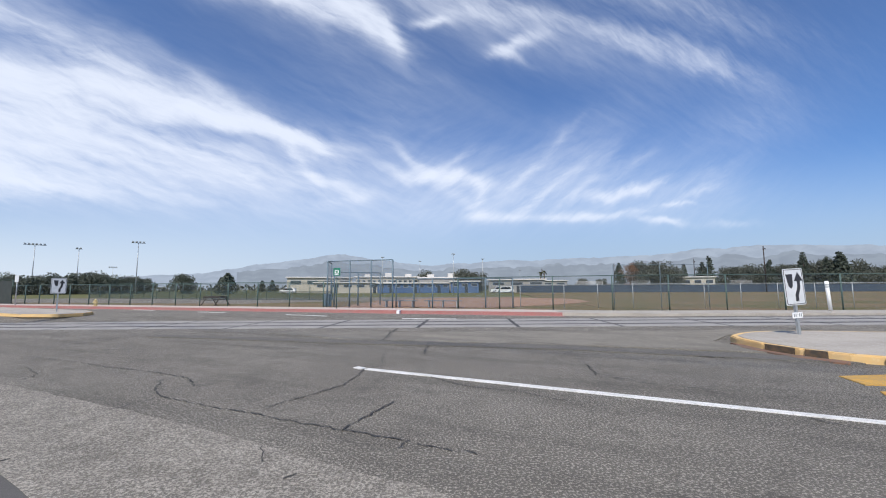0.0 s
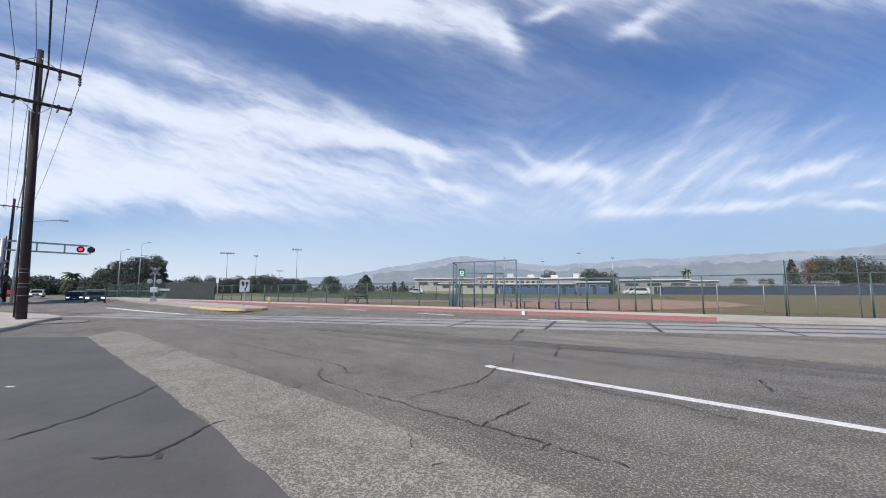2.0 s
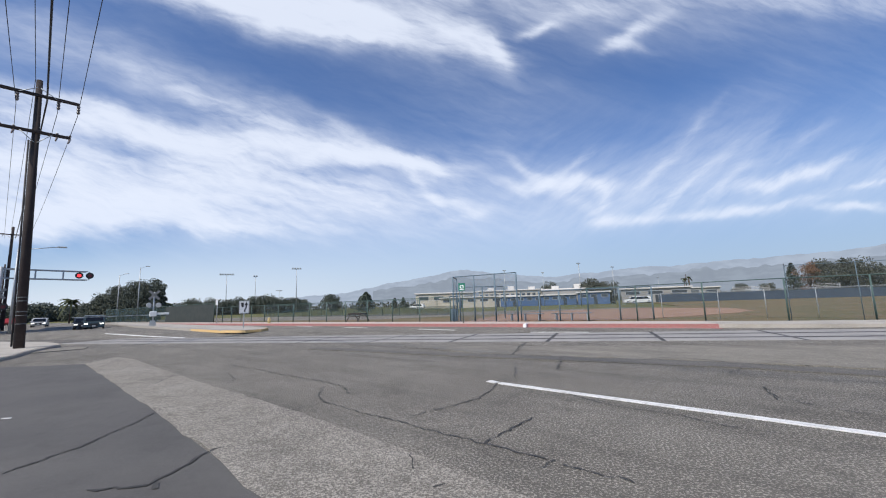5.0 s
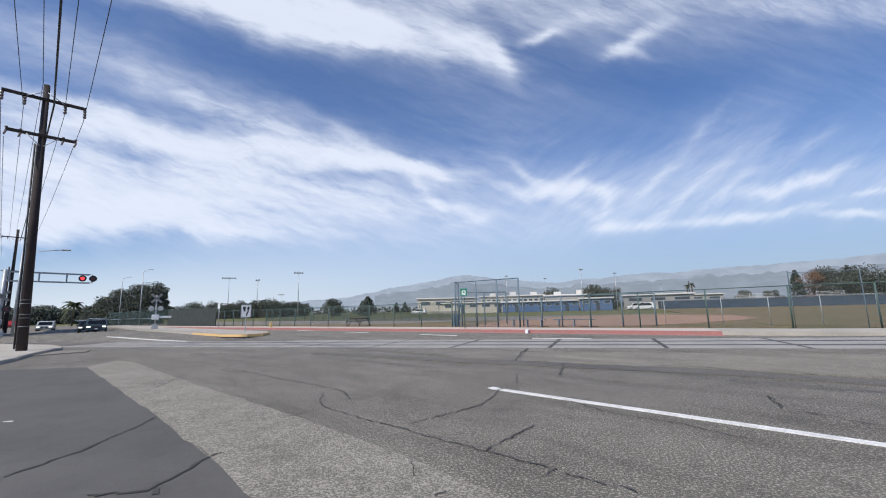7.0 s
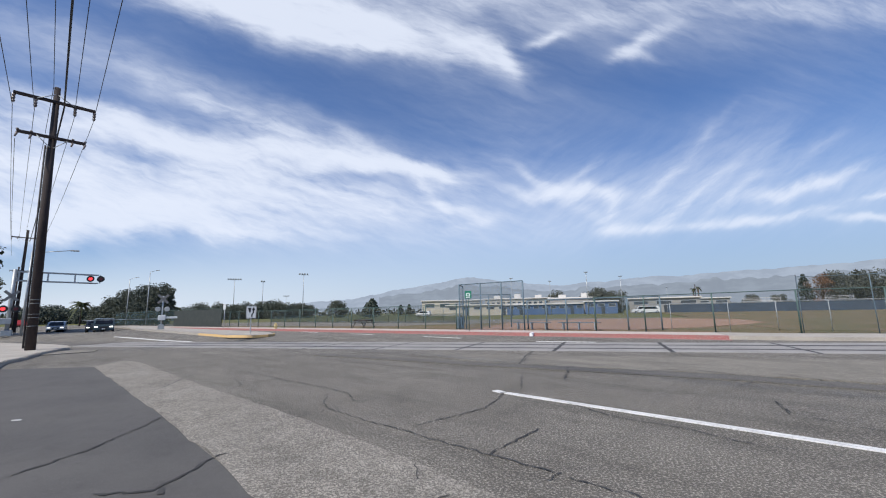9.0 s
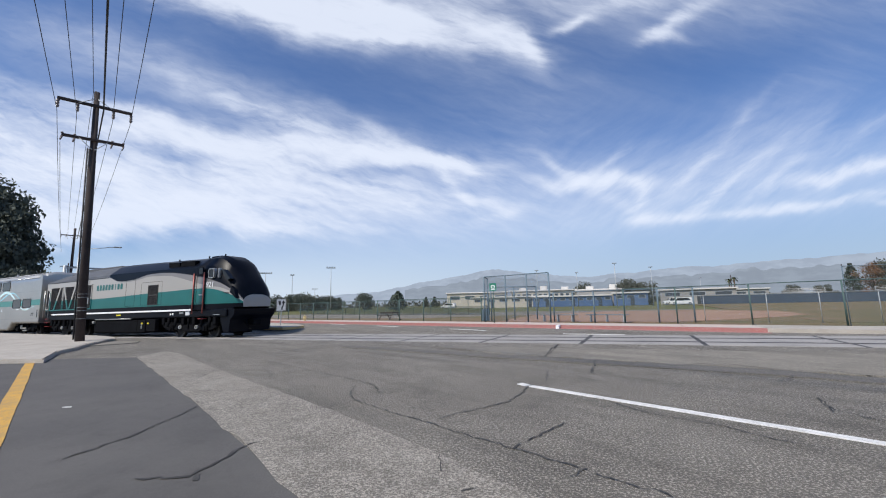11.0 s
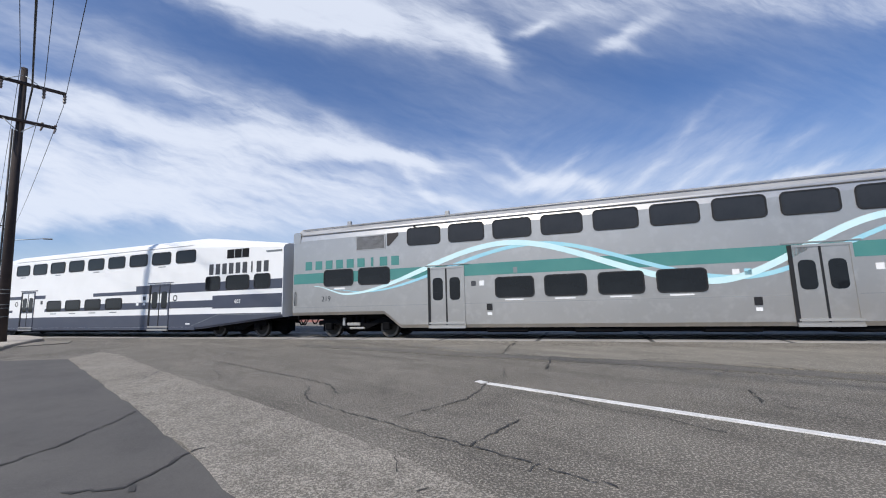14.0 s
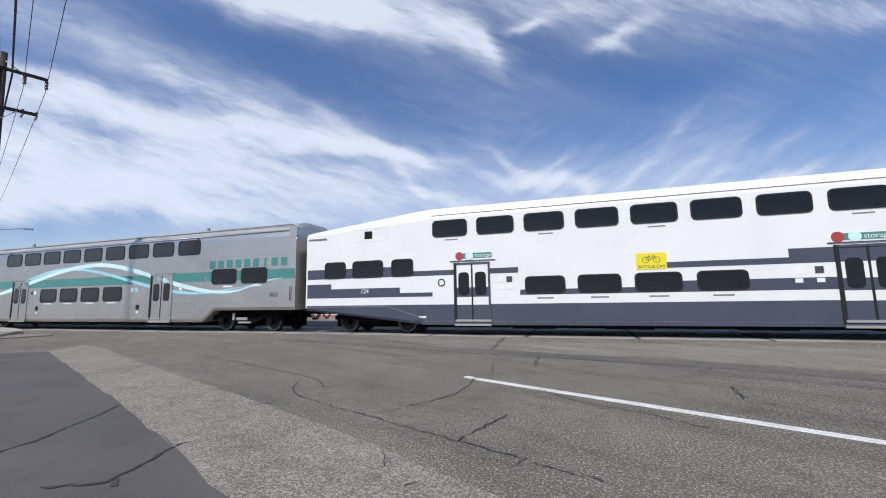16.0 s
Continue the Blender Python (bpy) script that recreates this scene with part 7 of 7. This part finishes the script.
CAR_DARK = material("dark_car_paint", (0.03, 0.035, 0.042), 0.25, 0.2, spec=0.7)
CAR_TEAL = material("slate_car_paint", (0.05, 0.07, 0.075), 0.25, 0.2, spec=0.7)
CAR_SILVER = material("silver_car_paint", (0.5, 0.5, 0.48), 0.3, 0.4)
CAR_RED = material("red_car_paint", (0.3, 0.03, 0.03), 0.3)
CAR_WHITE = material("white_car_paint", (0.75, 0.75, 0.74), 0.35)
FACE = 150     # the road's direction: a car's front points back along it
car_a = vehicle("dark sport utility vehicle with lit headlights, waiting at the gate", CAR_TEAL, 4.7, 1.9, 1.7, True, True, pose(-55.9, 31.1, -0.28, 0, 0, FACE))
car_b = vehicle("dark car with lit headlights on the road", CAR_DARK, 4.6, 1.85, 1.5, False, True, pose(-57.0, 28.6, 0.05, 0, 0, FACE))
car_c = vehicle("silver sedan with lit headlights on the road", CAR_SILVER, 4.6, 1.8, 1.45, False, True, pose(-66.0, 30.2, 0.05, 0, 0, FACE))
vehicle("small red car far down the road", CAR_RED, 4.4, 1.8, 1.4, False, False, pose(-108.0, 46.0, 0.0, 0, 0, FACE + 180))
for az, r in ((5.3, 118), (6.0, 117), (-23.8, 140)):
    x, y = by_sight(az, r)
    vehicle("white parked pickup truck before the school", CAR_WHITE, 5.2, 1.95, 1.85, True, False, pose(x, y, 0, 0, 0, 5))


# ---- movement ----
RUN = [(0.0, -331.0), (6.0, -172.0), (9.0, -92.6), (10.5, -52.9), (11.2, -34.3), (11.8, -18.45), (12.0, -13.15), (12.5, 0.25), (13.0, 13.65), (13.5, 27.1), (14.0, 40.55), (14.5, 54.02), (15.0, 67.58), (15.5, 81.12), (16.0, 94.65)]


def motions():
    for car, off in TRAIN:
        walk(car, [(t, TRACK_TURN @ pose(x + off, TRACK_Y, RAIL_Z)) for t, x in RUN])
    # the second car rolls up behind the first; the silver one follows
    b0, b1 = Vector((-69.0, 36.0, -0.32)), Vector((-61.0, 33.0, -0.32))
    walk(car_b, [(t, pose(*b0.lerp(b1, k), 0, 0, FACE)) for t, k in ((0.0, -0.5), (2.0, -0.1), (3.5, 0.3), (5.0, 0.8), (6.3, 1.0), (16.0, 1.0))])
    c0, c1 = Vector((-97, 44.5, 0.0)), Vector((-69.5, 33.1, -0.33))
    walk(car_c, [(t, pose(*c0.lerp(c1, k), 0, 0, FACE)) for t, k in ((0.0, -0.3), (3.5, 0.25), (7.0, 0.75), (9.6, 1.0), (11.0, 1.05), (16.0, 1.05))])


motions()
